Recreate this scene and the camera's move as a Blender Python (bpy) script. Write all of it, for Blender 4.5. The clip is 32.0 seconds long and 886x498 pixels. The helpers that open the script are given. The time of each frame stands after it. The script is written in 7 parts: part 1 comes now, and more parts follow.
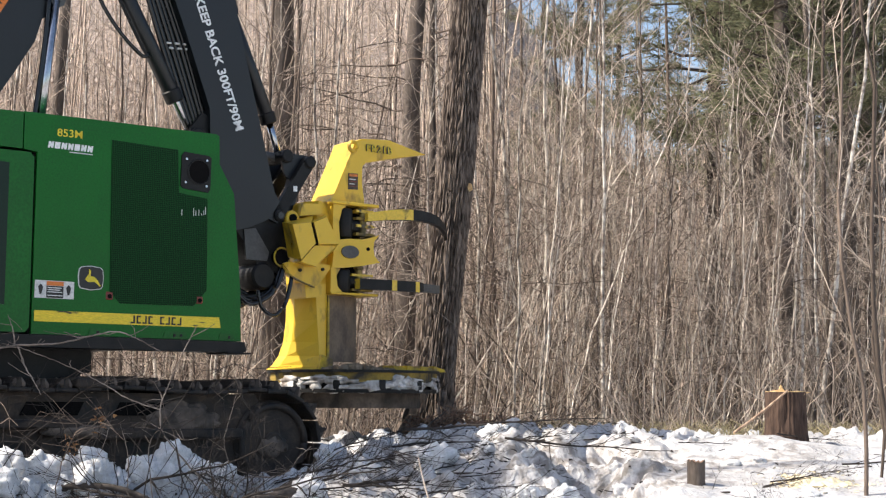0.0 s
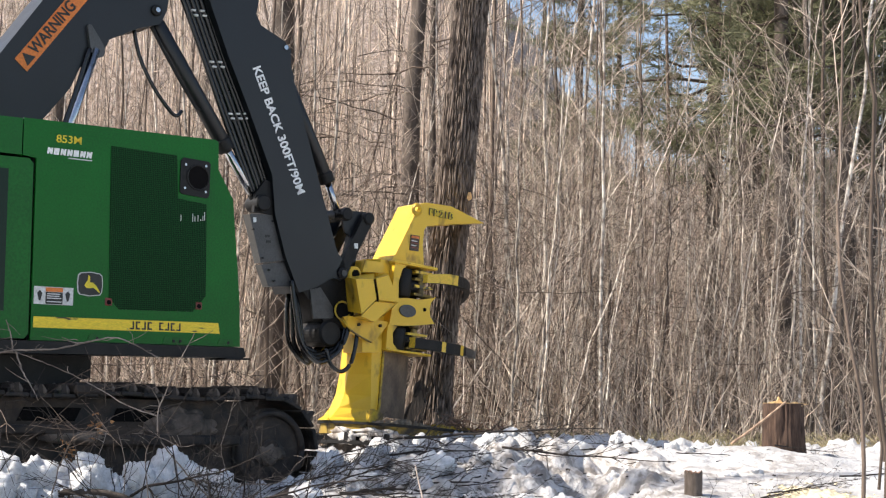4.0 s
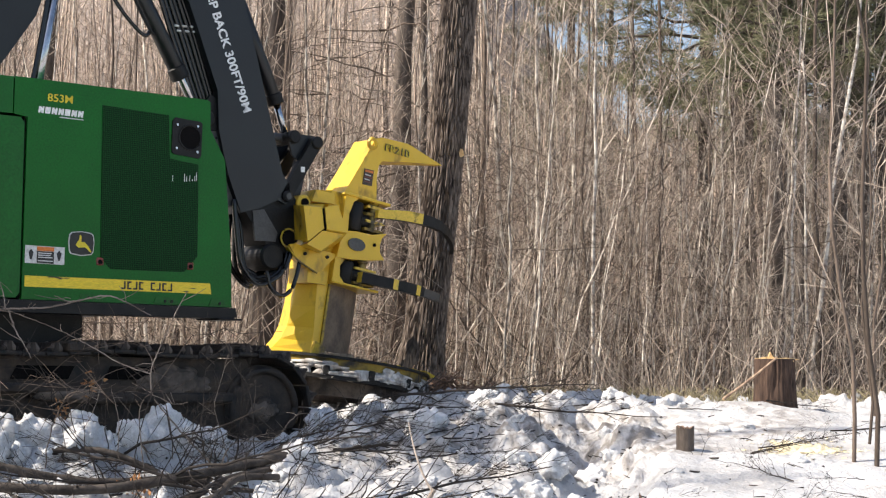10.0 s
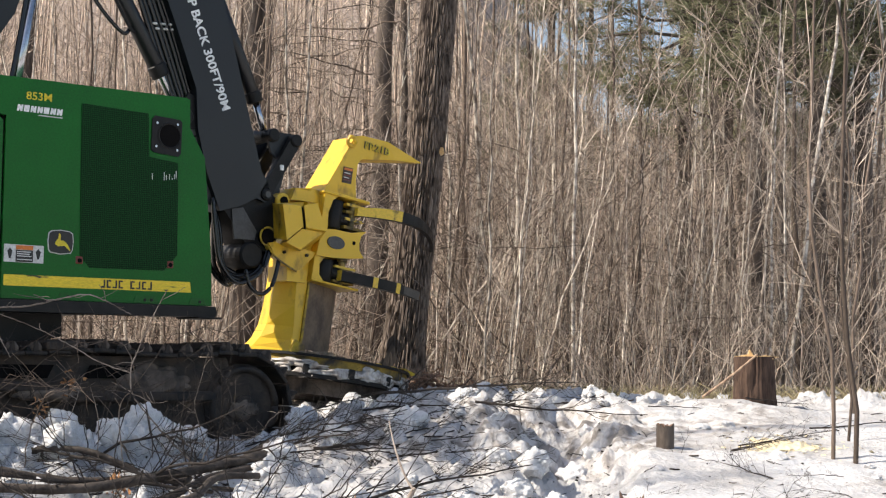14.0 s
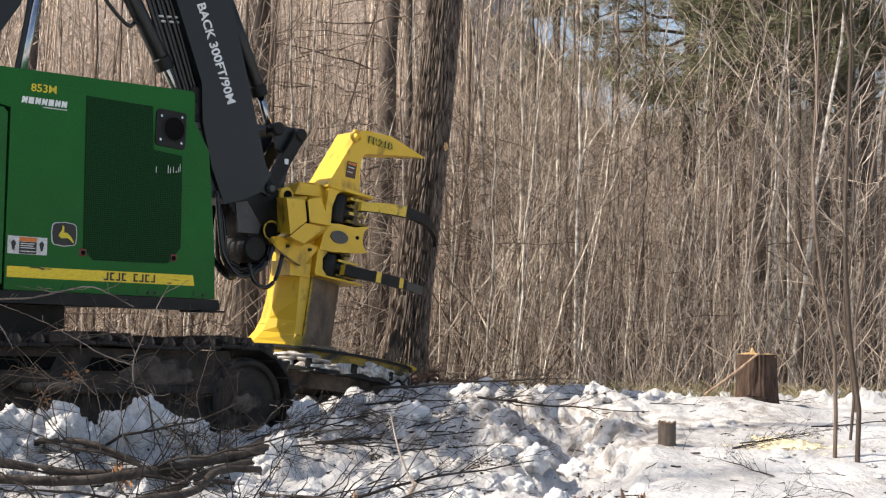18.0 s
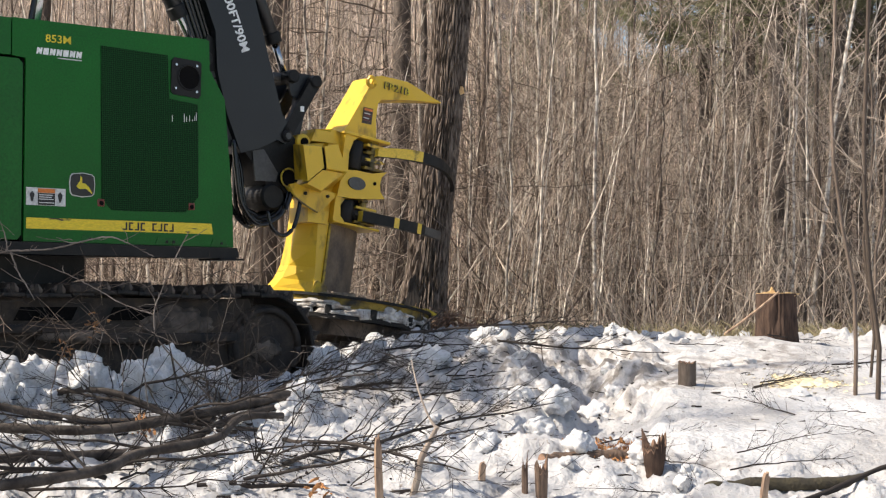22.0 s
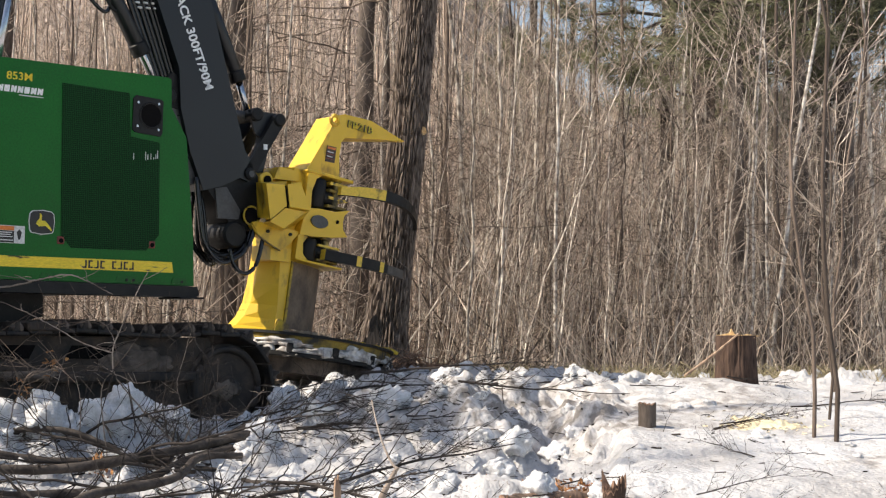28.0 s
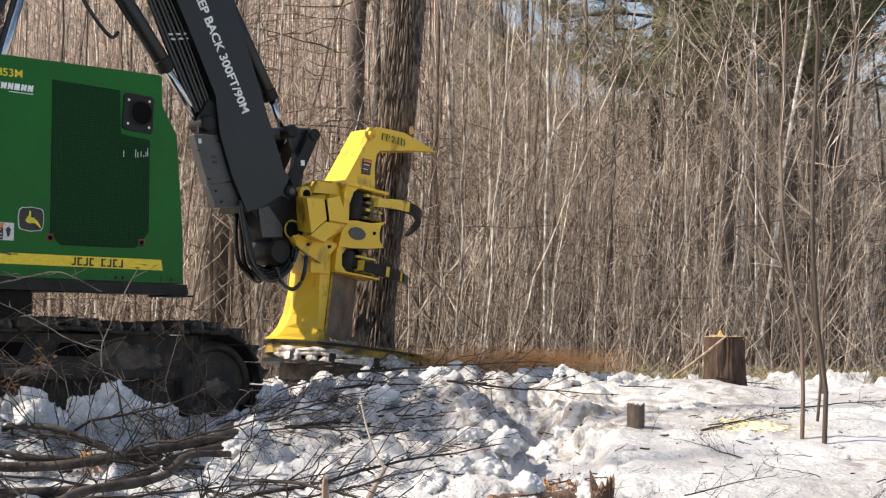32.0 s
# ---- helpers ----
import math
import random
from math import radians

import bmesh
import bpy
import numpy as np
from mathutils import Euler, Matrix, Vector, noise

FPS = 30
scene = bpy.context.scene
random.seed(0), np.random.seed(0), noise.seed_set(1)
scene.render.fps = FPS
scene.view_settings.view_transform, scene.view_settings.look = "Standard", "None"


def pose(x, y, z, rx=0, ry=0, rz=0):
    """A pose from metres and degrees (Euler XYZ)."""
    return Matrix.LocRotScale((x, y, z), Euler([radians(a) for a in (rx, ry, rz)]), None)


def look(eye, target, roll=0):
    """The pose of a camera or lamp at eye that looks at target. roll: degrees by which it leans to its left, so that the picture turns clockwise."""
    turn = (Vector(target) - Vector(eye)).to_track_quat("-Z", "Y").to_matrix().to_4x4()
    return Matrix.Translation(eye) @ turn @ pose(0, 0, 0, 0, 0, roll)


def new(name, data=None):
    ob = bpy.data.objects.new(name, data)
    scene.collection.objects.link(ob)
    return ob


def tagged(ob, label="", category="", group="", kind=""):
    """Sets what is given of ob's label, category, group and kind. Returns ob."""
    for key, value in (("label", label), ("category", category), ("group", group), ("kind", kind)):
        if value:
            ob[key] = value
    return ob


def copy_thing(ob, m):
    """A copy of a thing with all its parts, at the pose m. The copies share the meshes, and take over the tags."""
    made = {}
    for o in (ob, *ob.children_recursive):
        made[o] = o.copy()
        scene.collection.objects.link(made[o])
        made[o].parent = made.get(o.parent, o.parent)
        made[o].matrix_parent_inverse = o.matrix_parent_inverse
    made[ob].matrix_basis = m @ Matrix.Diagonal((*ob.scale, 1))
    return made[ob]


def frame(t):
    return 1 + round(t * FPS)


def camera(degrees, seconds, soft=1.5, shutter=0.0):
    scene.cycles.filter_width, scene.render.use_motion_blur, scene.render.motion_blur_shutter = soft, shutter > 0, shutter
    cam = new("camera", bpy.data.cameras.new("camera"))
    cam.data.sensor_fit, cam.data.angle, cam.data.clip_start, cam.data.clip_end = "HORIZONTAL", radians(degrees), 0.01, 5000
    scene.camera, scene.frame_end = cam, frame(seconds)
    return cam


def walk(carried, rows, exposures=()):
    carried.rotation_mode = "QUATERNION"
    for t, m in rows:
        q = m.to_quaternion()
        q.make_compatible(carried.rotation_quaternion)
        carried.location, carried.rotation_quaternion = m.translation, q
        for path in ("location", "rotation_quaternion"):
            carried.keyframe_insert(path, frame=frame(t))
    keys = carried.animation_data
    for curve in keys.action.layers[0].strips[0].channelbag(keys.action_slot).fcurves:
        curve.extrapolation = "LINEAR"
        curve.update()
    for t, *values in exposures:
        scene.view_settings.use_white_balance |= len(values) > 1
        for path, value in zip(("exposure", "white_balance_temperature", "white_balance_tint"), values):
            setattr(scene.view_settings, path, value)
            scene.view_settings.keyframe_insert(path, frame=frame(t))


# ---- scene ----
# Logging site in late winter: a tracked feller buncher works at a standing oak.
# x to the right, y away from the camera, z up. The camera stands still and turns by hand.
cam = camera(32.4, 32.0, soft=1.22, shutter=0.3)
CAMERA_ROWS = [
    (0, 95.27, 0.00, 0.00), (0.5, 95.31, -0.16, -0.13), (1, 95.48, -0.39, -0.31), (1.5, 95.53, -0.49, -0.39), (2, 95.47, -0.45, -0.25), (2.5, 95.63, -0.46, -0.22),
    (3, 95.70, -0.58, -0.05), (3.5, 95.64, -0.47, -0.04), (5.5, 95.44, -0.70, -0.42), (6, 95.29, -0.72, -0.71), (6.5, 95.22, -0.58, -1.18), (7, 95.30, -0.40, -1.65),
    (7.5, 95.45, -0.23, -1.68), (8, 95.49, -0.29, -1.50), (8.5, 95.16, -0.35, -1.25), (9, 94.68, -0.28, -0.91), (9.5, 94.17, -0.14, -0.44), (10, 93.98, -0.24, -0.36),
    (10.5, 94.23, -0.56, -0.62), (11, 94.37, -0.67, -0.97), (11.5, 94.11, -0.52, -1.02), (12, 94.03, -0.29, -0.97), (12.5, 94.10, -0.28, -0.95), (13, 94.04, -0.28, -0.96),
    (13.5, 93.99, -0.19, -1.05), (15.5, 93.71, -0.11, -1.12), (16, 93.71, -0.31, -0.98), (16.5, 93.97, -0.40, -1.21), (17, 93.91, -0.57, -1.11), (17.5, 93.80, -0.70, -1.09),
    (18, 93.74, -0.63, -1.00), (18.5, 93.74, -0.57, -0.79), (19, 93.35, -0.59, -0.71), (19.5, 92.81, -0.49, -0.85), (20, 91.92, -0.28, -0.80), (20.5, 91.20, -0.17, -0.56),
    (21, 91.41, 0.02, -0.53), (21.5, 91.68, 0.23, -0.48), (22, 91.65, 0.30, -0.28), (22.5, 91.88, 0.08, -0.08), (23, 92.63, -0.30, -0.30), (23.5, 93.26, -0.40, -0.23),
    (24, 93.30, -0.09, -0.41), (24.5, 93.40, -0.07, -0.94), (25, 93.74, -0.11, -1.31), (25.5, 93.81, -0.08, -1.80), (26, 93.52, -0.15, -1.86), (26.5, 93.34, -0.00, -1.66),
    (28.5, 93.03, -0.06, -1.79), (29, 92.85, -0.21, -1.78), (29.5, 92.75, -0.34, -1.95), (30, 92.79, -0.35, -2.04), (30.5, 92.83, -0.31, -1.91), (31, 92.97, -0.26, -1.85),
    (31.5, 93.16, -0.34, -1.95), (32, 93.14, -0.38, -2.15),
]
walk(cam, [(t, pose(0, 0, 1.2, a, b, c)) for t, a, b, c in CAMERA_ROWS], [(0, 0.7, 6850, 11), (3, 0.72, 6850, 11), (6, 0.72, 6850, 11), (12, 0.58, 7000, 11), (20, 0.46, 7150, 11), (32, 0.47, 7150, 11)])

# ---- world, sun, exposure ----
SUN_DIR = Vector((-0.66, -0.12, 0.74)).normalized()
world = bpy.data.worlds.new("sky")
scene.world = world
world.use_nodes = True
wn = world.node_tree
sky = wn.nodes.new("ShaderNodeTexSky")
sky.sky_type, sky.sun_disc = "NISHITA", False
sky.sun_elevation = math.asin(SUN_DIR.z)
sky.sun_rotation = math.atan2(SUN_DIR.x, SUN_DIR.y) % (2 * math.pi)
sky.air_density, sky.dust_density, sky.ozone_density = 1.0, 1.5, 1.0
wn.nodes["Background"].inputs["Strength"].default_value = 0.14
wn.links.new(sky.outputs["Color"], wn.nodes["Background"].inputs["Color"])
sun_data = bpy.data.lights.new("sun", "SUN")
sun_data.energy, sun_data.angle, sun_data.color = 5.0, radians(0.55), (1.0, 0.95, 0.87)
sun = new("sun", sun_data)
sun.matrix_world = look(SUN_DIR * 40, (0, 0, 0))


# ---- materials ----
def material(name, color, rough=0.6, metal=0.0, second=None, spread=0.5, scale=8.0, detail=6.0, fine=60.0, bump=0.3,
             stretch=(1, 1, 1), islands=0.0, spec=0.5, subsurface=0.0, rough_var=0.15, sharp=0.25, grain=(0.82, 1.15)):
    """Principled surface with two scales of colour variation and relief, in metres of the object."""
    m = bpy.data.materials.new(name)
    m.use_nodes = True
    n, l = m.node_tree.nodes, m.node_tree.links
    b = n["Principled BSDF"]
    b.inputs["Metallic"].default_value = metal
    b.inputs["Specular IOR Level"].default_value = spec
    if subsurface:
        b.inputs["Subsurface Weight"].default_value = subsurface
        b.inputs["Subsurface Radius"].default_value = (0.05, 0.06, 0.07)
    tc = n.new("ShaderNodeTexCoord")
    mp = n.new("ShaderNodeMapping")
    mp.inputs["Scale"].default_value = stretch
    l.new(tc.outputs["Object"], mp.inputs["Vector"])
    big, small = n.new("ShaderNodeTexNoise"), n.new("ShaderNodeTexNoise")
    for t, sc, d in ((big, scale, detail), (small, fine, 4.0)):
        t.inputs["Scale"].default_value, t.inputs["Detail"].default_value = sc, d
        l.new(mp.outputs["Vector"], t.inputs["Vector"])
    ramp = n.new("ShaderNodeValToRGB")
    ramp.color_ramp.elements[0].position = 0.5 - sharp
    ramp.color_ramp.elements[1].position = 0.5 + sharp
    second = second or tuple(c * (1 - spread) for c in color)
    ramp.color_ramp.elements[0].color = (*second, 1)
    ramp.color_ramp.elements[1].color = (*color, 1)
    l.new(big.outputs["Fac"], ramp.inputs["Fac"])
    hsv = n.new("ShaderNodeHueSaturation")
    l.new(ramp.outputs["Color"], hsv.inputs["Color"])
    mr = n.new("ShaderNodeMapRange")
    mr.inputs["From Min"].default_value, mr.inputs["From Max"].default_value = 0.3, 0.7
    mr.inputs["To Min"].default_value, mr.inputs["To Max"].default_value = grain
    l.new(small.outputs["Fac"], mr.inputs["Value"])
    value = mr.outputs["Result"]
    if islands:
        geo = n.new("ShaderNodeNewGeometry")
        info = n.new("ShaderNodeObjectInfo")
        add = n.new("ShaderNodeMath")
        add.operation = "ADD"
        l.new(geo.outputs["Random Per Island"], add.inputs[0])
        l.new(info.outputs["Random"], add.inputs[1])
        fr = n.new("ShaderNodeMath")
        fr.operation = "FRACT"
        l.new(add.outputs[0], fr.inputs[0])
        ir = n.new("ShaderNodeMapRange")
        ir.inputs["To Min"].default_value, ir.inputs["To Max"].default_value = 1 - islands, 1 + islands
        l.new(fr.outputs[0], ir.inputs["Value"])
        mul = n.new("ShaderNodeMath")
        mul.operation = "MULTIPLY"
        l.new(value, mul.inputs[0])
        l.new(ir.outputs["Result"], mul.inputs[1])
        value = mul.outputs[0]
    l.new(value, hsv.inputs["Value"])
    l.new(hsv.outputs["Color"], b.inputs["Base Color"])
    rr = n.new("ShaderNodeMapRange")
    rr.inputs["To Min"].default_value, rr.inputs["To Max"].default_value = max(0.02, rough - rough_var), min(1, rough + rough_var)
    l.new(big.outputs["Fac"], rr.inputs["Value"])
    l.new(rr.outputs["Result"], b.inputs["Roughness"])
    if bump:
        bp = n.new("ShaderNodeBump")
        bp.inputs["Strength"].default_value, bp.inputs["Distance"].default_value = bump, 0.01
        l.new(small.outputs["Fac"], bp.inputs["Height"])
        l.new(bp.outputs["Normal"], b.inputs["Normal"])
    return m


GREEN = material("green_paint", (0.0036, 0.118, 0.0145), 0.34, second=(0.003, 0.092, 0.011), scale=2.2, fine=70, bump=0.04, spec=0.22)
GREEN_EDGE = material("green_paint_door", (0.0045, 0.11, 0.0145), 0.34, second=(0.004, 0.086, 0.0114), scale=3, bump=0.04, spec=0.25)
YELLOW = material("worn_yellow_paint", (0.72, 0.455, 0.04), 0.34, second=(0.27, 0.16, 0.03), scale=5, fine=110, bump=0.02, spec=0.4, stretch=(1, 1, 0.6), detail=9, grain=(0.97, 1.03))
YELLOW_DIRTY = material("dirty_yellow_paint", (0.55, 0.37, 0.02), 0.6, second=(0.12, 0.085, 0.04), scale=7, fine=50, bump=0.3, sharp=0.12)
STRIPE = material("scratched_yellow_stripe", (0.8, 0.58, 0.03), 0.5, second=(0.035, 0.03, 0.014), scale=9, fine=90, bump=0.05, stretch=(0.5, 1, 2.2), sharp=0.03)
ARM_YELLOW = material("scuffed_yellow_arm", (0.72, 0.48, 0.05), 0.4, second=(0.06, 0.045, 0.02), scale=9, fine=60, bump=0.2, stretch=(1, 1, 1), sharp=0.09)
for paint, lo, hi in ((STRIPE, 0.31, 0.36), (YELLOW, 0.3, 0.43), (ARM_YELLOW, 0.36, 0.44)):
    for e in paint.node_tree.nodes:
        if e.type == "VALTORGB":
            e.color_ramp.elements[0].position, e.color_ramp.elements[1].position = lo, hi
HOUSING = material("grimy_saw_housing", (0.3, 0.2, 0.03), 0.7, second=(0.03, 0.024, 0.018), scale=6, fine=50, bump=0.4, sharp=0.1)
BOOM_PAINT = material("charcoal_boom_paint", (0.0052, 0.0065, 0.0085), 0.42, second=(0.0038, 0.0046, 0.006), scale=3, fine=60, bump=0.08)
BLACK = material("black_steel", (0.005, 0.005, 0.0055), 0.55, second=(0.011, 0.01, 0.009), scale=9, bump=0.25, spec=0.3)
RUBBER = material("hose_rubber", (0.006, 0.006, 0.0065), 0.22, second=(0.012, 0.012, 0.012), scale=14, bump=0.1, spec=0.5)
GREY_BOX = material("grey_guard_plate", (0.09, 0.09, 0.09), 0.5, second=(0.06, 0.058, 0.056), scale=6, bump=0.1, metal=0.3)
BRASS = material("greasy_pin", (0.3, 0.21, 0.06), 0.4, 0.5, second=(0.06, 0.045, 0.02), scale=12, bump=0.1, sharp=0.15)
CHROME = material("chromed_rod", (0.55, 0.56, 0.58), 0.18, 1.0, second=(0.42, 0.42, 0.43), scale=12, bump=0.02)
MUD_STEEL = material("muddy_track_steel", (0.05, 0.035, 0.025), 0.75, second=(0.0045, 0.0036, 0.003), scale=6, fine=40, bump=0.8, sharp=0.15)
RUSTY = material("rusty_worn_plate", (0.21, 0.155, 0.11), 0.75, second=(0.075, 0.055, 0.042), scale=7, fine=50, bump=0.4, stretch=(1, 1, 0.6), sharp=0.2)
TORN_BARK = material("wet_torn_bark", (0.05, 0.04, 0.034), 0.9, second=(0.014, 0.011, 0.01), scale=22, fine=60, bump=0.9, stretch=(1, 1, 0.25), sharp=0.15)
DIRTY_SNOW = material("dirty_packed_snow", (0.62, 0.6, 0.58), 0.7, second=(0.16, 0.125, 0.1), scale=9, fine=45, bump=0.7, sharp=0.14, detail=9)
MUD = material("caked_mud", (0.17, 0.132, 0.105), 0.9, second=(0.03, 0.024, 0.02), scale=6, fine=35, bump=0.9, sharp=0.18)
# near-black colour standing in for the shade inside holes, gaps and pockets
PIT = material("recess_shade", (0.005, 0.005, 0.005), 0.9, second=(0.009, 0.008, 0.008), scale=8, bump=0.2, spec=0.05)
WHITE_INK = material("white_lettering", (0.8, 0.8, 0.79), 0.5, second=(0.72, 0.72, 0.7), scale=30, bump=0.0)
YELLOW_INK = material("yellow_lettering", (0.75, 0.6, 0.03), 0.5, second=(0.65, 0.5, 0.03), scale=30, bump=0.0)
BLACK_INK = material("black_lettering", (0.012, 0.012, 0.01), 0.5, second=(0.02, 0.02, 0.018), scale=30, bump=0.0)
ORANGE = material("orange_decal", (0.72, 0.2, 0.03), 0.45, second=(0.62, 0.16, 0.025), scale=12, bump=0.0)
DECAL_WHITE = material("white_decal", (0.7, 0.7, 0.68), 0.5, second=(0.5, 0.49, 0.47), scale=25, bump=0.0)
DECAL_DARK = material("dark_decal", (0.03, 0.022, 0.02), 0.5, second=(0.1, 0.06, 0.03), scale=60, bump=0.0, sharp=0.1)
RED = material("red_reflector", (0.25, 0.03, 0.02), 0.4, second=(0.1, 0.02, 0.015), scale=30, bump=0.0)
GLASS_DARK = material("dark_tinted_window", (0.005, 0.022, 0.012), 0.35, second=(0.004, 0.016, 0.009), scale=4, bump=0.0, rough_var=0.05, spec=0.25)
OAK_BARK = material("oak_bark", (0.25, 0.2, 0.166), 0.95, second=(0.045, 0.035, 0.029), scale=30, fine=80, bump=1.0, stretch=(1, 1, 0.25), spec=0.06, sharp=0.16, detail=6)
BARK_DARK = material("dark_bark", (0.15, 0.122, 0.103), 0.95, second=(0.048, 0.038, 0.032), scale=12, fine=45, bump=0.8, stretch=(1, 1, 0.3), islands=0.2, spec=0.2)
# SAPLING and MAPLE blotches: bark mottling plus dappled shade put into the colour
SAPLING = material("sapling_bark", (0.78, 0.7, 0.6), 0.85, second=(0.2, 0.155, 0.125), scale=8, fine=40, bump=0.3, stretch=(1, 1, 0.9), islands=0.4, spec=0.2, sharp=0.12)
MAPLE = material("mottled_dappled_bark", (0.66, 0.59, 0.51), 0.9, second=(0.15, 0.118, 0.097), scale=8, fine=35, bump=0.4, stretch=(1, 1, 0.8), islands=0.3, spec=0.15, sharp=0.1, detail=8)
SAPLING_DARK = material("brown_sapling_bark", (0.2, 0.15, 0.118), 0.85, second=(0.055, 0.042, 0.034), scale=5, fine=40, bump=0.3, stretch=(1, 1, 0.3), islands=0.4, spec=0.25)
BIRCH = material("white_birch_bark", (0.68, 0.63, 0.56), 0.8, second=(0.16, 0.12, 0.1), scale=7, fine=40, bump=0.3, stretch=(1, 1, 1.6), sharp=0.14, spec=0.25)
TWIG = material("bare_twigs", (0.68, 0.565, 0.465), 0.85, second=(0.18, 0.136, 0.108), scale=3, fine=20, bump=0.0, islands=0.6, spec=0.25)
TWIG_FAR = material("far_bare_twigs", (0.74, 0.605, 0.5), 0.9, second=(0.26, 0.195, 0.155), scale=0.25, fine=2, bump=0.0, islands=0.6, spec=0.2)
SLASH_BARK = material("grey_pole_bark", (0.105, 0.087, 0.075), 0.85, second=(0.035, 0.028, 0.024), scale=9, fine=45, bump=0.7, spec=0.25, sharp=0.16)
BRANCH_GREY = material("weathered_branch_bark", (0.3, 0.25, 0.215), 0.85, second=(0.1, 0.08, 0.068), scale=7, fine=45, bump=0.5, spec=0.25, sharp=0.16)
TWIG_DARK = material("dark_slash_twigs", (0.05, 0.041, 0.036), 0.85, second=(0.022, 0.018, 0.016), scale=5, fine=30, bump=0.2, islands=0.4, spec=0.25)
PINE = material("pine_needles", (0.26, 0.258, 0.14), 0.7, second=(0.105, 0.11, 0.068), scale=1.5, fine=10, bump=0.0, islands=0.4, spec=0.3)
WOOD_CUT = material("fresh_cut_wood", (0.74, 0.54, 0.3), 0.8, second=(0.55, 0.34, 0.15), scale=14, fine=60, bump=0.5)
STAKE_WOOD = material("weathered_split_wood", (0.5, 0.35, 0.24), 0.85, second=(0.2, 0.125, 0.085), scale=25, fine=90, bump=0.6, stretch=(1, 1, 0.15), sharp=0.18)
WOOD_RED = material("splintered_red_wood", (0.34, 0.205, 0.135), 0.9, second=(0.13, 0.075, 0.052), scale=20, fine=60, bump=0.6, islands=0.3)
DECK_DUST = material("damp_sawdust", (0.3, 0.235, 0.165), 0.95, second=(0.11, 0.085, 0.062), scale=14, fine=80, bump=0.7, islands=0.25)
SAWDUST = material("sawdust", (0.78, 0.7, 0.5), 0.95, second=(0.6, 0.5, 0.33), scale=12, fine=90, bump=0.8)
STUB_BARK = material("peeling_stub_bark", (0.2, 0.13, 0.09), 0.9, second=(0.06, 0.04, 0.03), scale=26, fine=70, bump=0.8, stretch=(1, 1, 0.2), sharp=0.14)
STUMP_BARK = material("reddish_stump_bark", (0.115, 0.074, 0.056), 0.95, second=(0.035, 0.023, 0.019), scale=24, fine=50, bump=0.9, stretch=(1, 1, 0.25), spec=0.2)
DUST = material("pale_wood_dust", (0.85, 0.76, 0.66), 0.95, second=(0.7, 0.6, 0.5), scale=3, fine=30, bump=0.0, islands=0.2)
DUST_ORANGE = material("orange_sawdust", (0.8, 0.45, 0.2), 0.95, second=(0.62, 0.32, 0.13), scale=3, fine=30, bump=0.0, islands=0.25)
LEAF = material("dead_beech_leaf", (0.5, 0.24, 0.09), 0.8, second=(0.3, 0.13, 0.05), scale=20, fine=80, bump=0.2, islands=0.3)
GRASS = material("dry_undergrowth", (0.38, 0.31, 0.19), 0.9, second=(0.2, 0.18, 0.09), scale=2, fine=20, bump=0.0, islands=0.4)
MOSS = material("mossy_bark", (0.085, 0.07, 0.036), 0.95, second=(0.03, 0.025, 0.02), scale=12, fine=60, bump=0.9)
CLOD = material("snow_clod", (0.74, 0.74, 0.75), 0.6, second=(0.56, 0.55, 0.55), scale=7, fine=40, bump=0.5, subsurface=0.1, sharp=0.18, detail=9)


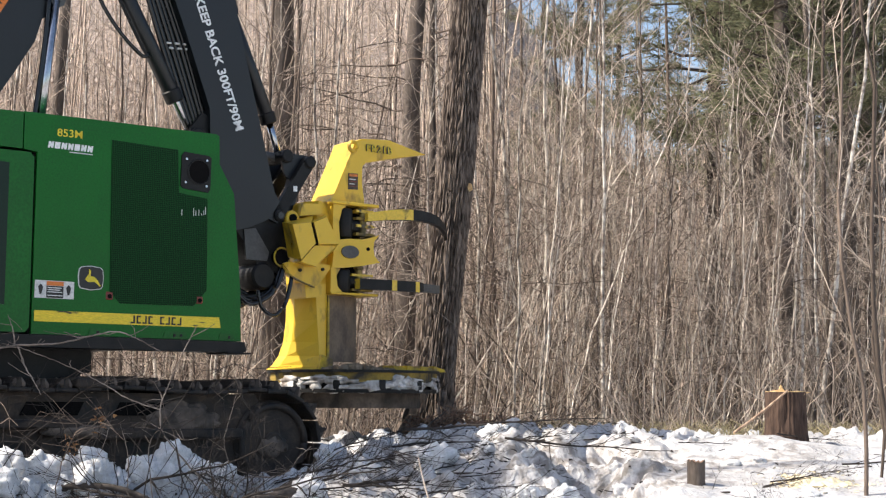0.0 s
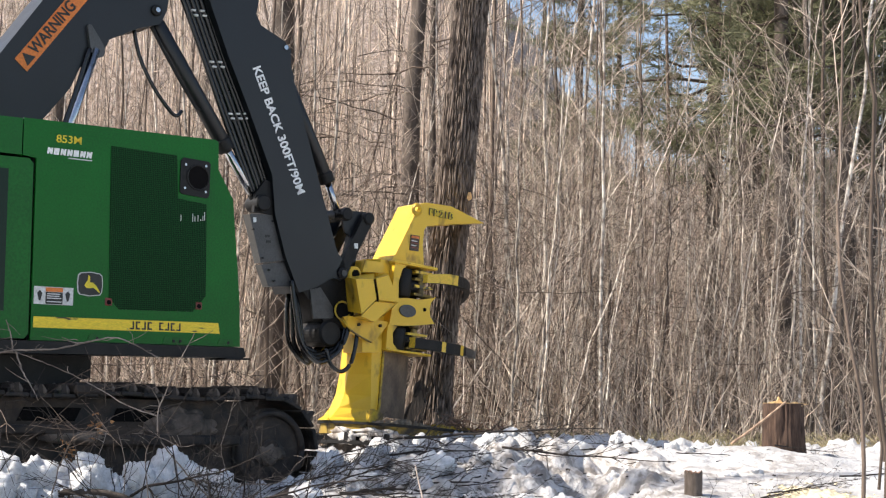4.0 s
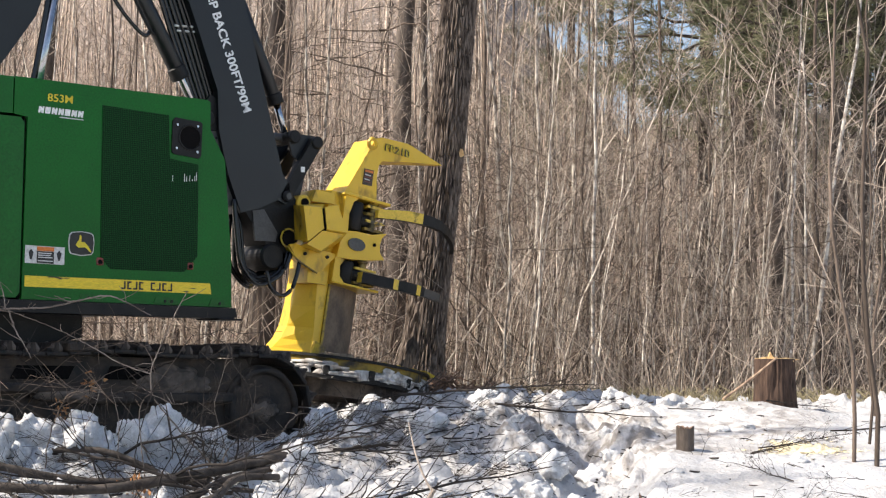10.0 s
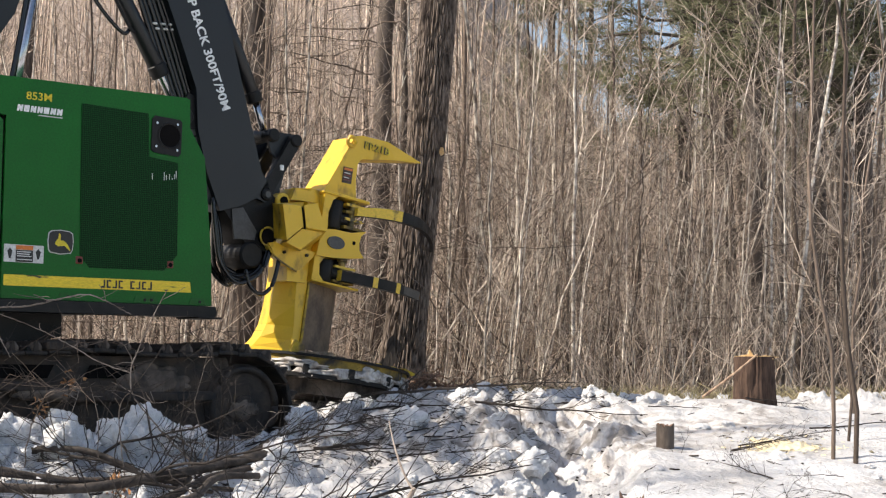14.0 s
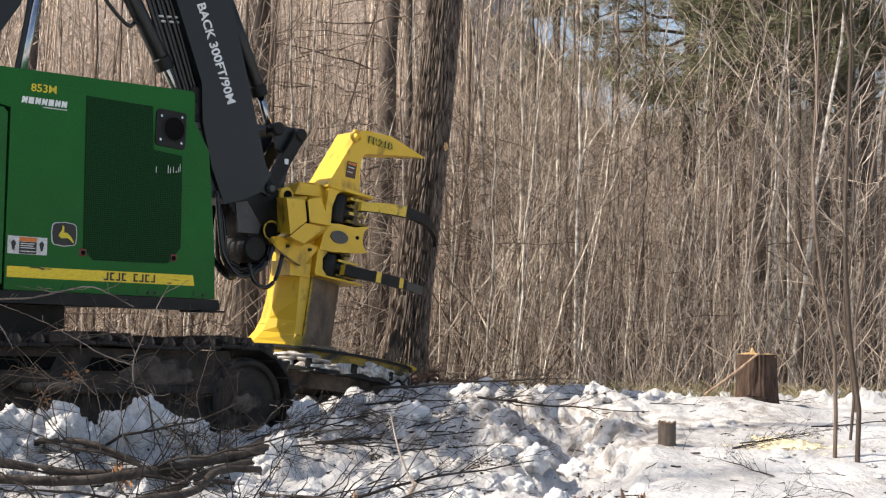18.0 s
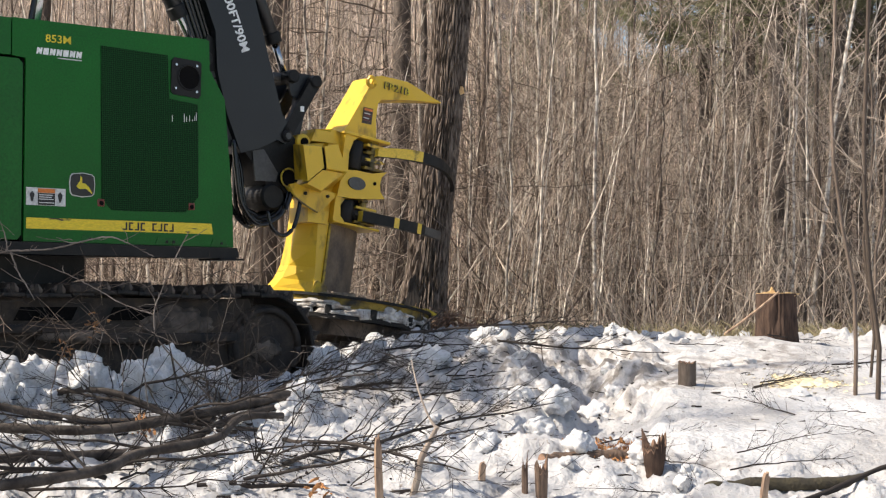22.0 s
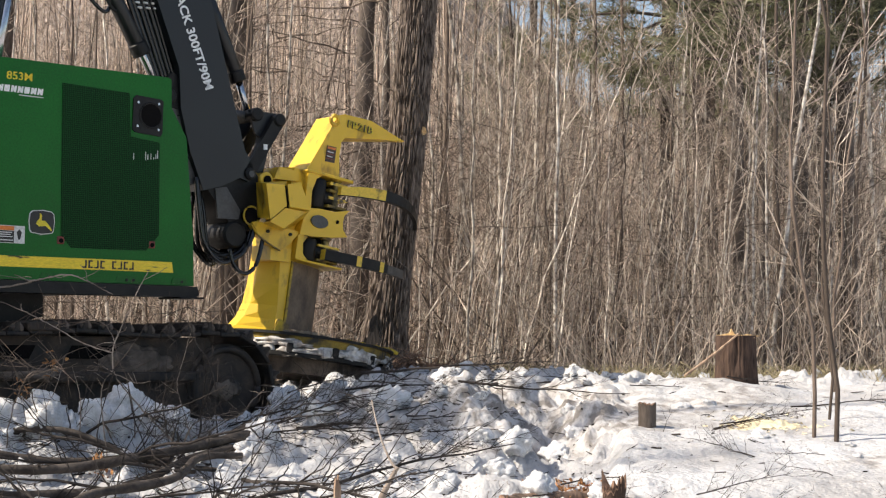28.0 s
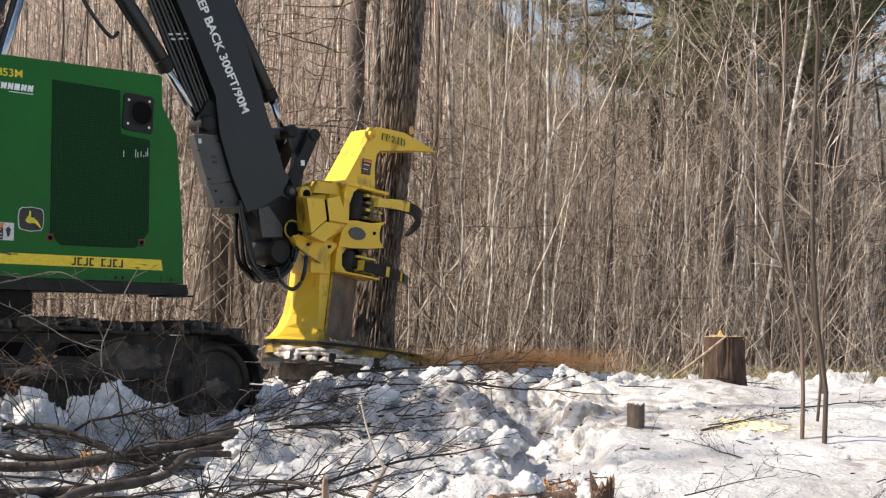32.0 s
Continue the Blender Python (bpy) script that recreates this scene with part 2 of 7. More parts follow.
def snow_material():
    """Trodden spring snow with bark crumbs and dirty patches; leaf litter far back in the woods."""
    m = bpy.data.materials.new("trodden_snow")
    m.use_nodes = True
    n, l = m.node_tree.nodes, m.node_tree.links
    b = n["Principled BSDF"]
    b.inputs["Roughness"].default_value = 0.6
    b.inputs["Subsurface Weight"].default_value = 0.12
    b.inputs["Subsurface Radius"].default_value = (0.05, 0.06, 0.07)
    tc = n.new("ShaderNodeTexCoord")

    def tex(sc, det, lo, hi, c0, c1):
        t = n.new("ShaderNodeTexNoise")
        t.inputs["Scale"].default_value, t.inputs["Detail"].default_value = sc, det
        l.new(tc.outputs["Object"], t.inputs["Vector"])
        r = n.new("ShaderNodeValToRGB")
        r.color_ramp.elements[0].position, r.color_ramp.elements[1].position = lo, hi
        r.color_ramp.elements[0].color, r.color_ramp.elements[1].color = (*c0, 1), (*c1, 1)
        l.new(t.outputs["Fac"], r.inputs["Fac"])
        return t, r

    def mix(fac, a, c):
        x = n.new("ShaderNodeMix")
        x.data_type = "RGBA"
        l.new(fac, x.inputs[0])
        l.new(a, x.inputs[6])
        l.new(c, x.inputs[7])
        return x.outputs[2]
    _, clean = tex(1.3, 5, 0.35, 0.65, (0.355, 0.348, 0.35), (0.55, 0.55, 0.56))
    _, dirt = tex(9, 9, 0.4, 0.58, (0.2, 0.175, 0.155), (0.56, 0.54, 0.53))
    patch_noise, patch = tex(1.6, 10, 0.45, 0.68, (0, 0, 0), (0.9, 0.9, 0.9))
    _, crumb = tex(38, 4, 0.61, 0.66, (0, 0, 0), (1, 1, 1))
    # heap turned over by the machine: more dirt, with shade put into the colour
    mid = n.new("ShaderNodeMapping")
    mid.inputs["Location"].default_value, mid.inputs["Scale"].default_value = (-0.42, -8.6, 0), (0.5, 0.72, 0)
    l.new(tc.outputs["Object"], mid.inputs["Vector"])
    away = n.new("ShaderNodeVectorMath")
    away.operation = "LENGTH"
    l.new(mid.outputs["Vector"], away.inputs[0])
    extra = n.new("ShaderNodeMapRange")
    extra.inputs["From Min"].default_value, extra.inputs["From Max"].default_value = 0.4, 1.3
    extra.inputs["To Min"].default_value, extra.inputs["To Max"].default_value = 0.22, -0.1
    l.new(away.outputs["Value"], extra.inputs["Value"])
    more = n.new("ShaderNodeMath")
    more.operation = "ADD"
    l.new(patch_noise.outputs["Fac"], more.inputs[0])
    l.new(extra.outputs["Result"], more.inputs[1])
    l.new(more.outputs[0], patch.inputs["Fac"])
    c = mix(patch.outputs["Color"], clean.outputs["Color"], dirt.outputs["Color"])
    c = mix(crumb.outputs["Color"], c, dirt.outputs["Color"])
    # leaf litter between the trees behind the clearing
    sep = n.new("ShaderNodeSeparateXYZ")
    l.new(tc.outputs["Object"], sep.inputs[0])
    far = n.new("ShaderNodeMapRange")
    far.inputs["From Min"].default_value, far.inputs["From Max"].default_value = 16.5, 20.0
    l.new(sep.outputs["Y"], far.inputs["Value"])
    _, woods = tex(3.0, 9, 0.42, 0.6, (0.14, 0.105, 0.083), (0.38, 0.305, 0.255))
    c = mix(far.outputs["Result"], c, woods.outputs["Color"])
    l.new(c, b.inputs["Base Color"])
    t1, _ = tex(28, 6, 0, 1, (0, 0, 0), (1, 1, 1))
    t2, _ = tex(7, 5, 0, 1, (0, 0, 0), (1, 1, 1))
    add = n.new("ShaderNodeMath")
    add.operation = "MULTIPLY_ADD"
    add.inputs[1].default_value = 0.35
    l.new(t1.outputs["Fac"], add.inputs[0])
    l.new(t2.outputs["Fac"], add.inputs[2])
    bp = n.new("ShaderNodeBump")
    bp.inputs["Strength"].default_value, bp.inputs["Distance"].default_value = 0.6, 0.06
    l.new(add.outputs[0], bp.inputs["Height"])
    l.new(bp.outputs["Normal"], b.inputs["Normal"])
    return m


def grille_material():
    """Green sheet steel punched with staggered round holes."""
    m = bpy.data.materials.new("perforated_green_grille")
    m.use_nodes = True
    n, l = m.node_tree.nodes, m.node_tree.links
    b = n["Principled BSDF"]
    b.inputs["Roughness"].default_value = 0.5
    b.inputs["Specular IOR Level"].default_value = 0.12
    tc = n.new("ShaderNodeTexCoord")
    sep = n.new("ShaderNodeSeparateXYZ")
    l.new(tc.outputs["Object"], sep.inputs[0])

    def op(kind, a, c=None):
        x = n.new("ShaderNodeMath")
        x.operation = kind
        for i, v in enumerate((a, c)):
            if v is None:
                continue
            if isinstance(v, (int, float)):
                x.inputs[i].default_value = v
            else:
                l.new(v, x.inputs[i])
        return x.outputs[0]
    k = 2 * math.pi / 0.022
    s = op("ADD", sep.outputs["X"], sep.outputs["Z"])
    d = op("SUBTRACT", sep.outputs["X"], sep.outputs["Z"])
    w = op("MULTIPLY", op("SINE", op("MULTIPLY", s, k * 0.7)), op("SINE", op("MULTIPLY", d, k * 0.7)))
    hole = op("GREATER_THAN", w, -0.02)
    mix = n.new("ShaderNodeMix")
    mix.data_type = "RGBA"
    l.new(hole, mix.inputs[0])
    mix.inputs[6].default_value = (0.004, 0.056, 0.011, 1)
    mix.inputs[7].default_value = (0.0014, 0.014, 0.0035, 1)
    l.new(mix.outputs[2], b.inputs["Base Color"])
    bp = n.new("ShaderNodeBump")
    bp.invert = True
    bp.inputs["Strength"].default_value, bp.inputs["Distance"].default_value = 0.6, 0.004
    l.new(hole, bp.inputs["Height"])
    l.new(bp.outputs["Normal"], b.inputs["Normal"])
    return m


SNOW = snow_material()
GRILLE = grille_material()


# ---- mesh tools ----
def mesh_of(name, bm, mat):
    me = bpy.data.meshes.new(name)
    bmesh.ops.recalc_face_normals(bm, faces=bm.faces)
    bm.to_mesh(me)
    bm.free()
    me.materials.append(mat)
    return me


def part(name, bm, mat, parent, label="", smooth=False):
    """Links a bmesh as one mesh object under a thing or a part."""
    ob = new(name, mesh_of(name, bm, mat))
    if smooth:
        ob.data.shade_smooth()
    ob.parent = parent
    return tagged(ob, label) if label else ob


def thing(name, label, category, m=None, group="", kind="", data=None):
    ob = new(name, data)
    if m is not None:
        ob.matrix_basis = m
    return tagged(ob, label, category, group, kind)


def bevel(bm, width, segments=1):
    if width:
        bmesh.ops.bevel(bm, geom=[e for e in bm.edges if e.calc_face_angle(0) > 0.5], offset=width, segments=segments, affect="EDGES", clamp_overlap=True)
    return bm


def box(x0, y0, z0, x1, y1, z1, bev=0.0, bm=None):
    bm = bm or bmesh.new()
    own = bmesh.ops.create_cube(bm, size=1.0)["verts"]
    for v in own:
        v.co = Vector(((x0 + x1) / 2 + v.co.x * (x1 - x0), (y0 + y1) / 2 + v.co.y * (y1 - y0), (z0 + z1) / 2 + v.co.z * (z1 - z0)))
    return bevel(bm, bev)


def prism(outline, y0, y1, bev=0.0, bm=None, inset=None):
    """A plate whose outline lies in the x-z plane, from y0 to y1; inset: how far the far outline is drawn to its middle."""
    bm = bm or bmesh.new()
    near = [bm.verts.new((x, y0, z)) for x, z in outline]
    far = [bm.verts.new((x, y1, z)) for x, z in outline]
    bm.faces.new(near)
    bm.faces.new(far[::-1])
    k = len(outline)
    for i in range(k):
        bm.faces.new((near[i], far[i], far[(i + 1) % k], near[(i + 1) % k]))
    return bevel(bm, bev)


def rod(p, q, r0, r1=None, sides=16, bm=None, bev=0.0):
    bm = bm or bmesh.new()
    p, q = Vector(p), Vector(q)
    m = Matrix.Translation((p + q) / 2) @ (q - p).to_track_quat("Z", "Y").to_matrix().to_4x4()
    bmesh.ops.create_cone(bm, cap_ends=True, segments=sides, radius1=r0, radius2=r0 if r1 is None else r1, depth=(q - p).length, matrix=m)
    return bevel(bm, bev)


def tubes(paths, radii, sides=5):
    """Vertices and faces of many tapered tubes: paths (n, k, 3), radii (n, k)."""
    P, R = np.asarray(paths, float), np.asarray(radii, float)
    n, k = R.shape
    T = np.gradient(P, axis=1)
    T /= np.linalg.norm(T, axis=2, keepdims=True) + 1e-9
    ref = np.where(np.abs(T[..., 2:3]) > 0.8, np.array([1.0, 0, 0]), np.array([0, 0, 1.0]))
    A = np.cross(T, ref)
    A /= np.linalg.norm(A, axis=2, keepdims=True) + 1e-9
    B = np.cross(T, A)
    a = np.arange(sides) * 2 * np.pi / sides
    V = P[:, :, None, :] + R[:, :, None, None] * (np.cos(a)[None, None, :, None] * A[:, :, None, :] + np.sin(a)[None, None, :, None] * B[:, :, None, :])
    idx = np.arange(n * k * sides).reshape(n, k, sides)
    nx = np.roll(idx, -1, axis=2)
    F = np.stack([idx[:, :-1], nx[:, :-1], nx[:, 1:], idx[:, 1:]], axis=-1).reshape(-1, 4)
    return V.reshape(-1, 3), F


def mesh_from(name, chunks, mat):
    """One mesh out of (vertices, quads) chunks."""
    vs, fs, k = [], [], 0
    for v, f in chunks:
        vs.append(v)
        fs.append(f + k)
        k += len(v)
    v, f = np.concatenate(vs), np.concatenate(fs)
    me = bpy.data.meshes.new(name)
    me.vertices.add(len(v))
    me.vertices.foreach_set("co", v.astype(np.float32).ravel())
    me.loops.add(f.size)
    me.loops.foreach_set("vertex_index", f.astype(np.int32).ravel())
    me.polygons.add(len(f))
    me.polygons.foreach_set("loop_start", np.arange(0, f.size, f.shape[1], dtype=np.int32))
    me.update(calc_edges=True)
    me.validate()
    me.shade_smooth()
    me.materials.append(mat)
    return me


def strip(pts, r, sides=8, bm=None):
    """A round hose or bar along points."""
    bm = bm or bmesh.new()
    V, F = tubes([pts], [[r] * len(pts)], sides)
    vs = [bm.verts.new(v) for v in V]
    for f in F:
        bm.faces.new([vs[i] for i in f])
    bm.faces.new(vs[:sides])
    bm.faces.new(vs[-sides:])
    return bm


def smooth_path(pts, n):
    """A Catmull-Rom line through points, n points long."""
    P = np.array([pts[0], *pts, pts[-1]], float)
    out = []
    for s in np.linspace(0, len(pts) - 1.0001, n):
        i, f = int(s), s - int(s)
        a, b, c, d = P[i:i + 4]
        out.append(0.5 * (2 * b + (c - a) * f + (2 * a - 5 * b + 4 * c - d) * f * f + (3 * b - a - 3 * c + d) * f ** 3))
    return np.array(out)


def lettering(name, words, size, mat, parent, origin, along, upward, length=None, label="", bold=0.003):
    """Words as a thin mesh: origin is the start of the base line, along its direction, upward that of the letters."""
    cu = bpy.data.curves.new(name, "FONT")
    cu.body, cu.size, cu.extrude, cu.offset = words, size, 0.0015, bold
    tmp = new(name, cu)
    me = bpy.data.meshes.new_from_object(tmp.evaluated_get(bpy.context.evaluated_depsgraph_get()))
    bpy.data.objects.remove(tmp)
    me.materials.clear()
    me.materials.append(mat)
    ob = new(name, me)
    x, y = Vector(along).normalized(), Vector(upward).normalized()
    sx = length / (max(v.co.x for v in me.vertices) - min(v.co.x for v in me.vertices)) if length else 1.0
    m = Matrix((x * sx, y, x.cross(y))).transposed()
    me.transform(Matrix.Translation(origin) @ m.to_4x4())
    ob.parent = parent
    return tagged(ob, label) if label else ob


# ---- the ground ----
def smooth01(a, b, x):
    t = min(1.0, max(0.0, (x - a) / (b - a)))
    return t * t * (3 - 2 * t)


MACHINE_AT = (-1.652, 12.5, 1.4906)
YAW = 38.7


def machine_xy(x, y):
    """Ground place in the machine's own forward and leftward metres."""
    c, s = math.cos(radians(YAW)), math.sin(radians(YAW))
    dx, dy = x - MACHINE_AT[0], y - MACHINE_AT[1]
    return c * dx + s * dy, -s * dx + c * dy


def land(x, y):
    """Height of the ground without its small lumps."""
    if y < 6:
        z = -0.4 + 0.2 * smooth01(0, 6, y)
    elif y < 8:
        z = -0.2 + 0.26 * (y - 6) / 2
    elif y < 12.9:
        z = 0.06 + 0.131 * (y - 8)
    else:
        z = 0.702
    if y > 14.6:
        z -= 0.3 * smooth01(14.6, 20, y)
    if y > 45:
        z += (42.0 - 25.0 * smooth01(-0.02, 0.16, x / y)) * smooth01(42, 150, y) * (1.0 + 0.1 * math.sin(x * 0.05 + 1.0))
    z -= 0.16 * smooth01(-0.6, -1.9, x) * smooth01(9.6, 11.0, y) * smooth01(17, 14, y)
    z += 0.03 * math.exp(-((x + 0.1) ** 2 / 1.3 + (y - 15.3) ** 2 / 0.5))
    z -= 0.08 * math.exp(-((x + 0.75) ** 2 / 0.45 + (y - 13.5) ** 2 / 0.8))
    z += 0.05 * math.exp(-((x - 0.9) ** 2 / 1.2 + (y - 13.6) ** 2 / 0.6))
    z += 0.09 * math.exp(-((x - 2.75) ** 2 / 0.5 + (y - 13.2) ** 2 / 0.35))
    u, v = machine_xy(x, y)
    z += 0.27 * math.exp(-((v + 1.13) / 0.24) ** 2) * smooth01(-0.7, -1.0, u) * smooth01(-3.8, -3.0, u)
    rut = smooth01(0.95, 0.45, u) * smooth01(-0.75, -0.2, v) * smooth01(3.7, 3.2, v)
    return z * (1 - rut) + min(z, 0.37) * rut


def lumps(x, y):
    """Snow thrown up by the machine: rounded blocks and pits, fading out in the woods."""
    k = smooth01(5, 8, y) * smooth01(22, 15, y) * smooth01(14, 7, abs(x))
    edge = x - 1.5 + 0.10 * (11 - y) + 0.16 * noise.noise((x * 1.3, y * 1.3, 7.0)) + 0.05 * noise.noise((x * 5, y * 5, 2.0))
    calm = smooth01(-0.02, 0.30, edge) * smooth01(14.8, 13.5, y) * smooth01(8.7, 9.2, y)
    trench = -0.25 * math.exp(-((edge + 0.4) / 0.28) ** 2) * smooth01(9.4, 10.2, y) * smooth01(13.2, 12.2, y)
    trench += 0.04 * math.exp(-((x - 0.45) ** 2 / 0.3 + (y - 12.0) ** 2 / 0.8))
    sheet = smooth01(-0.03, 0.12, edge) * smooth01(11.15, 10.75, y) * smooth01(8.9, 9.4, y) * 0.07
    rough = (0.8 + 0.3 * smooth01(9.2, 10.2, y)) * (1 - 0.87 * calm)
    a = noise.noise((x * 0.8, y * 0.8, 0)) * 0.10
    b = abs(noise.noise((x * 2.6, y * 2.2, 4.0))) * 0.17 + min(0.07, max(0.0, noise.noise((x * 3.4, y * 3.0, 14.0)) * 0.4)) * smooth01(9.2, 10.0, y)
    c = noise.noise((x * 7, y * 6, 9.0)) * 0.065 + abs(noise.noise((x * 11, y * 9, 5.0))) * 0.06 - 0.015
    d = noise.noise((x * 19, y * 17, 2.0)) * 0.034
    return k * (a * 0.6 + (b + c + d - 0.04) * rough + sheet + trench)


def ground_z(x, y):
    return land(x, y) + lumps(x, y)


def make_ground():
    def axis(lo, hi, step, ends):
        core = list(np.arange(lo, hi + 1e-6, step))
        return [e for e in ends if e < lo] + core + [e for e in ends if e > hi]
    far = [600, 420, 300, 220, 160, 120, 90, 65, 45, 32, 24, 18, 14, 11, 9, 7.6, 6.8, 6.2]
    xs = axis(-5.8, 5.8, 0.033, [-f for f in far] + far[::-1])
    ys = axis(7.2, 16.4, 0.035, [-600, -300, -100, -40, -15, -5, 0, 3, 5, 6, 6.6, 7.0] + list(np.arange(16.6, 20, 0.2)) + list(np.arange(20, 46, 1.5)) + list(np.arange(46, 170, 5)) + [200, 260, 400, 800, 1500])
    v = [(x, y, ground_z(x, y)) for y in ys for x in xs]
    w = len(xs)
    j, i = np.meshgrid(np.arange(len(ys) - 1), np.arange(w - 1), indexing="ij")
    a = (j * w + i).ravel()
    f = np.stack([a, a + 1, a + w + 1, a + w], 1)
    me = mesh_from("ground", [(np.array(v), f)], SNOW)
    return thing("ground", "trodden snow with bark crumbs and dirty patches", "snow", kind="structure", data=me)


make_ground()


# ---- the feller buncher: x forward, y to its far side, z up from the hood's front corner ----
machine = thing("feller_buncher", "green tracked feller buncher with charcoal boom and yellow saw head", "forestry machine",
                pose(*MACHINE_AT, 0, 0.69, YAW))
BODY_PIVOT, STICK_PIVOT, BOOM_PIVOT, HEAD_PIVOT = (-1.0, 0, 0.5), (1.25, 0, 1.1), (-3.7, 0, -0.2), (1.45, 0, 0.75)
# boom reference angle is that of the lowered boom; degrees turned up at each time
BOOM_ROWS = [(0, 7.2), (0.5, 5.3), (1, 3.9), (1.5, 2.7), (2, 1.3), (2.5, 0.1), (3, 0.0), (3.5, 0.1), (5.5, 0.2), (6, 0.25), (6.5, 0.2), (7, 1.0),
             (7.5, 2.0), (8, 2.8), (8.5, 3.6), (9, 4.5), (9.5, 5.1), (10, 5.1), (28.5, 5.2), (29, 5.3), (29.5, 5.0), (30, 4.1), (30.5, 3.4), (31, 2.6), (31.5, 1.5), (32, 1.5)]

HEAD_ROWS = [
    (0, 1.257, 0.989, 0.2), (0.5, 1.353, 0.847, -3.0), (1, 1.489, 0.746, -5.6), (1.5, 1.659, 0.684, -6.2), (2, 1.872, 0.649, -5.3), (2.5, 1.972, 0.593, -4.5),
    (3, 1.948, 0.571, -3.7), (3.5, 1.962, 0.581, -4.5), (5.5, 1.954, 0.584, -4.4), (6, 1.956, 0.583, -4.1), (6.5, 1.950, 0.590, -4.3), (7, 1.885, 0.624, -5.2),
    (7.5, 1.698, 0.639, -6.8), (8, 1.571, 0.638, -8.7), (8.5, 1.476, 0.686, -9.1), (9, 1.450, 0.750, -9.0), (9.5, 1.423, 0.798, -8.6), (10, 1.441, 0.812, -8.6),
    (12, 1.429, 0.816, -8.7), (16, 1.433, 0.808, -8.2), (18, 1.431, 0.811, -8.4), (20, 1.432, 0.807, -8.2), (22, 1.432, 0.809, -8.5), (24, 1.430, 0.807, -8.3),
    (26, 1.432, 0.809, -8.4), (26.5, 1.432, 0.810, -8.7), (28.5, 1.465, 0.832, -7.9), (29, 1.520, 0.867, -6.9), (29.5, 1.568, 0.845, -7.0), (30, 1.626, 0.796, -7.3),
    (30.5, 1.735, 0.772, -7.1), (31, 1.875, 0.760, -6.3), (31.5, 2.001, 0.714, -6.1), (32, 2.017, 0.718, -6.9),
]
STICK_ROWS = [
    (0, 1.043, 1.290, -0.1), (0.5, 1.143, 1.164, -1.0), (1, 1.280, 1.082, -0.6), (1.5, 1.446, 1.021, 0.2), (2, 1.665, 0.976, 2.3), (2.5, 1.780, 0.897, 3.5),
    (3, 1.759, 0.861, 3.3), (3.5, 1.773, 0.878, 3.4), (5.5, 1.767, 0.880, 4.0), (6, 1.761, 0.881, 4.0), (6.5, 1.756, 0.886, 3.2), (7, 1.673, 0.939, 2.6),
    (7.5, 1.498, 0.965, 0.9), (8, 1.371, 0.981, -0.1), (8.5, 1.276, 1.029, -0.7), (9, 1.250, 1.100, 0.0), (9.5, 1.218, 1.145, 0.3), (10, 1.233, 1.158, 0.6),
    (12, 1.227, 1.162, 0.8), (16, 1.221, 1.155, 0.4), (18, 1.227, 1.159, 0.5), (20, 1.220, 1.154, 0.1), (22, 1.226, 1.154, 0.7), (24, 1.221, 1.155, 0.2),
    (26, 1.230, 1.158, 0.9), (26.5, 1.230, 1.154, 0.4), (28.5, 1.253, 1.175, 1.0), (29, 1.302, 1.203, 1.9), (29.5, 1.357, 1.187, 2.9), (30, 1.413, 1.139, 2.2),
    (30.5, 1.521, 1.111, 3.3), (31, 1.650, 1.091, 4.7), (31.5, 1.795, 1.036, 6.0), (32, 1.803, 1.039, 6.1),
]
BODY_ROWS = [
    (0, -1.001, 0.512, -0.0), (0.5, -0.997, 0.510, -0.1), (1, -0.990, 0.510, -0.2), (1.5, -0.987, 0.514, -0.3), (2, -0.983, 0.515, -0.3), (2.5, -0.979, 0.510, -0.0),
    (3, -0.991, 0.504, 0.6), (3.5, -0.995, 0.515, 0.6), (5.5, -1.003, 0.505, 0.7), (6, -1.008, 0.509, 0.7), (6.5, -0.987, 0.502, 0.0), (7, -0.994, 0.497, 0.2),
    (7.5, -0.990, 0.500, -0.0), (8, -0.993, 0.496, 0.0), (8.5, -0.998, 0.500, -0.1), (9, -1.000, 0.500, 0.0), (32, -1.000, 0.500, 0.0),
]


def mpart(name, bm, mat, parent, pivot, label="", smooth=False):
    """A part built in the machine's metres, held at a pivot of its own."""
    bmesh.ops.translate(bm, verts=bm.verts, vec=-Vector(pivot))
    return part(name, bm, mat, parent, label, smooth)


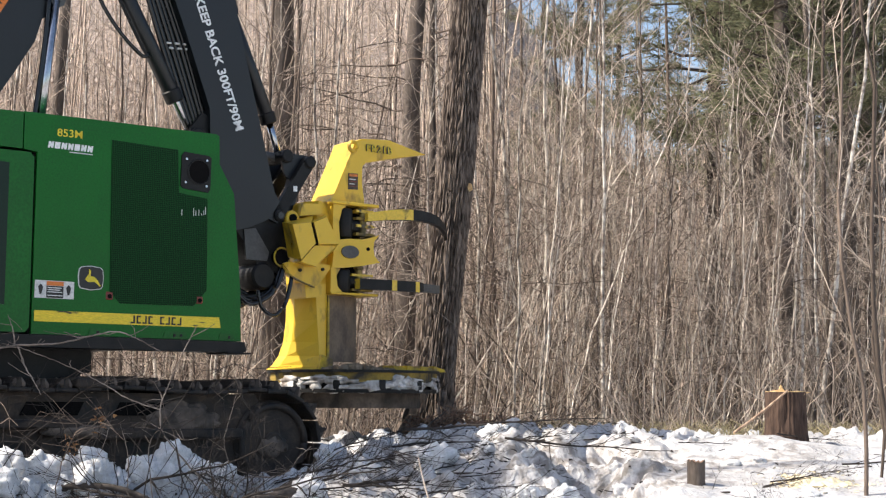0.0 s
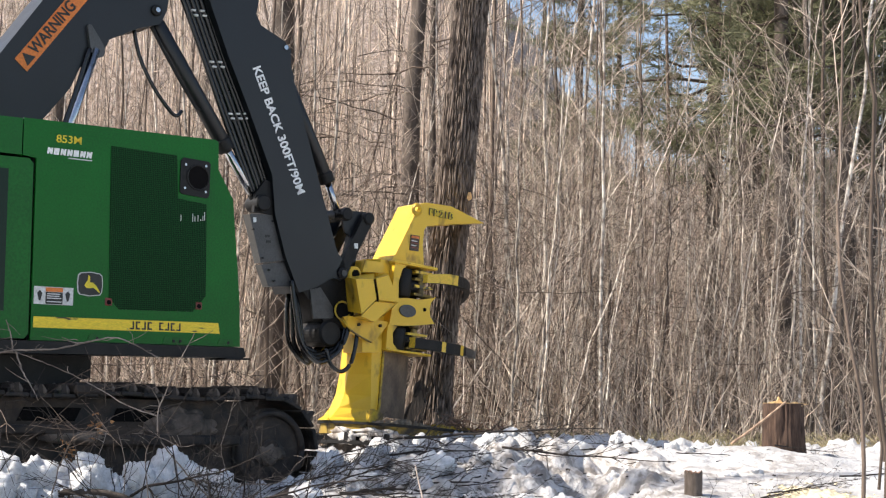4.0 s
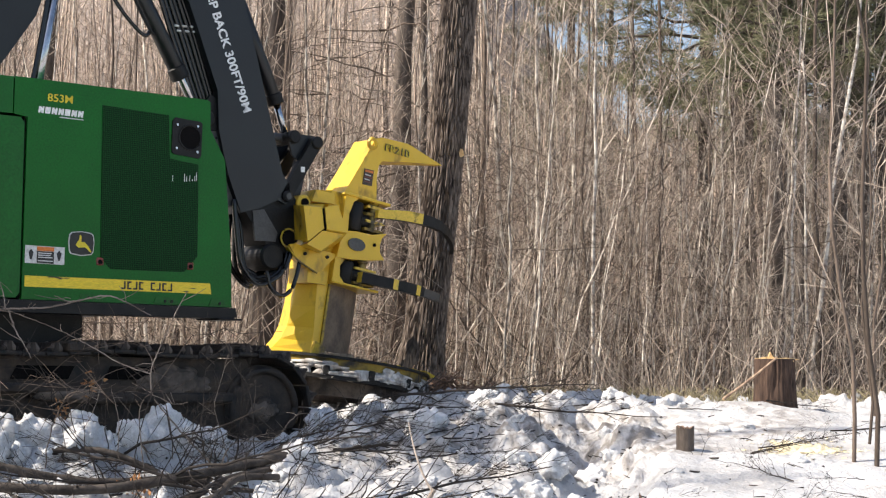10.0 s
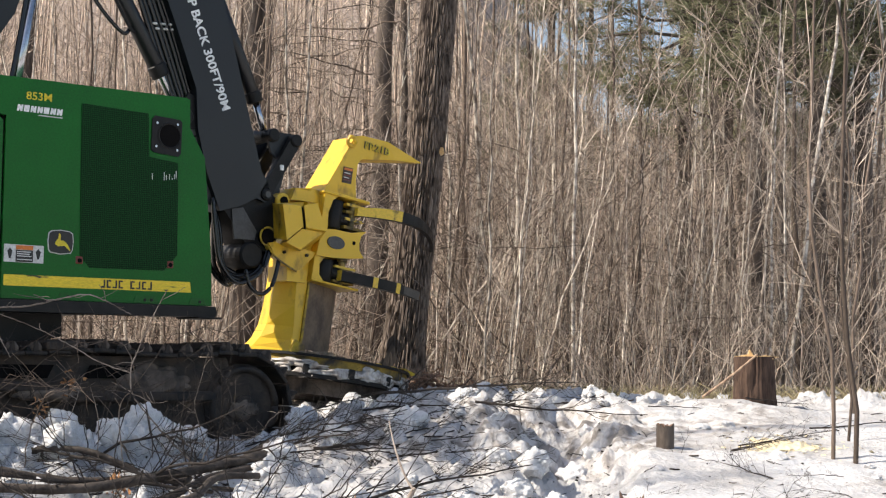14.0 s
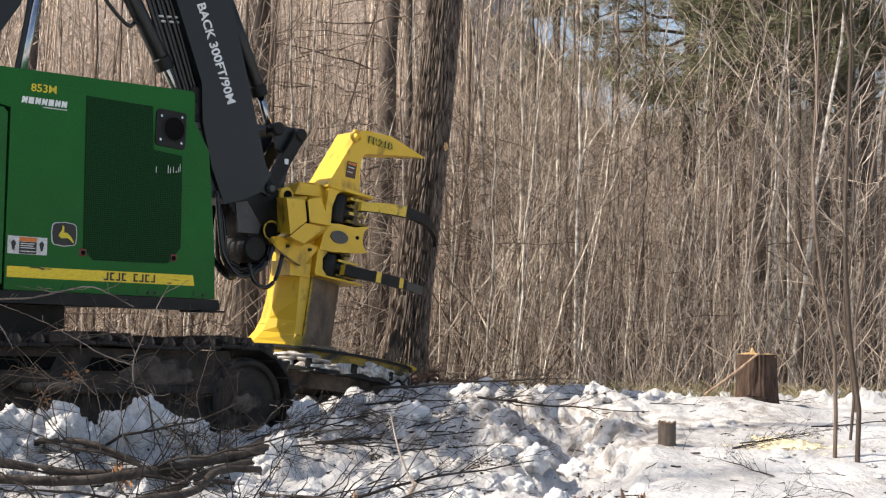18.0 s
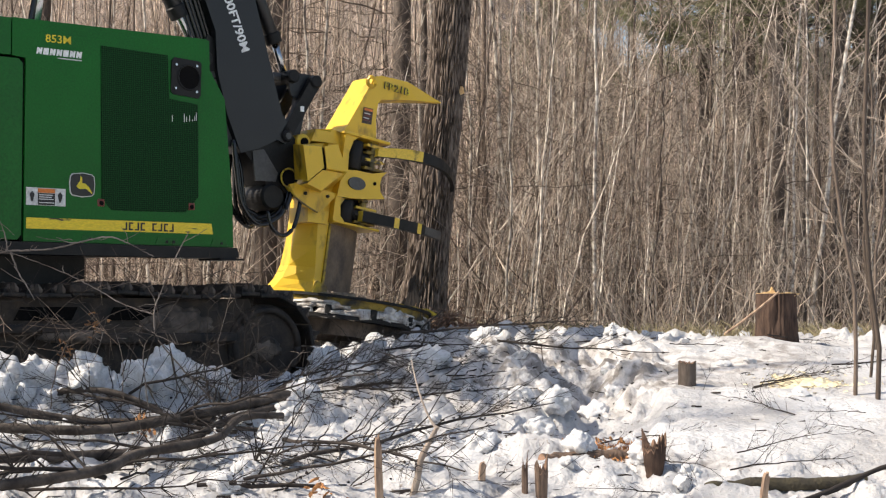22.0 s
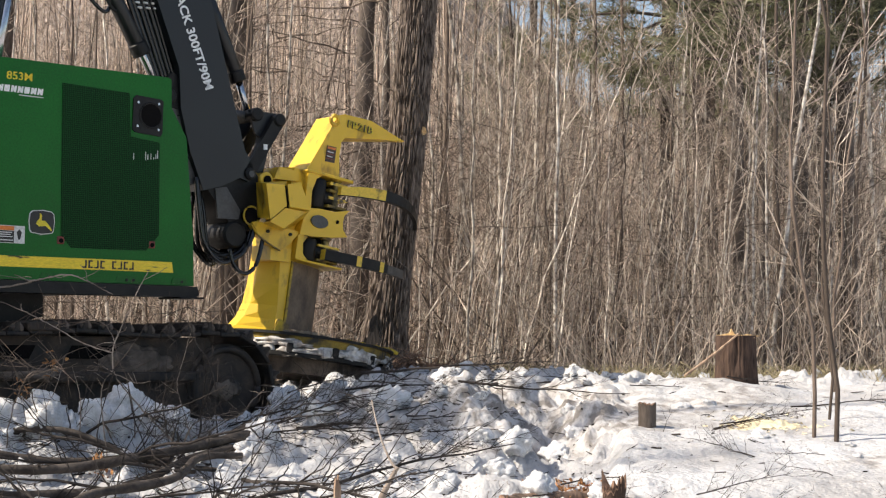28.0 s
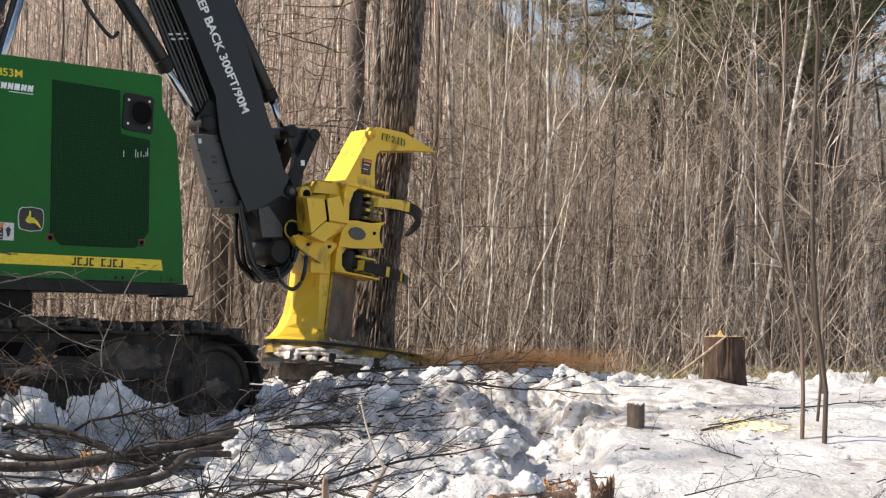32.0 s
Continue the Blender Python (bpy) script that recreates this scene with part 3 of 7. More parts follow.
def make_body():
    P = BODY_PIVOT
    hood = [(-1.815, 0.09), (-0.004, 0.09), (-0.02, 0.5), (-0.10, 1.30), (-0.243, 1.53), (-0.25, 1.76), (-0.28, 1.775), (-1.925, 1.757), (-1.925, 1.475), (-1.815, 1.46)]
    body = mpart("body", prism(hood, 0, 1.0, 0.012), GREEN, machine, P, "dark green painted engine hood")
    body.location = P

    def sub(name, bm, mat, label="", smooth=False):
        return mpart(name, bm, mat, body, P, label, smooth)
    sub("top_panel", prism([(-3.6, 1.475), (-1.935, 1.475), (-1.935, 1.752), (-3.6, 1.72)], 0.0, 1.0, 0.015), GREEN_EDGE, "green panel above the door")
    sub("door", prism([(-3.6, 0.1), (-1.86, 0.1), (-1.83, 0.14), (-1.835, 1.42), (-1.87, 1.455), (-3.6, 1.44)], 0.008, 1.0, 0.02), GREEN_EDGE, "green engine door")
    sub("door_seam", box(-1.835, 0.03, 0.09, -1.81, 0.2, 1.46), PIT, "dark gap of the door")
    sub("door_window", prism([(-3.0, 0.35), (-2.03, 0.3), (-2.03, 1.36), (-3.0, 1.36)], 0.002, 0.05, 0.004), GLASS_DARK, "dark window strip")
    sub("base_frame", prism([(-3.6, -0.012), (0.0, -0.002), (0.035, 0.01), (0.015, 0.085), (-3.6, 0.085)], -0.03, 0.25, 0.01), BLACK, "black steel base frame")
    sub("floor_pan", box(-3.6, 0.248, 0.058, 0.0, 2.7, 0.088, 0.004), BLACK, "black floor pan under the hood")
    sub("frame_lip", box(-0.16, -0.06, -0.016, 0.06, 0.3, -0.001, 0.004), BLACK)
    for a, b in ((-1.36, -1.16), (-0.72, -0.5), (-0.22, -0.06)):
        sub("frame_notch", prism([(a, 0.1), (b, 0.1), (b - 0.02, 0.15), (a + 0.02, 0.15)], -0.006, 0.02, 0.004), GREEN_EDGE, "green latch bracket under the hood")
    for u in (-1.28, -0.62, -0.56, -0.12):
        sub("bolt", rod((u, -0.012, 0.12), (u, 0.02, 0.12), 0.012, sides=8), BLACK)
    sub("turntable", prism([(-3.8, -0.42), (-1.34, -0.42), (-1.29, -0.37), (-1.29, -0.2), (-1.2, -0.18), (-1.2, 0.0), (-3.8, 0.0)], 0.25, 2.3, 0.03), BLACK, "black swing bearing")
    grille = [(-1.208, 1.62), (-0.63, 1.607), (-0.612, 1.26), (-0.35, 1.235), (-0.338, 0.49), (-0.455, 0.36), (-1.10, 0.35), (-1.188, 0.44)]
    sub("grille", prism(grille, -0.006, 0.03, 0.003), GRILLE, "perforated green grille")
    exh = [(-0.575, 1.30), (-0.35, 1.285), (-0.33, 1.31), (-0.325, 1.57), (-0.345, 1.585), (-0.57, 1.597), (-0.595, 1.57), (-0.6, 1.32)]
    sub("exhaust_plate", prism(exh, -0.012, 0.03, 0.004), BLACK, "black exhaust plate")
    # hood is not cut open; the hole's shade is the disc's colour
    sub("exhaust_opening", rod((-0.438, -0.016, 1.446), (-0.438, 0.05, 1.446), 0.094, sides=32), PIT, "round near-black disc painted as the exhaust hole's shade")
    ring = bmesh.new()
    strip([(-0.438 + 0.1 * math.cos(k * math.pi / 12), -0.014, 1.446 + 0.1 * math.sin(k * math.pi / 12)) for k in range(25)], 0.008, 6, ring)
    sub("exhaust_ring", ring, BLACK)
    for u, w in ((-0.555, 1.54), (-0.37, 1.545), (-0.56, 1.35), (-0.37, 1.335)):
        sub("plate_bolt", rod((u, -0.02, w), (u, 0, w), 0.011, sides=8), CHROME)
    # markings
    lettering("model_number", "853M", 0.083, YELLOW_INK, body, Vector((-1.665, -0.003, 1.60)) - Vector(P), (1, 0, 0.015), (0, 0, 1), 0.205, bold=0.0008)
    for k in range(7):
        u, h = -1.735 + k * 0.0535, 0.05
        shape = ([(u, 0), (u + 0.042, 0), (u + 0.048, h), (u + 0.006, h)] if k in (1, 4) else [(u, 0), (u + 0.014, 0), (u + 0.018, 0.018), (u + 0.03, 0), (u + 0.042, 0), (u + 0.05, h), (u + 0.036, h), (u + 0.034, 0.034), (u + 0.02, h), (u + 0.008, h)])
        sub("mark_bar", prism([(x, 1.503 + z + 0.008 * 0) for x, z in shape], -0.004, 0.01), WHITE_INK, "white bar mark")
    sub("mark_bar", box(-1.56, -0.004, 1.483, -1.365, 0.01, 1.49), DECAL_WHITE, "thin white bar")
    stripe = [(-1.797, 0.185), (-0.2, 0.192), (-0.215, 0.278), (-1.797, 0.268)]
    sub("stripe", prism(stripe, -0.005, 0.01), STRIPE, "scratched yellow stripe")
    for k in range(9):
        u = -1.005 + k * 0.051
        if k == 4:
            continue
        mark = prism([(u, 0.2), (u + 0.036, 0.2), (u + 0.036, 0.212), (u + 0.013, 0.212), (u + 0.013, 0.25), (u + 0.036, 0.25), (u + 0.036, 0.262), (u, 0.262)] if k % 2 else
                     [(u, 0.2), (u + 0.036, 0.2), (u + 0.036, 0.262), (u + 0.024, 0.262), (u + 0.024, 0.212), (u, 0.212)], -0.009, 0)
        sub("mark_bar", mark, BLACK_INK, "black bar on the stripe")
    shield = [(-1.45, 0.47), (-1.435, 0.45), (-1.35, 0.438), (-1.265, 0.45), (-1.25, 0.47), (-1.243, 0.54), (-1.25, 0.6), (-1.27, 0.618), (-1.35, 0.628), (-1.43, 0.618), (-1.45, 0.6), (-1.457, 0.54)]
    sub("badge_rim", prism(shield, -0.005, 0.01), DECAL_WHITE, "pale badge rim")
    cx, cz = -1.35, 0.533
    sub("badge", prism([(cx + (x - cx) * 0.93, cz + (z - cz) * 0.93) for x, z in shield], -0.009, 0.01), BLACK_INK, "black shield badge")
    sub("badge_figure", prism([(-1.40, 0.52), (-1.375, 0.5), (-1.32, 0.505), (-1.275, 0.468), (-1.27, 0.475), (-1.30, 0.52), (-1.33, 0.545), (-1.355, 0.545), (-1.355, 0.59), (-1.368, 0.6), (-1.372, 0.56), (-1.385, 0.545)], -0.013, 0.0), YELLOW_INK, "yellow badge shape")
    sub("safety_decal", prism([(-1.80, 0.362), (-1.485, 0.362), (-1.485, 0.495), (-1.80, 0.495)], -0.004, 0.01), DECAL_WHITE, "white safety decal")
    sub("decal_header", prism([(-1.708, 0.458), (-1.572, 0.458), (-1.572, 0.49), (-1.708, 0.49)], -0.008, 0.01), ORANGE, "orange decal header")
    sub("decal_text", prism([(-1.708, 0.366), (-1.572, 0.366), (-1.572, 0.455), (-1.708, 0.455)], -0.008, 0.01), BLACK_INK, "black decal field")
    lines = bmesh.new()
    for w, n in ((0.438, 0.11), (0.422, 0.1), (0.406, 0.115), (0.38, 0.12)):
        box(-1.7, -0.011, w, -1.7 + n, 0, w + 0.007, 0, lines)
    sub("decal_lines", lines, DECAL_WHITE, "white bars of small print")
    for u in (-1.755, -1.53):
        mk = prism([(u - 0.006, 0.39), (u + 0.006, 0.39), (u + 0.02, 0.445), (u, 0.468), (u - 0.02, 0.445)], -0.008, 0.0)
        sub("decal_sign", mk, BLACK_INK)
    for u, w in ((-1.19, 0.405), (-0.4, 0.41)):
        sub("latch_plate", box(u - 0.03, -0.008, w - 0.03, u + 0.03, 0.01, w + 0.03, 0.006), RED, "red latch plate")
        # solid disc; near-black colour gives the shade of a latch hole
        sub("latch", rod((u, -0.014, w - 0.004), (u, 0.01, w - 0.004), 0.018, sides=12), PIT, "near-black disc painted as the latch hole's shade")
    for k, (u, n) in enumerate(((-0.585, 0.05), (-0.478, 0.07), (-0.458, 0.05), (-0.43, 0.06), (-0.405, 0.03), (-0.385, 0.06), (-0.37, 0.09))):
        sub("scuff", box(u, -0.0075, 1.08 + 0.004 * k, u + 0.006, 0, 1.08 + n), DECAL_WHITE, "pale scratch")
    return body


BODY = make_body()


def make_track(y0, y1, full):
    pts, r, cu, cw = [], 0.42, 0.2, -0.72
    n_top, back = 23, -4.0
    for k in range(n_top):
        pts.append((back + (cu - back) * k / n_top, cw + r + 0.015 * math.sin(k * 0.9), 0))
    for k in range(7):
        a = math.pi / 2 - math.pi * k / 7
        pts.append((cu + r * math.cos(a), cw + r * math.sin(a), 90 - math.degrees(a)))
    for k in range(n_top):
        pts.append((cu + (back - cu) * k / n_top, cw - r, 180))
    shoe = bmesh.new()
    box(-0.088, y0, -0.02, 0.088, y1, 0.012, 0.006, shoe)
    prism([(-0.03, 0.01), (0.02, 0.01), (0.01, 0.085), (-0.012, 0.085)], y0 + 0.01, y1 - 0.01, 0, shoe)
    for s in (0.12, 0.5, 0.86):
        box(-0.06, y0 + (y1 - y0) * s - 0.04, 0.01, 0.06, y0 + (y1 - y0) * s + 0.04, 0.04 + 0.02 * s, 0.01, shoe)
    lump = random.Random(int(y0 * 10) + 7)
    for s in (0.1, 0.35, 0.62, 0.9):
        own = bmesh.ops.create_icosphere(shoe, subdivisions=2, radius=1.0)["verts"]
        c = Vector((lump.uniform(-0.05, 0.05), y0 + (y1 - y0) * s, 0.04))
        for v in own:
            v.co = c + Vector((v.co.x * 0.05, v.co.y * 0.07, v.co.z * 0.045)) * (1 + 0.5 * noise.noise(v.co * 2 + c * 20))
        for f in {f for v in own for f in v.link_faces}:
            f.material_index = 1
    frame_bm = prism([(-4.0, -0.33), (0.05, -0.33), (0.14, -0.5), (0.14, -0.85), (-0.15, -0.98), (-4.0, -0.98)], y0 + 0.1, y1 - 0.12, 0.03)
    track = part("track", frame_bm, MUD_STEEL, machine, "muddy black crawler track")
    shoe_me = mesh_of("track_shoe", shoe, MUD_STEEL)
    shoe_me.materials.append(MUD)
    for u, w, a in pts:
        o = new("track_shoe", shoe_me)
        o.parent = track
        o.matrix_basis = pose(u, 0, w, 0, a + random.uniform(-2, 2), 0)
    part("idler", rod((cu, y0 + 0.06, cw), (cu, y1 - 0.1, cw), 0.345, sides=36, bev=0.02), MUD_STEEL, track, "dark idler wheel")
    part("idler_hub", rod((cu, y0 + 0.02, cw), (cu, y0 + 0.1, cw), 0.09, sides=24, bev=0.015), MUD_STEEL, track, "muddy hub")
    if full:
        for k in range(7):
            u = -0.35 - k * 0.52
            part("roller", rod((u, y0 + 0.05, -0.98), (u, y1 - 0.1, -0.98), 0.11, sides=20, bev=0.01), MUD_STEEL, track)
        for u in (-0.9, -2.4):
            part("carrier_roller", rod((u, y0 + 0.12, -0.42), (u, y1 - 0.12, -0.42), 0.08, sides=16, bev=0.01), MUD_STEEL, track)
        cake = bmesh.new()
        bmesh.ops.create_icosphere(cake, subdivisions=4, radius=1.0)
        for v in cake.verts:
            d = 1 + 0.35 * noise.noise(v.co * 2.3) + 0.15 * noise.noise(v.co * 6)
            v.co = Vector((-0.62 + v.co.x * 0.3 * d, y0 + 0.085 + v.co.y * 0.035 * d, -0.54 + v.co.z * 0.14 * d))
        part("mud", cake, MUD, track, "grey-brown caked mud", True)
        for u0, u1, w0, w1, label in ((-1.35, -0.1, -0.68, -0.6, "mud-caked frame ledge"), (-3.2, -1.5, -0.6, -0.53, "mud-caked frame ledge")):
            part("frame_ledge", box(u0, y0 + 0.015, w0, u1, y0 + 0.12, w1, 0.015), MUD_STEEL, track, label)
        # no openings are cut; their shade is painted as near-black plates
        for u0, u1 in ((-1.2, -0.75), (-1.95, -1.5), (-2.7, -2.25)):
            part("frame_shade_plate", prism([(u0, -0.5), (u1, -0.5), (u1 + 0.05, -0.4), (u0 + 0.05, -0.4)], y0 + 0.085, y0 + 0.11, 0.004), PIT, track, "near-black plate painted as a shaded frame opening")
        rim = bmesh.new()
        strip([(cu + 0.3 * math.cos(k * math.pi / 16), y0 + 0.05, cw + 0.3 * math.sin(k * math.pi / 16)) for k in range(33)], 0.03, 8, rim)
        part("idler_rim", rim, MUD_STEEL, track, "muddy idler rim", True)
        for ku, kw, su, sw in ((cu, cw - 0.02, 0.13, 0.09), (-1.5, -0.62, 0.3, 0.05)):
            lump_bm = bmesh.new()
            bmesh.ops.create_icosphere(lump_bm, subdivisions=3, radius=1.0)
            for v in lump_bm.verts:
                d = 1 + 0.4 * noise.noise(v.co * 2.1 + Vector((ku, kw, 0))) + 0.2 * noise.noise(v.co * 6)
                v.co = Vector((ku + v.co.x * su * d, y0 + 0.05 + v.co.y * 0.045 * d, kw + v.co.z * sw * d))
            part("mud", lump_bm, MUD, track, "grey-brown caked mud", True)
        part("step", box(-1.55, y0 - 0.01, -0.3, -1.3, y0 + 0.2, -0.22, 0.015), MUD_STEEL, track)
    return track


make_track(-0.25, 0.47, True)
make_track(2.2, 2.92, False)
part("car_body", prism([(-3.6, -0.75), (-1.4, -0.75), (-1.4, -0.4), (-3.6, -0.36)], 0.45, 2.25, 0.03), BLACK, machine, "black undercarriage")


def make_boom():
    P = BOOM_PIVOT
    outline = [(-3.85, -0.45), (-3.4, -0.3), (-1.75, 1.45), (-1.31, 1.99), (-1.1, 2.26), (-1.02, 2.45), (-0.93, 2.49), (-0.82, 2.60), (-0.76, 2.73), (-0.5, 2.87), (-0.28, 2.95), (-0.22, 3.08),
               (-0.2, 3.25), (0.25, 3.5), (0.62, 3.62), (0.74, 3.8), (0.6, 3.98), (0.2, 3.98), (-0.5, 3.78), (-1.1, 3.32), (-1.36, 2.99), (-1.75, 2.42), (-2.55, 1.3), (-4.0, 0.0)]
    boom = mpart("boom", prism(outline, 1.02, 1.4, 0.015), BOOM_PAINT, machine, P, "charcoal painted main boom")
    boom.location = P

    def sub(name, bm, mat, label="", smooth=False):
        return mpart(name, bm, mat, boom, P, label, smooth)
    decal = [(-1.60, 2.43), (-1.49, 2.34), (-0.86, 3.2), (-0.97, 3.29)]
    sub("warning_decal", prism(decal, 1.013, 1.03), ORANGE, "orange warning decal")
    d, up = Vector((0.63, 0, 0.86)).normalized(), Vector((-0.86, 0, 0.63)).normalized()
    start = Vector((-1.49, 1.008, 2.36))
    lettering("warning_lettering", "WARNING", 0.135, BLACK_INK, boom, start + d * 0.145 + up * 0.022 - Vector(P), d, up, 0.58)
    t0 = start + d * 0.02 + up * 0.015
    tri = prism([(t0.x, t0.z), ((t0 + d * 0.11).x, (t0 + d * 0.11).z), ((t0 + d * 0.055 + up * 0.1).x, (t0 + d * 0.055 + up * 0.1).z)], 1.008, 1.02)
    sub("warning_sign", tri, BLACK_INK, "black warning triangle")
    sub("pin_cover", prism([(-0.945, 2.60), (-0.92, 2.56), (-0.875, 2.545), (-0.83, 2.565), (-0.81, 2.61), (-0.825, 2.66), (-0.87, 2.72), (-0.945, 2.82), (-0.97, 2.825), (-0.98, 2.80)], 0.985, 1.03, 0.008), GREY_BOX, "grey pin cover")
    sub("pin", rod((-0.33, 0.99, 3.06), (-0.33, 1.43, 3.06), 0.05, sides=20, bev=0.008), BLACK)
    sub("pin_bolt", rod((-0.33, 0.975, 3.06), (-0.33, 1.0, 3.06), 0.022, sides=12), CHROME)
    sub("hose", strip(smooth_path([(-0.50, 1.1, 2.90), (-0.44, 1.08, 2.64), (-0.30, 1.06, 2.38), (-0.10, 1.06, 2.17), (0.0, 1.1, 2.22)], 18), 0.018, 8), RUBBER, "black hose", True)
    return boom


BOOM = make_boom()


def bar(p, q, wide, y0, y1, bev=0.0):
    """A flat bar with rounded ends from p to q in the x-z plane."""
    a = math.atan2(q[1] - p[1], q[0] - p[0])
    out = [(p[0] + wide * math.cos(a + t), p[1] + wide * math.sin(a + t)) for t in np.linspace(math.pi / 2, math.pi * 1.5, 9)]
    out += [(q[0] + wide * math.cos(a + t), q[1] + wide * math.sin(a + t)) for t in np.linspace(-math.pi / 2, math.pi / 2, 9)]
    return prism(out, y0, y1, bev)


def make_stick():
    P = STICK_PIVOT
    outline = [(0.69, 0.94), (0.88, 0.99), (1.08, 1.08), (1.17, 1.05), (1.24, 1.12), (1.2, 1.24), (1.13, 1.33), (0.98, 1.86), (0.75, 2.69), (0.66, 3.0), (0.67, 3.2), (0.6, 3.28), (0.35, 3.4), (0.3, 3.5), (0.42, 4.0),
               (0.3, 4.28), (0.05, 4.28), (-0.25, 3.75), (-0.16, 3.49), (-0.01, 3.09), (0.2, 2.6), (0.43, 2.02), (0.45, 1.66), (0.55, 1.28)]
    stick = mpart("stick", prism(outline, 1.0, 1.42, 0.012), BOOM_PAINT, machine, P, "charcoal painted stick boom")
    stick.location = P

    def sub(name, bm, mat, label="", smooth=False):
        return mpart(name, bm, mat, stick, P, label, smooth)
    d = Vector((0.455, 0, -1.14)).normalized()
    up = Vector((1.14, 0, 0.455)).normalized()
    lettering("safety_lettering", "KEEP BACK 300FT/90M", 0.122, WHITE_INK, stick, Vector((0.245, 0.997, 3.0)) - Vector(P), d, up, 1.235)
    left, right = [(-0.62, 4.1), (-0.40, 3.55), (-0.18, 2.99), (0.0, 2.51), (0.2, 2.02), (0.27, 1.86)], [(-0.28, 4.1), (-0.1, 3.5), (0.08, 3.0), (0.26, 2.58), (0.45, 2.02), (0.5, 1.86)]
    for k in range(7):
        f = k / 6
        pts = [(a[0] * (1 - f) + b[0] * f, 1.1 + 0.01 * (k % 2), a[1] * (1 - f) + b[1] * f) for a, b in zip(left, right)]
        sub("hose", strip(smooth_path(pts, 26), 0.024, 8), RUBBER, smooth=True)
    for f0 in (3.47, 3.02, 2.56):
        for r in range(2):
            for c in range(3):
                s = (3.55 - f0) / 1.53
                lu, ru = -0.40 + s * 0.6, -0.12 + s * 0.57
                u = lu + 0.035 + (ru - lu - 0.05) * (c + 0.3 * r) / 2.6
                w = f0 + 0.006 * c - 0.042 * r
                sub("hose_clamp", box(u, 1.066, w, u + 0.045, 1.09, w + 0.018, 0.006), DECAL_WHITE, "pale hose clamp")
    sub("valve_box", prism([(0.205, 1.66), (0.46, 1.66), (0.63, 1.245), (0.315, 1.215)], 1.05, 1.16, 0.01), GREY_BOX, "grey guard box")
    sub("valve_box_lower", prism([(0.322, 1.2), (0.64, 1.23), (0.69, 1.0), (0.395, 1.0)], 1.06, 1.16, 0.01), GREY_BOX, "grey lower guard box")
    for u, w in ((0.37, 1.45), (0.38, 1.40)):
        sub("label_patch", box(u, 1.044, w, u + 0.045, 1.06, w + 0.022), BLACK_INK)
    sub("label_patch", box(0.245, 1.044, 1.585, 0.275, 1.06, 1.63), WHITE_INK)
    for u, w in ((0.45, 1.6), (0.57, 1.3), (0.33, 1.26), (0.24, 1.52), (0.4, 1.15), (0.62, 1.16), (0.45, 1.05)):
        sub("bolt", rod((u, 1.035, w), (u, 1.06, w), 0.009, sides=8), BLACK)
    sub("cylinder_pin", rod((0.33, 0.99, 1.76), (0.33, 1.22, 1.76), 0.075, sides=24, bev=0.012), BLACK, "black pin boss")
    sub("cylinder_clevis", prism([(0.25, 1.68), (0.46, 1.66), (0.46, 1.95), (0.38, 1.98), (0.27, 1.84)], 1.04, 1.08, 0.008), BLACK)
    # tilt cylinder along the front edge
    sub("tilt_barrel", rod((0.70, 1.2, 3.02), (1.16, 1.2, 2.05), 0.068, sides=24, bev=0.01), BOOM_PAINT, "charcoal tilt cylinder", True)
    sub("tilt_gland", rod((1.14, 1.2, 2.1), (1.18, 1.2, 2.0), 0.078, sides=24, bev=0.01), BLACK)
    sub("tilt_rod", rod((1.17, 1.2, 2.04), (1.29, 1.2, 1.70), 0.034, sides=20), CHROME, "chromed tilt rod", True)
    sub("tilt_ear", bar((0.66, 3.08), (0.7, 2.98), 0.06, 1.1, 1.3, 0.008), BOOM_PAINT)
    sub("tilt_pin", rod((0.61, 0.985, 3.22), (0.61, 1.43, 3.22), 0.022, sides=14), CHROME)
    # rocker and guide link
    for y in (1.0, 1.34):
        sub("rocker_arm", bar((1.18, 1.13), (1.51, 1.65), 0.058, y, y + 0.06, 0.01), BLACK, "black rocker link")
        sub("rocker_web", prism([(1.22, 1.73), (1.53, 1.72), (1.48, 1.58), (1.38, 1.45), (1.28, 1.52)], y + 0.07, y + 0.1, 0.008), BOOM_PAINT)
    sub("rod_eye", rod((1.285, 1.02, 1.69), (1.285, 1.4, 1.69), 0.062, sides=20, bev=0.01), BLACK)
    sub("cross_shaft", rod((1.0, 1.2, 1.7), (1.26, 1.2, 1.69), 0.045, sides=16), GREY_BOX)
    sub("rocker_pin", rod((1.51, 0.975, 1.65), (1.51, 1.44, 1.65), 0.06, sides=24, bev=0.012), BLACK)
    sub("pivot_pin", rod((1.18, 0.97, 1.12), (1.18, 1.44, 1.12), 0.055, sides=24, bev=0.012), BLACK)
    sub("pivot_cap", rod((1.18, 0.96, 1.12), (1.18, 0.975, 1.12), 0.03, sides=16), GREY_BOX)
    sub("guide_link", bar((1.5, 1.62), (1.36, 1.08), 0.05, 1.16, 1.26, 0.01), BOOM_PAINT, "charcoal guide link")
    sub("decal", box(1.33, 0.993, 1.36, 1.37, 1.0, 1.41), WHITE_INK)
    # wrist block and hoses
    sub("wrist", prism([(0.74, 0.98), (1.0, 1.1), (1.25, 1.16), (1.36, 1.05), (1.33, 0.72), (1.22, 0.6), (1.04, 0.6), (0.92, 0.76)], 1.04, 1.4, 0.03), BLACK, "black wrist block")
    sub("wrist_plate", prism([(0.83, 0.97), (0.95, 0.99), (1.1, 0.78), (1.08, 0.70), (0.86, 0.70)], 1.025, 1.05, 0.006), GREY_BOX, "grey wear plate")
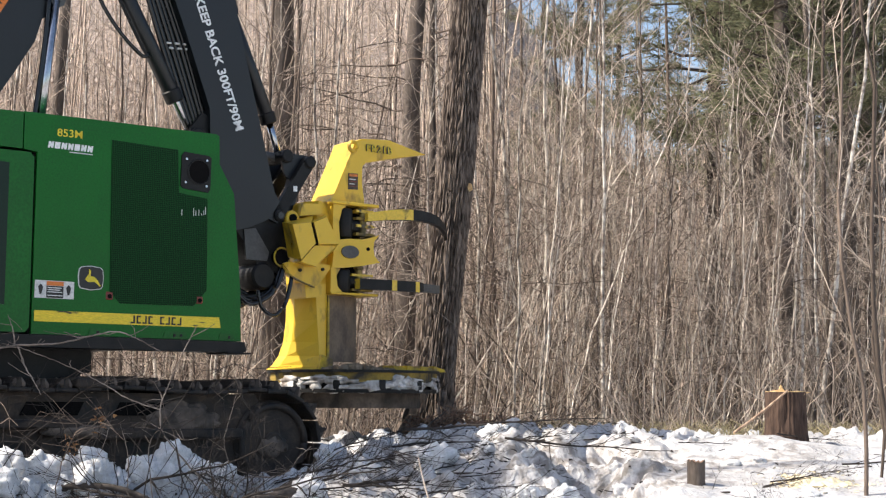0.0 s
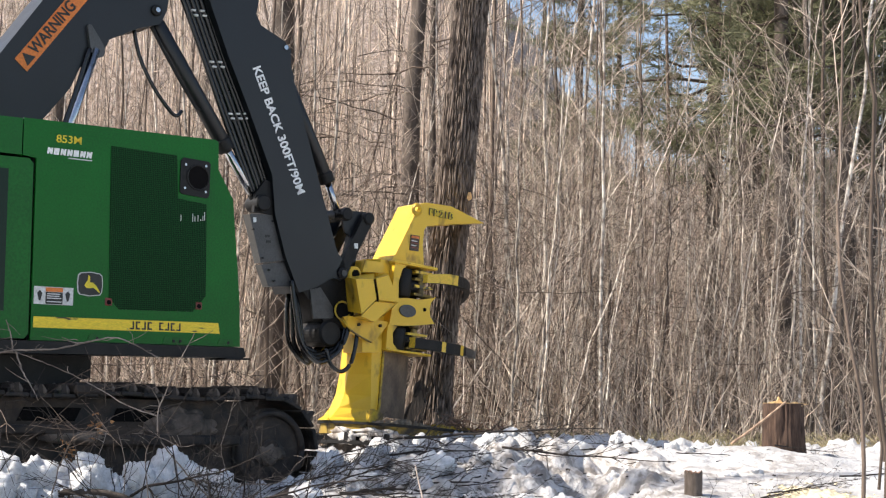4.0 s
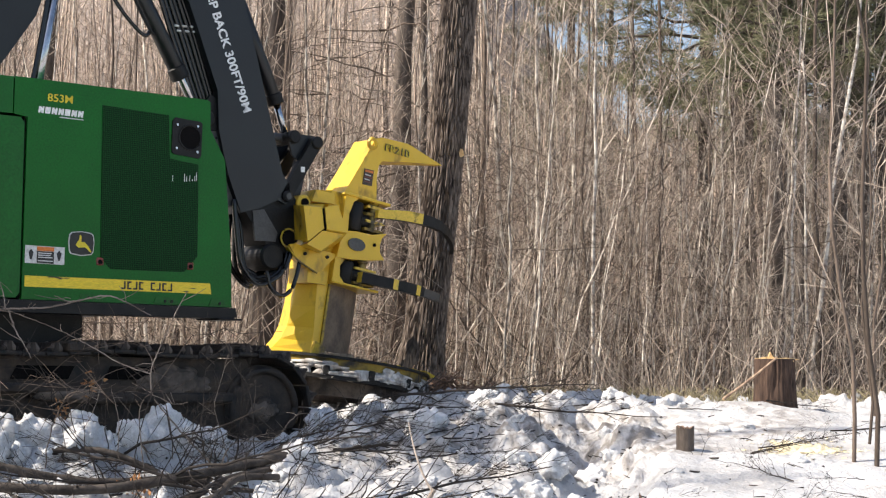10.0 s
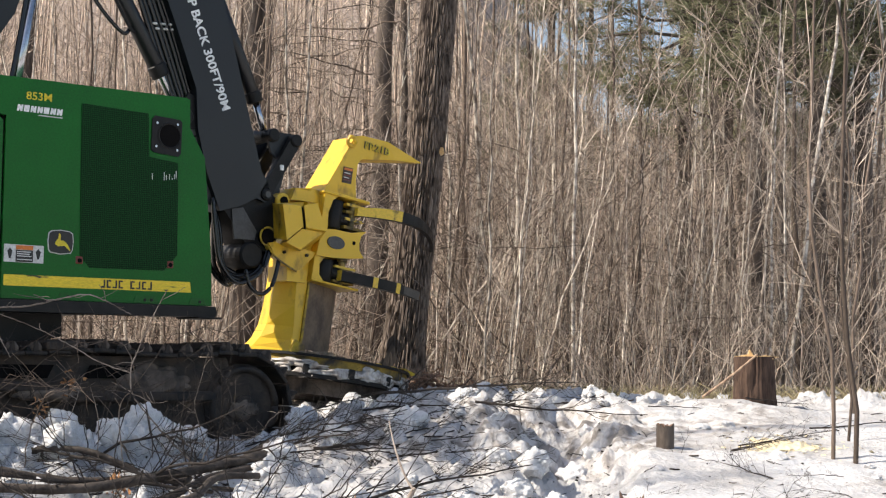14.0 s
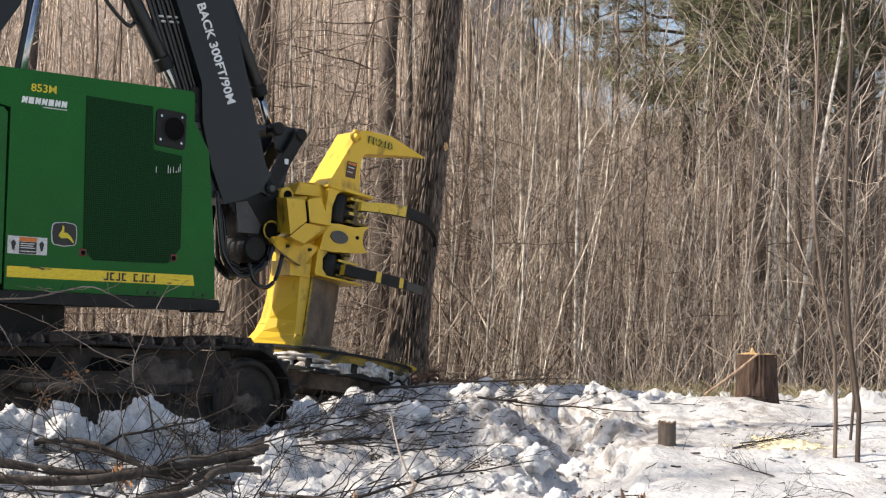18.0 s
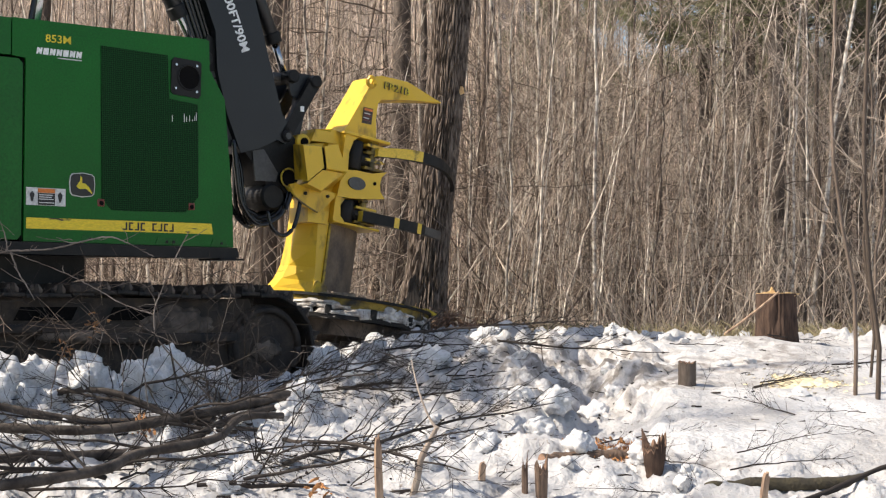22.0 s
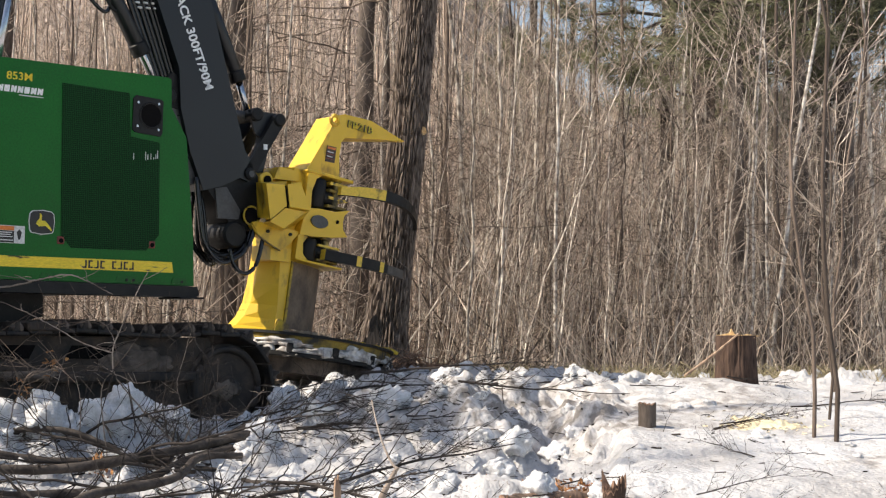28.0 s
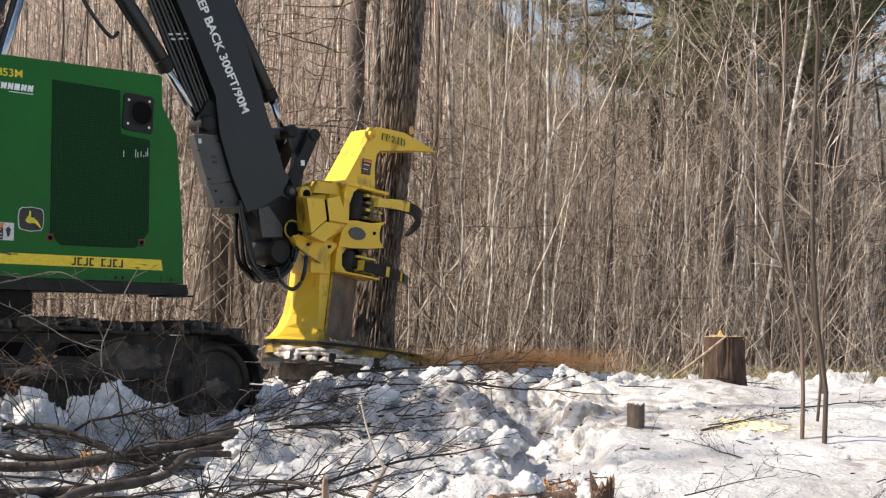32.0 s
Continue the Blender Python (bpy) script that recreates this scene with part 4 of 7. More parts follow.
    sub("wrist_hub", rod((1.05, 1.02, 0.56), (1.05, 1.42, 0.56), 0.125, sides=28, bev=0.02), BLACK)
    rng = random.Random(5)
    for k in range(8):
        o = rng.uniform(-0.07, 0.07)
        y = 0.98 + 0.055 * k
        pts = [(0.60 + 0.034 * k, y, 1.05), (0.60 + 0.034 * k + o, y - 0.02, 0.78), (0.65 + 0.028 * k + o, y - 0.03, 0.48), (0.84 + 0.015 * k, y - 0.03, 0.29 + 0.03 * (k % 5) + o * 0.4), (1.05, y - 0.02, 0.36 + 0.02 * (k % 3)), (1.18, y, 0.5), (1.26, y + 0.02, 0.7)]
        sub("hose", strip(smooth_path(pts, 30), 0.022, 8), RUBBER, smooth=True)
    pts = [(0.94, 0.95, 0.42), (0.98, 0.94, 0.27), (1.1, 0.94, 0.20), (1.22, 0.95, 0.28), (1.3, 0.97, 0.48), (1.34, 1.0, 0.66)]
    sub("hose", strip(smooth_path(pts, 26), 0.02, 8), RUBBER, "hanging hose loop", True)
    return stick


STICK = make_stick()

# cylinders that reach from one arm to the next, built along +x from their pins
boom_barrel_rod = part("boom_cylinder_rod", rod((0, 0, 0), (1.3, 0, 0), 0.036, sides=24), CHROME, machine, "chromed boom cylinder rod", True)
boom_hose = part("boom_hose", strip(smooth_path([(0.0, 0, 0), (0.5, 0, 0.01), (1.3, 0, 0.0)], 12), 0.022, 8), RUBBER, machine, "black hose", True)
_b = rod((0.0, 0, 0), (1.36, 0, 0), 0.072, sides=28, bev=0.012)
rod((-0.06, 0, 0), (0.06, 0, 0), 0.088, sides=20, bm=_b)
stick_barrel = part("stick_cylinder", _b, BOOM_PAINT, machine, "charcoal stick cylinder", True)
part("gland", rod((1.28, 0, 0), (1.40, 0, 0), 0.084, sides=28, bev=0.012), BLACK, stick_barrel)
part("feed_pipe", strip(smooth_path([(0.1, -0.05, -0.08), (0.3, -0.05, -0.10), (0.85, -0.05, -0.10), (0.95, -0.05, -0.07)], 16), 0.014, 8), BLACK, stick_barrel, smooth=True)
stick_rod = part("stick_cylinder_rod", rod((-0.8, 0, 0), (0, 0, 0), 0.04, sides=24), CHROME, machine, "chromed stick cylinder rod", True)


# ---- the saw head, level in its own metres from its hinge ----
def make_head():
    head_bm = bmesh.new()
    # mast with a slanting left side that spreads into the foot; rows are height, left edge, corner, right edge
    mast = [(-1.08, -0.15, 0.20, 0.315), (-1.04, -0.09, 0.20, 0.315), (-0.95, -0.02, 0.195, 0.31), (-0.82, 0.03, 0.19, 0.31), (-0.62, 0.055, 0.17, 0.31), (-0.35, 0.06, 0.15, 0.30), (0.1, 0.03, 0.12, 0.33), (0.5, 0.1, 0.17, 0.33)]
    rings = [[head_bm.verts.new(c) for c in ((l_, 1.24 if h < -0.3 else 1.16, h), (c_, 1.02 - (0.035 if h < -1.0 else 0), h), (r_, 1.02 - (0.035 if h < -1.0 else 0), h), (r_, 1.38, h), (l_, 1.38, h))] for h, l_, c_, r_ in mast]
    for lo, hi in zip(rings, rings[1:]):
        for i in range(5):
            head_bm.faces.new((lo[i], lo[(i + 1) % 5], hi[(i + 1) % 5], hi[i]))
    head_bm.faces.new(rings[0][::-1])
    head_bm.faces.new(rings[-1])
    bevel(head_bm, 0.008)
    head = part("felling_head", head_bm, YELLOW, machine, "worn yellow disc saw felling head")
    head.location = HEAD_PIVOT

    def sub(name, bm, mat, label="", smooth=False):
        return part(name, bm, mat, head, label, smooth)
    horn = prism([(0.30, 0.49), (0.585, 1.115), (0.66, 1.145), (1.0, 1.17), (1.55, 1.10), (1.15, 1.02), (0.70, 0.915), (0.665, 0.87), (0.66, 0.73), (0.70, 0.49)], 1.02, 1.38)
    for v in horn.verts:
        if v.co.x > 0.9:
            v.co.y = 1.2 + (v.co.y - 1.2) * (1 - 0.85 * (v.co.x - 0.9) / 0.66)
    sub("horn", bevel(horn, 0.008), YELLOW, "bright yellow felling horn")
    eye = bmesh.new()
    strip([(0.545 + 0.046 * math.cos(k * math.pi / 8), 1.01, 1.055 + 0.046 * math.sin(k * math.pi / 8)) for k in range(17)], 0.02, 8, eye)
    sub("lifting_eye", eye, YELLOW, "yellow lifting eye", True)
    sub("rating_plate", prism([(0.50, 0.64), (0.61, 0.645), (0.61, 0.80), (0.50, 0.795)], 1.012, 1.03), DECAL_DARK, "dark printed plate")
    sub("plate_header", prism([(0.508, 0.765), (0.602, 0.768), (0.602, 0.79), (0.508, 0.787)], 1.008, 1.02), ORANGE, "orange plate header")
    for k, (w, n) in enumerate(((0.735, 0.07), (0.715, 0.085), (0.69, 0.06), (0.67, 0.08))):
        sub("plate_line", box(0.512, 1.008, w, 0.512 + n, 1.02, w + 0.008), RED if k % 2 else DECAL_WHITE, "bar of small print")
    lettering("head_number", "FR21B", 0.092, BLACK_INK, head, Vector((0.70, 1.016, 1.032)), (1, 0, 0.0), (0, 0, 1), 0.31, "black outlined lettering", bold=0.0035)
    lettering("head_number", "FR21B", 0.092, YELLOW_INK, head, Vector((0.705, 1.013, 1.032)), (1, 0, 0.0), (0, 0, 1), 0.30, "yellow lettering", bold=-0.0015)
    sub("weld_rib", prism([(0.275, -1.05), (0.3, -1.05), (0.295, -0.4), (0.275, -0.38)], 1.0, 1.03, 0.005), YELLOW_DIRTY, "grimy yellow weld rib")
    sub("foot_plate", prism([(0.16, -1.08), (0.32, -1.08), (0.32, -0.98), (0.2, -0.94)], 0.97, 1.03, 0.006), YELLOW_DIRTY, "grimy yellow foot plate")
    sub("step_plate", prism([(0.0, -0.28), (0.24, -0.28), (0.24, -0.40), (0.02, -0.42)], 0.985, 1.3, 0.012), YELLOW, "yellow step plate")
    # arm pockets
    # solid near-black box, its colour standing for the shade inside the pockets
    sub("pocket_shade", box(0.32, 1.1, -0.37, 0.70, 1.5, 0.5), PIT, "near-black box painted as the arm pocket's shade")
    mid = [(0.26, -0.13), (0.29, 0.13), (0.44, 0.155), (0.62, 0.16), (0.80, 0.21), (0.745, 0.15), (0.735, 0.08), (0.75, 0.01), (0.81, -0.05), (0.62, -0.09), (0.42, -0.12)]
    sub("middle_band", prism(mid, 0.92, 1.5, 0.01), YELLOW, "yellow middle plate")
    sub("oval_plate", prism([(0.46 + 0.1 * math.cos(k * math.pi / 9), 0.03 + 0.06 * math.sin(k * math.pi / 9)) for k in range(18)], 0.905, 0.93, 0.005), GREY_BOX, "grey oval cover")
    sub("hole", rod((0.67, 0.912, 0.07), (0.67, 0.95, 0.07), 0.018, sides=12), PIT)
    for h, t in ((0.475, 0.03), (-0.375, 0.022)):
        sub("shelf_plate", box(0.26, 0.92, h, 0.80, 1.5, h + t, 0.006), YELLOW, "yellow shelf plate")
    for ring in ([(0.28, 0.1), (0.36, 0.14), (0.345, 0.3), (0.38, 0.43), (0.45, 0.485), (0.28, 0.49)], [(0.26, -0.37), (0.42, -0.37), (0.34, -0.30), (0.325, -0.2), (0.37, -0.13), (0.26, -0.12)]):
        sub("pocket_frame", prism(ring, 0.94, 1.1, 0.008), YELLOW, "yellow pocket frame")
    for h in (0.2, 0.28, 0.35, 0.42):
        sub("clevis", prism([(0.56, h), (0.76, h), (0.79, h + 0.012), (0.76, h + 0.026), (0.56, h + 0.026)], 0.96, 1.1, 0.005), ARM_YELLOW if h in (0.28, 0.42) else HOUSING)
    for h in (-0.33, -0.26, -0.19):
        sub("clevis", prism([(0.52, h), (0.76, h), (0.76, h + 0.022), (0.52, h + 0.022)], 0.96, 1.12, 0.005), HOUSING if h < -0.2 else ARM_YELLOW)
    for a, h0, h1 in ((0.66, 0.19, 0.46), (0.62, -0.36, -0.12)):
        sub("arm_pin", rod((a, 1.0, h0), (a, 1.0, h1), 0.036, sides=16, bev=0.006), BRASS, "greasy brass-coloured pin")
        sub("pin_cap", rod((a, 1.0, h1), (a, 1.0, h1 + 0.03), 0.05, sides=16, bev=0.006), YELLOW_DIRTY)
    sub("roller", rod((0.46, 1.03, 0.17), (0.46, 1.03, 0.45), 0.085, sides=20, bev=0.012), BLACK, "black arm roller", True)
    sub("roller", rod((0.44, 1.03, -0.35), (0.44, 1.03, -0.13), 0.085, sides=20, bev=0.012), BLACK, "black arm roller", True)
    sub("arm_cylinder", rod((0.36, 1.06, 0.28), (0.62, 1.04, 0.3), 0.07, sides=20), BLACK)
    sub("arm_cylinder", rod((0.36, 1.06, -0.24), (0.62, 1.04, -0.24), 0.075, sides=20), BLACK)
    sub("sprocket", rod((0.79, 1.2, 0.0), (0.79, 1.2, 0.16), 0.06, sides=16), BLACK)
    # trough behind the butts
    trough = bmesh.new()
    rim = [(0.30 + 0.56 * math.sin(t), 1.06 + 0.40 * (1 - math.cos(t))) for t in np.linspace(0, math.pi / 2, 10)]
    for (x0, y0), (x1, y1) in zip(rim, rim[1:]):
        q = [trough.verts.new(c) for c in ((x0, y0, -1.0), (x1, y1, -1.0), (x1, y1, -0.37), (x0, y0, -0.37))]
        q2 = [trough.verts.new((c.co.x - 0.015, c.co.y + 0.02, c.co.z)) for c in q]
        trough.faces.new(q)
        trough.faces.new(q2[::-1])
        for i in range(4):
            trough.faces.new((q[i], q[(i + 1) % 4], q2[(i + 1) % 4], q2[i]))
    bmesh.ops.remove_doubles(trough, verts=trough.verts, dist=0.0005)
    sub("trough", trough, RUSTY, "rusty brown curved butt plate")
    # motor guard on the side
    def frustum(near, far, y0, y1, bev):
        out = bmesh.new()
        n_, f_ = [out.verts.new((x, y0, z)) for x, z in near], [out.verts.new((x, y1, z)) for x, z in far]
        out.faces.new(n_)
        out.faces.new(f_[::-1])
        for i in range(len(near)):
            j = (i + 1) % len(near)
            out.faces.new((n_[i], f_[i], f_[j], n_[j]))
        return bevel(out, bev)
    sub("motor_guard", frustum([(-0.30, 0.22), (-0.10, 0.25), (-0.045, 0.065), (-0.20, -0.095)], [(-0.22, 0.27), (0.12, 0.36), (0.18, 0.0), (-0.15, -0.05)], 0.74, 1.04, 0.012), YELLOW, "boxy yellow motor guard")
    sub("guard_lid", frustum([(-0.083, 0.255), (0.06, 0.31), (0.20, 0.075), (-0.026, 0.06)], [(0.09, 0.3), (0.26, 0.38), (0.36, 0.05), (0.14, 0.0)], 0.72, 1.04, 0.01), YELLOW, "boxy yellow guard lid")
    sub("guard_seam", prism([(-0.1, 0.24), (-0.07, 0.25), (0.0, 0.05), (-0.04, 0.05)], 0.755, 0.9), PIT, "dark seam of the guard")
    sub("guard_floor", frustum([(-0.195, -0.112), (-0.04, 0.047), (0.195, 0.06), (-0.03, -0.145)], [(-0.12, -0.1), (0.1, 0.04), (0.36, 0.02), (0.15, -0.12)], 0.76, 1.04, 0.008), YELLOW, "yellow lower guard plate")
    sub("hinge_plate", prism([(-0.26, -0.12), (-0.2, -0.1), (0.29, -0.1), (0.13, -0.30), (0.06, -0.315), (-0.16, -0.23)], 0.95, 1.04, 0.012), YELLOW, "yellow hinge plate")
    sub("bearing", rod((-0.26, 0.97, -0.06), (-0.26, 1.3, -0.06), 0.07, sides=28, bev=0.01), PIT, "black bearing")
    ringb = bmesh.new()
    strip([(-0.26 + 0.085 * math.cos(k * math.pi / 10), 0.97, -0.06 + 0.085 * math.sin(k * math.pi / 10)) for k in range(3, 20)], 0.009, 8, ringb)
    strip(smooth_path([(-0.26, 0.96, -0.145), (-0.16, 0.945, -0.235), (-0.04, 0.94, -0.285), (0.08, 0.94, -0.32)], 14), 0.009, 8, ringb)
    sub("bearing_rim", ringb, YELLOW_DIRTY, "dirty yellow bearing rim", True)
    for a, h in ((-0.13, 0.31),):
        sub("hinge_lug", rod((a, 1.0, h), (a, 1.36, h), 0.075, sides=20, bev=0.012), YELLOW, "yellow hinge lug")
        sub("lug_block", prism([(-0.05, 0.34), (0.2, 0.37), (0.19, 0.47), (-0.02, 0.46)], 1.0, 1.3, 0.015), YELLOW, "yellow hinge block")
        sub("lug_hole", rod((a, 0.985, h), (a, 1.02, h), 0.04, sides=14), PIT)
    for a, h in ((-0.08, -0.17), (0.17, -0.15)):
        sub("bolt", rod((a, 0.93, h), (a, 1.0, h), 0.016, sides=8), BLACK)
    # saw housing
    cx, cy, R = 0.72, 1.2, 0.80

    def disc(r, h0, h1, sides=56, front=0.0, bev=0.01):
        out = bmesh.new()
        lo, hi = [], []
        for k in range(sides):
            a = 2 * math.pi * k / sides
            x, y = cx + r * math.cos(a), cy + r * math.sin(a)
            lo.append(out.verts.new((x, y, h0)))
            hi.append(out.verts.new((x, y, h1)))
        out.faces.new(lo[::-1])
        out.faces.new(hi)
        for k in range(sides):
            out.faces.new((lo[k], lo[(k + 1) % sides], hi[(k + 1) % sides], hi[k]))
        return bevel(out, bev)
    sub("housing", disc(R, -1.20, -1.09), HOUSING, "grimy yellow saw housing")
    sub("upper_rim", disc(R + 0.025, -1.105, -1.08), BLACK, "black housing rim")
    sub("lower_rim", disc(R + 0.02, -1.29, -1.255), BLACK, "black lower rim")
    sub("saw_disc", disc(R - 0.06, -1.27, -1.19), BLACK, "dark steel saw disc")
    sub("skid_plate", disc(R - 0.16, -1.43, -1.29, bev=0.03), MUD, "mud-caked skid plate under the disc")
    for k in range(7):
        a = math.pi + 0.25 + k * (math.pi * 1.05 - 0.2) / 6
        x, y = cx + R * math.cos(a), cy + R * math.sin(a)
        t = Matrix.Translation((x, y, -1.22)) @ Matrix.Rotation(a, 4, "Z")
        bb = box(-0.03, -0.035, -0.05, 0.025, 0.035, 0.05, 0.012)
        bmesh.ops.transform(bb, matrix=t, verts=bb.verts)
        sub("rim_block", bb, BLACK)
    for k in range(4):
        a0 = 0.86 + k * 0.16
        sub("deck_plate", prism([(a0, -1.085), (a0 + 0.15, -1.085), (a0 + 0.14, -1.05 - 0.01 * (k == 3)), (a0 + 0.01, -1.03)], 0.75, 1.0 + 0.04 * k, 0.006), YELLOW_DIRTY, "dirty yellow deck plate")
    crust = bmesh.new()
    rng = random.Random(9)
    for k in range(38):
        a = math.pi * (1.02 + 0.9 * rng.random())
        c = Vector((cx + (R + 0.0) * math.cos(a), cy + (R + 0.0) * math.sin(a), -1.2 + rng.uniform(-0.06, 0.05)))
        own = bmesh.ops.create_icosphere(crust, subdivisions=2, radius=1.0)["verts"]
        s = (rng.uniform(0.05, 0.17), rng.uniform(0.015, 0.03), rng.uniform(0.018, 0.05))
        for v in own:
            n_ = 1 + 0.9 * noise.noise(v.co * 1.7 + c * 9) + 0.4 * noise.noise(v.co * 5 + c * 9)
            p = Vector((v.co.x * s[0], v.co.y * s[1], v.co.z * s[2])) * n_
            p.rotate(Euler((0, 0, a + math.pi / 2)))
            v.co = c + p
    tagged(sub("snow_crust", crust, DIRTY_SNOW, "dirty packed snow on the saw housing", True), kind="stuff")
    chips = bmesh.new()
    for k in range(90):
        a, d = rng.uniform(0.2, 1.15), rng.gauss(0, 0.1)
        c = Vector((a, 0.86 + 0.45 * a * a * 0.3 + d, -1.075))
        big_one = 1.0 + 1.1 * math.exp(-((a - 0.5) / 0.22) ** 2)
        own = bmesh.ops.create_icosphere(chips, subdivisions=2, radius=1.0)["verts"]
        for v in own:
            v.co = c + Vector((v.co.x * 0.065, v.co.y * 0.06, v.co.z * 0.035 * big_one)) * (0.6 + 0.7 * noise.noise(v.co * 3 + c * 5))
    tagged(sub("wood_dust", chips, DECK_DUST, "brown sawdust heap on the deck", True), kind="stuff")
    return head


HEAD = make_head()


def arm_mesh(name, length, hook, tall, split, drop):
    """A clamp arm that swings on its pin: yellow at the root, worn dark steel at the tip."""
    bm = bmesh.new()
    n = 18
    rings = []
    for k in range(n + 1):
        q = k / n
        x = length * q
        y = -0.05 * math.sin(math.pi * q) + hook * max(0.0, q - 0.45) ** 2 / 0.3
        h = tall * (0.75 + 1.3 * q - 1.75 * q * q) if drop else tall * (1.0 if q < split else 0.8)
        z = (0.075 * math.sin(math.pi * q) - drop * q * q) if drop else 0.0
        t = 0.04 * (1 - 0.3 * q)
        rings.append([bm.verts.new((x, y - t, z - h)), bm.verts.new((x, y + t, z - h)), bm.verts.new((x, y + t, z + h)), bm.verts.new((x, y - t, z + h))])
    for k, (a, b) in enumerate(zip(rings, rings[1:])):
        for i in range(4):
            f = bm.faces.new((a[i], a[(i + 1) % 4], b[(i + 1) % 4], b[i]))
            if drop:
                f.material_index = 1 if k / n >= split or i in (0, 1) else 0
            else:
                f.material_index = 2 if k / n >= split else (0 if i == 3 and k in (6, 11) else 1)
    bm.faces.new(rings[0][::-1])
    f = bm.faces.new(rings[-1])
    f.material_index = 1
    bevel(bm, 0.006)
    me = mesh_of(name, bm, ARM_YELLOW)
    me.materials.append(BLACK)
    me.materials.append(GREY_BOX)
    return me


arm_upper = tagged(new("clamp_arm", arm_mesh("clamp_arm", 1.32, 0.42, 0.052, 0.36, 0.08)), "curved yellow clamp arm with a dark worn tip")
arm_lower = tagged(new("clamp_arm", arm_mesh("clamp_arm_lower", 1.05, 0.10, 0.05, 0.68, 0.0)), "straight yellow clamp arm with a grey steel tip")
for o in (arm_upper, arm_lower):
    o.parent = HEAD
ARM_UPPER_AT, ARM_LOWER_AT = (0.66, 0.95, 0.375), (0.56, 0.93, -0.265)


# ---- the oak that is being felled ----
def make_oak():
    base = Vector((-0.17, 15.77, 0.78))
    axis = Vector((0.118, 0.056, 1.0))
    m = Matrix.Translation(base)
    oak = thing("oak_tree", "tall standing oak with deeply furrowed grey-brown bark", "tree", m)
    sides, rows_, hgt = 340, 420, 7.0
    vs = []
    for j in range(rows_ + 1):
        z = hgt * j / rows_ - 0.3
        low = max(z, -0.05)
        r0 = 0.2015 + 0.11 * math.exp(-low * 3.2) - 0.004 * z
        c = axis * z + Vector((-0.0035 * z * z + 0.008 * math.sin(z * 0.9), 0.015 * math.sin(z * 1.3 + 1), 0))
        for i in range(sides):
            a = 2 * math.pi * i / sides
            x, y = math.cos(a), math.sin(a)
            flare = 1 + 0.22 * math.exp(-low * 4) * math.sin(a * 5 + 1)
            wob = noise.noise((x * 2, y * 2, z * 1.6)) * 0.05
            ridge = min(1.0, 5.5 * abs(noise.noise((x * 9.5 + wob * 10, y * 9.5, z * 2.4)))) * min(1.0, 0.45 + 4.0 * abs(noise.noise((x * 4.5, y * 4.5 + 9, z * 4.5 + 40 + wob * 25))))
            fine = noise.noise((x * 13, y * 13, z * 7.0))
            r = r0 * flare * (1 + 0.03 * noise.noise((x, y, z * 0.6))) + 0.045 * ridge + 0.008 * fine - 0.037
            vs.append((c.x + r * x, c.y + r * y, z))
    j, i = np.meshgrid(np.arange(rows_), np.arange(sides), indexing="ij")
    a = (j * sides + i).ravel()
    b = (j * sides + (i + 1) % sides).ravel()
    me = mesh_from("trunk", [(np.array(vs), np.stack([a, b, b + sides, a + sides], 1))], OAK_BARK)
    me.shade_flat()
    t = new("trunk", me)
    t.parent = oak
    # upper trunk and crown above the view
    rng = np.random.RandomState(4)
    up = axis * hgt + Vector((-0.17, 0, 0))
    path = [np.array(up + axis * s) + np.array([0.05 * math.sin(s), 0, 0]) for s in np.linspace(-0.1, 9, 10)]
    o = new("upper_trunk", mesh_from("upper_trunk", [tubes([path], [np.linspace(0.175, 0.06, 10)], 14)], OAK_BARK))
    o.parent = oak
    limbs, rad = [], []
    for k in range(26):
        s = rng.uniform(1.5, 8.8)
        a, ln = rng.uniform(0, 2 * np.pi), rng.uniform(1.2, 3.5)
        p0 = np.array(up + axis * s)
        q = np.linspace(0, 1, 6)[:, None]
        d = np.array([np.cos(a), np.sin(a), 0.5])
        limbs.append(p0 + q * d * ln + np.array([0, 0, 0.6]) * q * q + rng.normal(0, 0.06, (6, 3)))
        rad.append(np.linspace(0.05, 0.012, 6))
    o = new("limbs", mesh_from("limbs", [tubes(limbs, rad, 6)], OAK_BARK))
    o.parent = oak
    # pale wound in the bark, a snapped twig
    scar = bmesh.new()
    bmesh.ops.create_icosphere(scar, subdivisions=2, radius=1.0)
    for v in scar.verts:
        v.co = Vector(axis * 2.52) + Vector((0.145 + v.co.x * 0.03, -0.13 + v.co.y * 0.02, v.co.z * 0.045)) * (1 + 0.15 * noise.noise(v.co * 3))
    part("scar", scar, WOOD_CUT, oak, "pale fresh scar")
    slab = prism([(-0.26, -0.1), (0.02, -0.1), (0.03, 0.25), (-0.02, 0.5), (-0.05, 0.62), (-0.09, 0.56), (-0.12, 0.36), (-0.2, 0.3), (-0.235, 0.15)], -0.2, 0.04, 0.012)
    bmesh.ops.subdivide_edges(slab, edges=slab.edges, cuts=3, use_grid_fill=True)
    for v in slab.verts:
        v.co += Vector((noise.noise(v.co * 9), noise.noise(v.co * 9 + Vector((5, 0, 0))), noise.noise(v.co * 7))) * 0.025
    part("bark_slab", slab, TORN_BARK, oak, "dark torn slab of bark")
    return oak


OAK = make_oak()


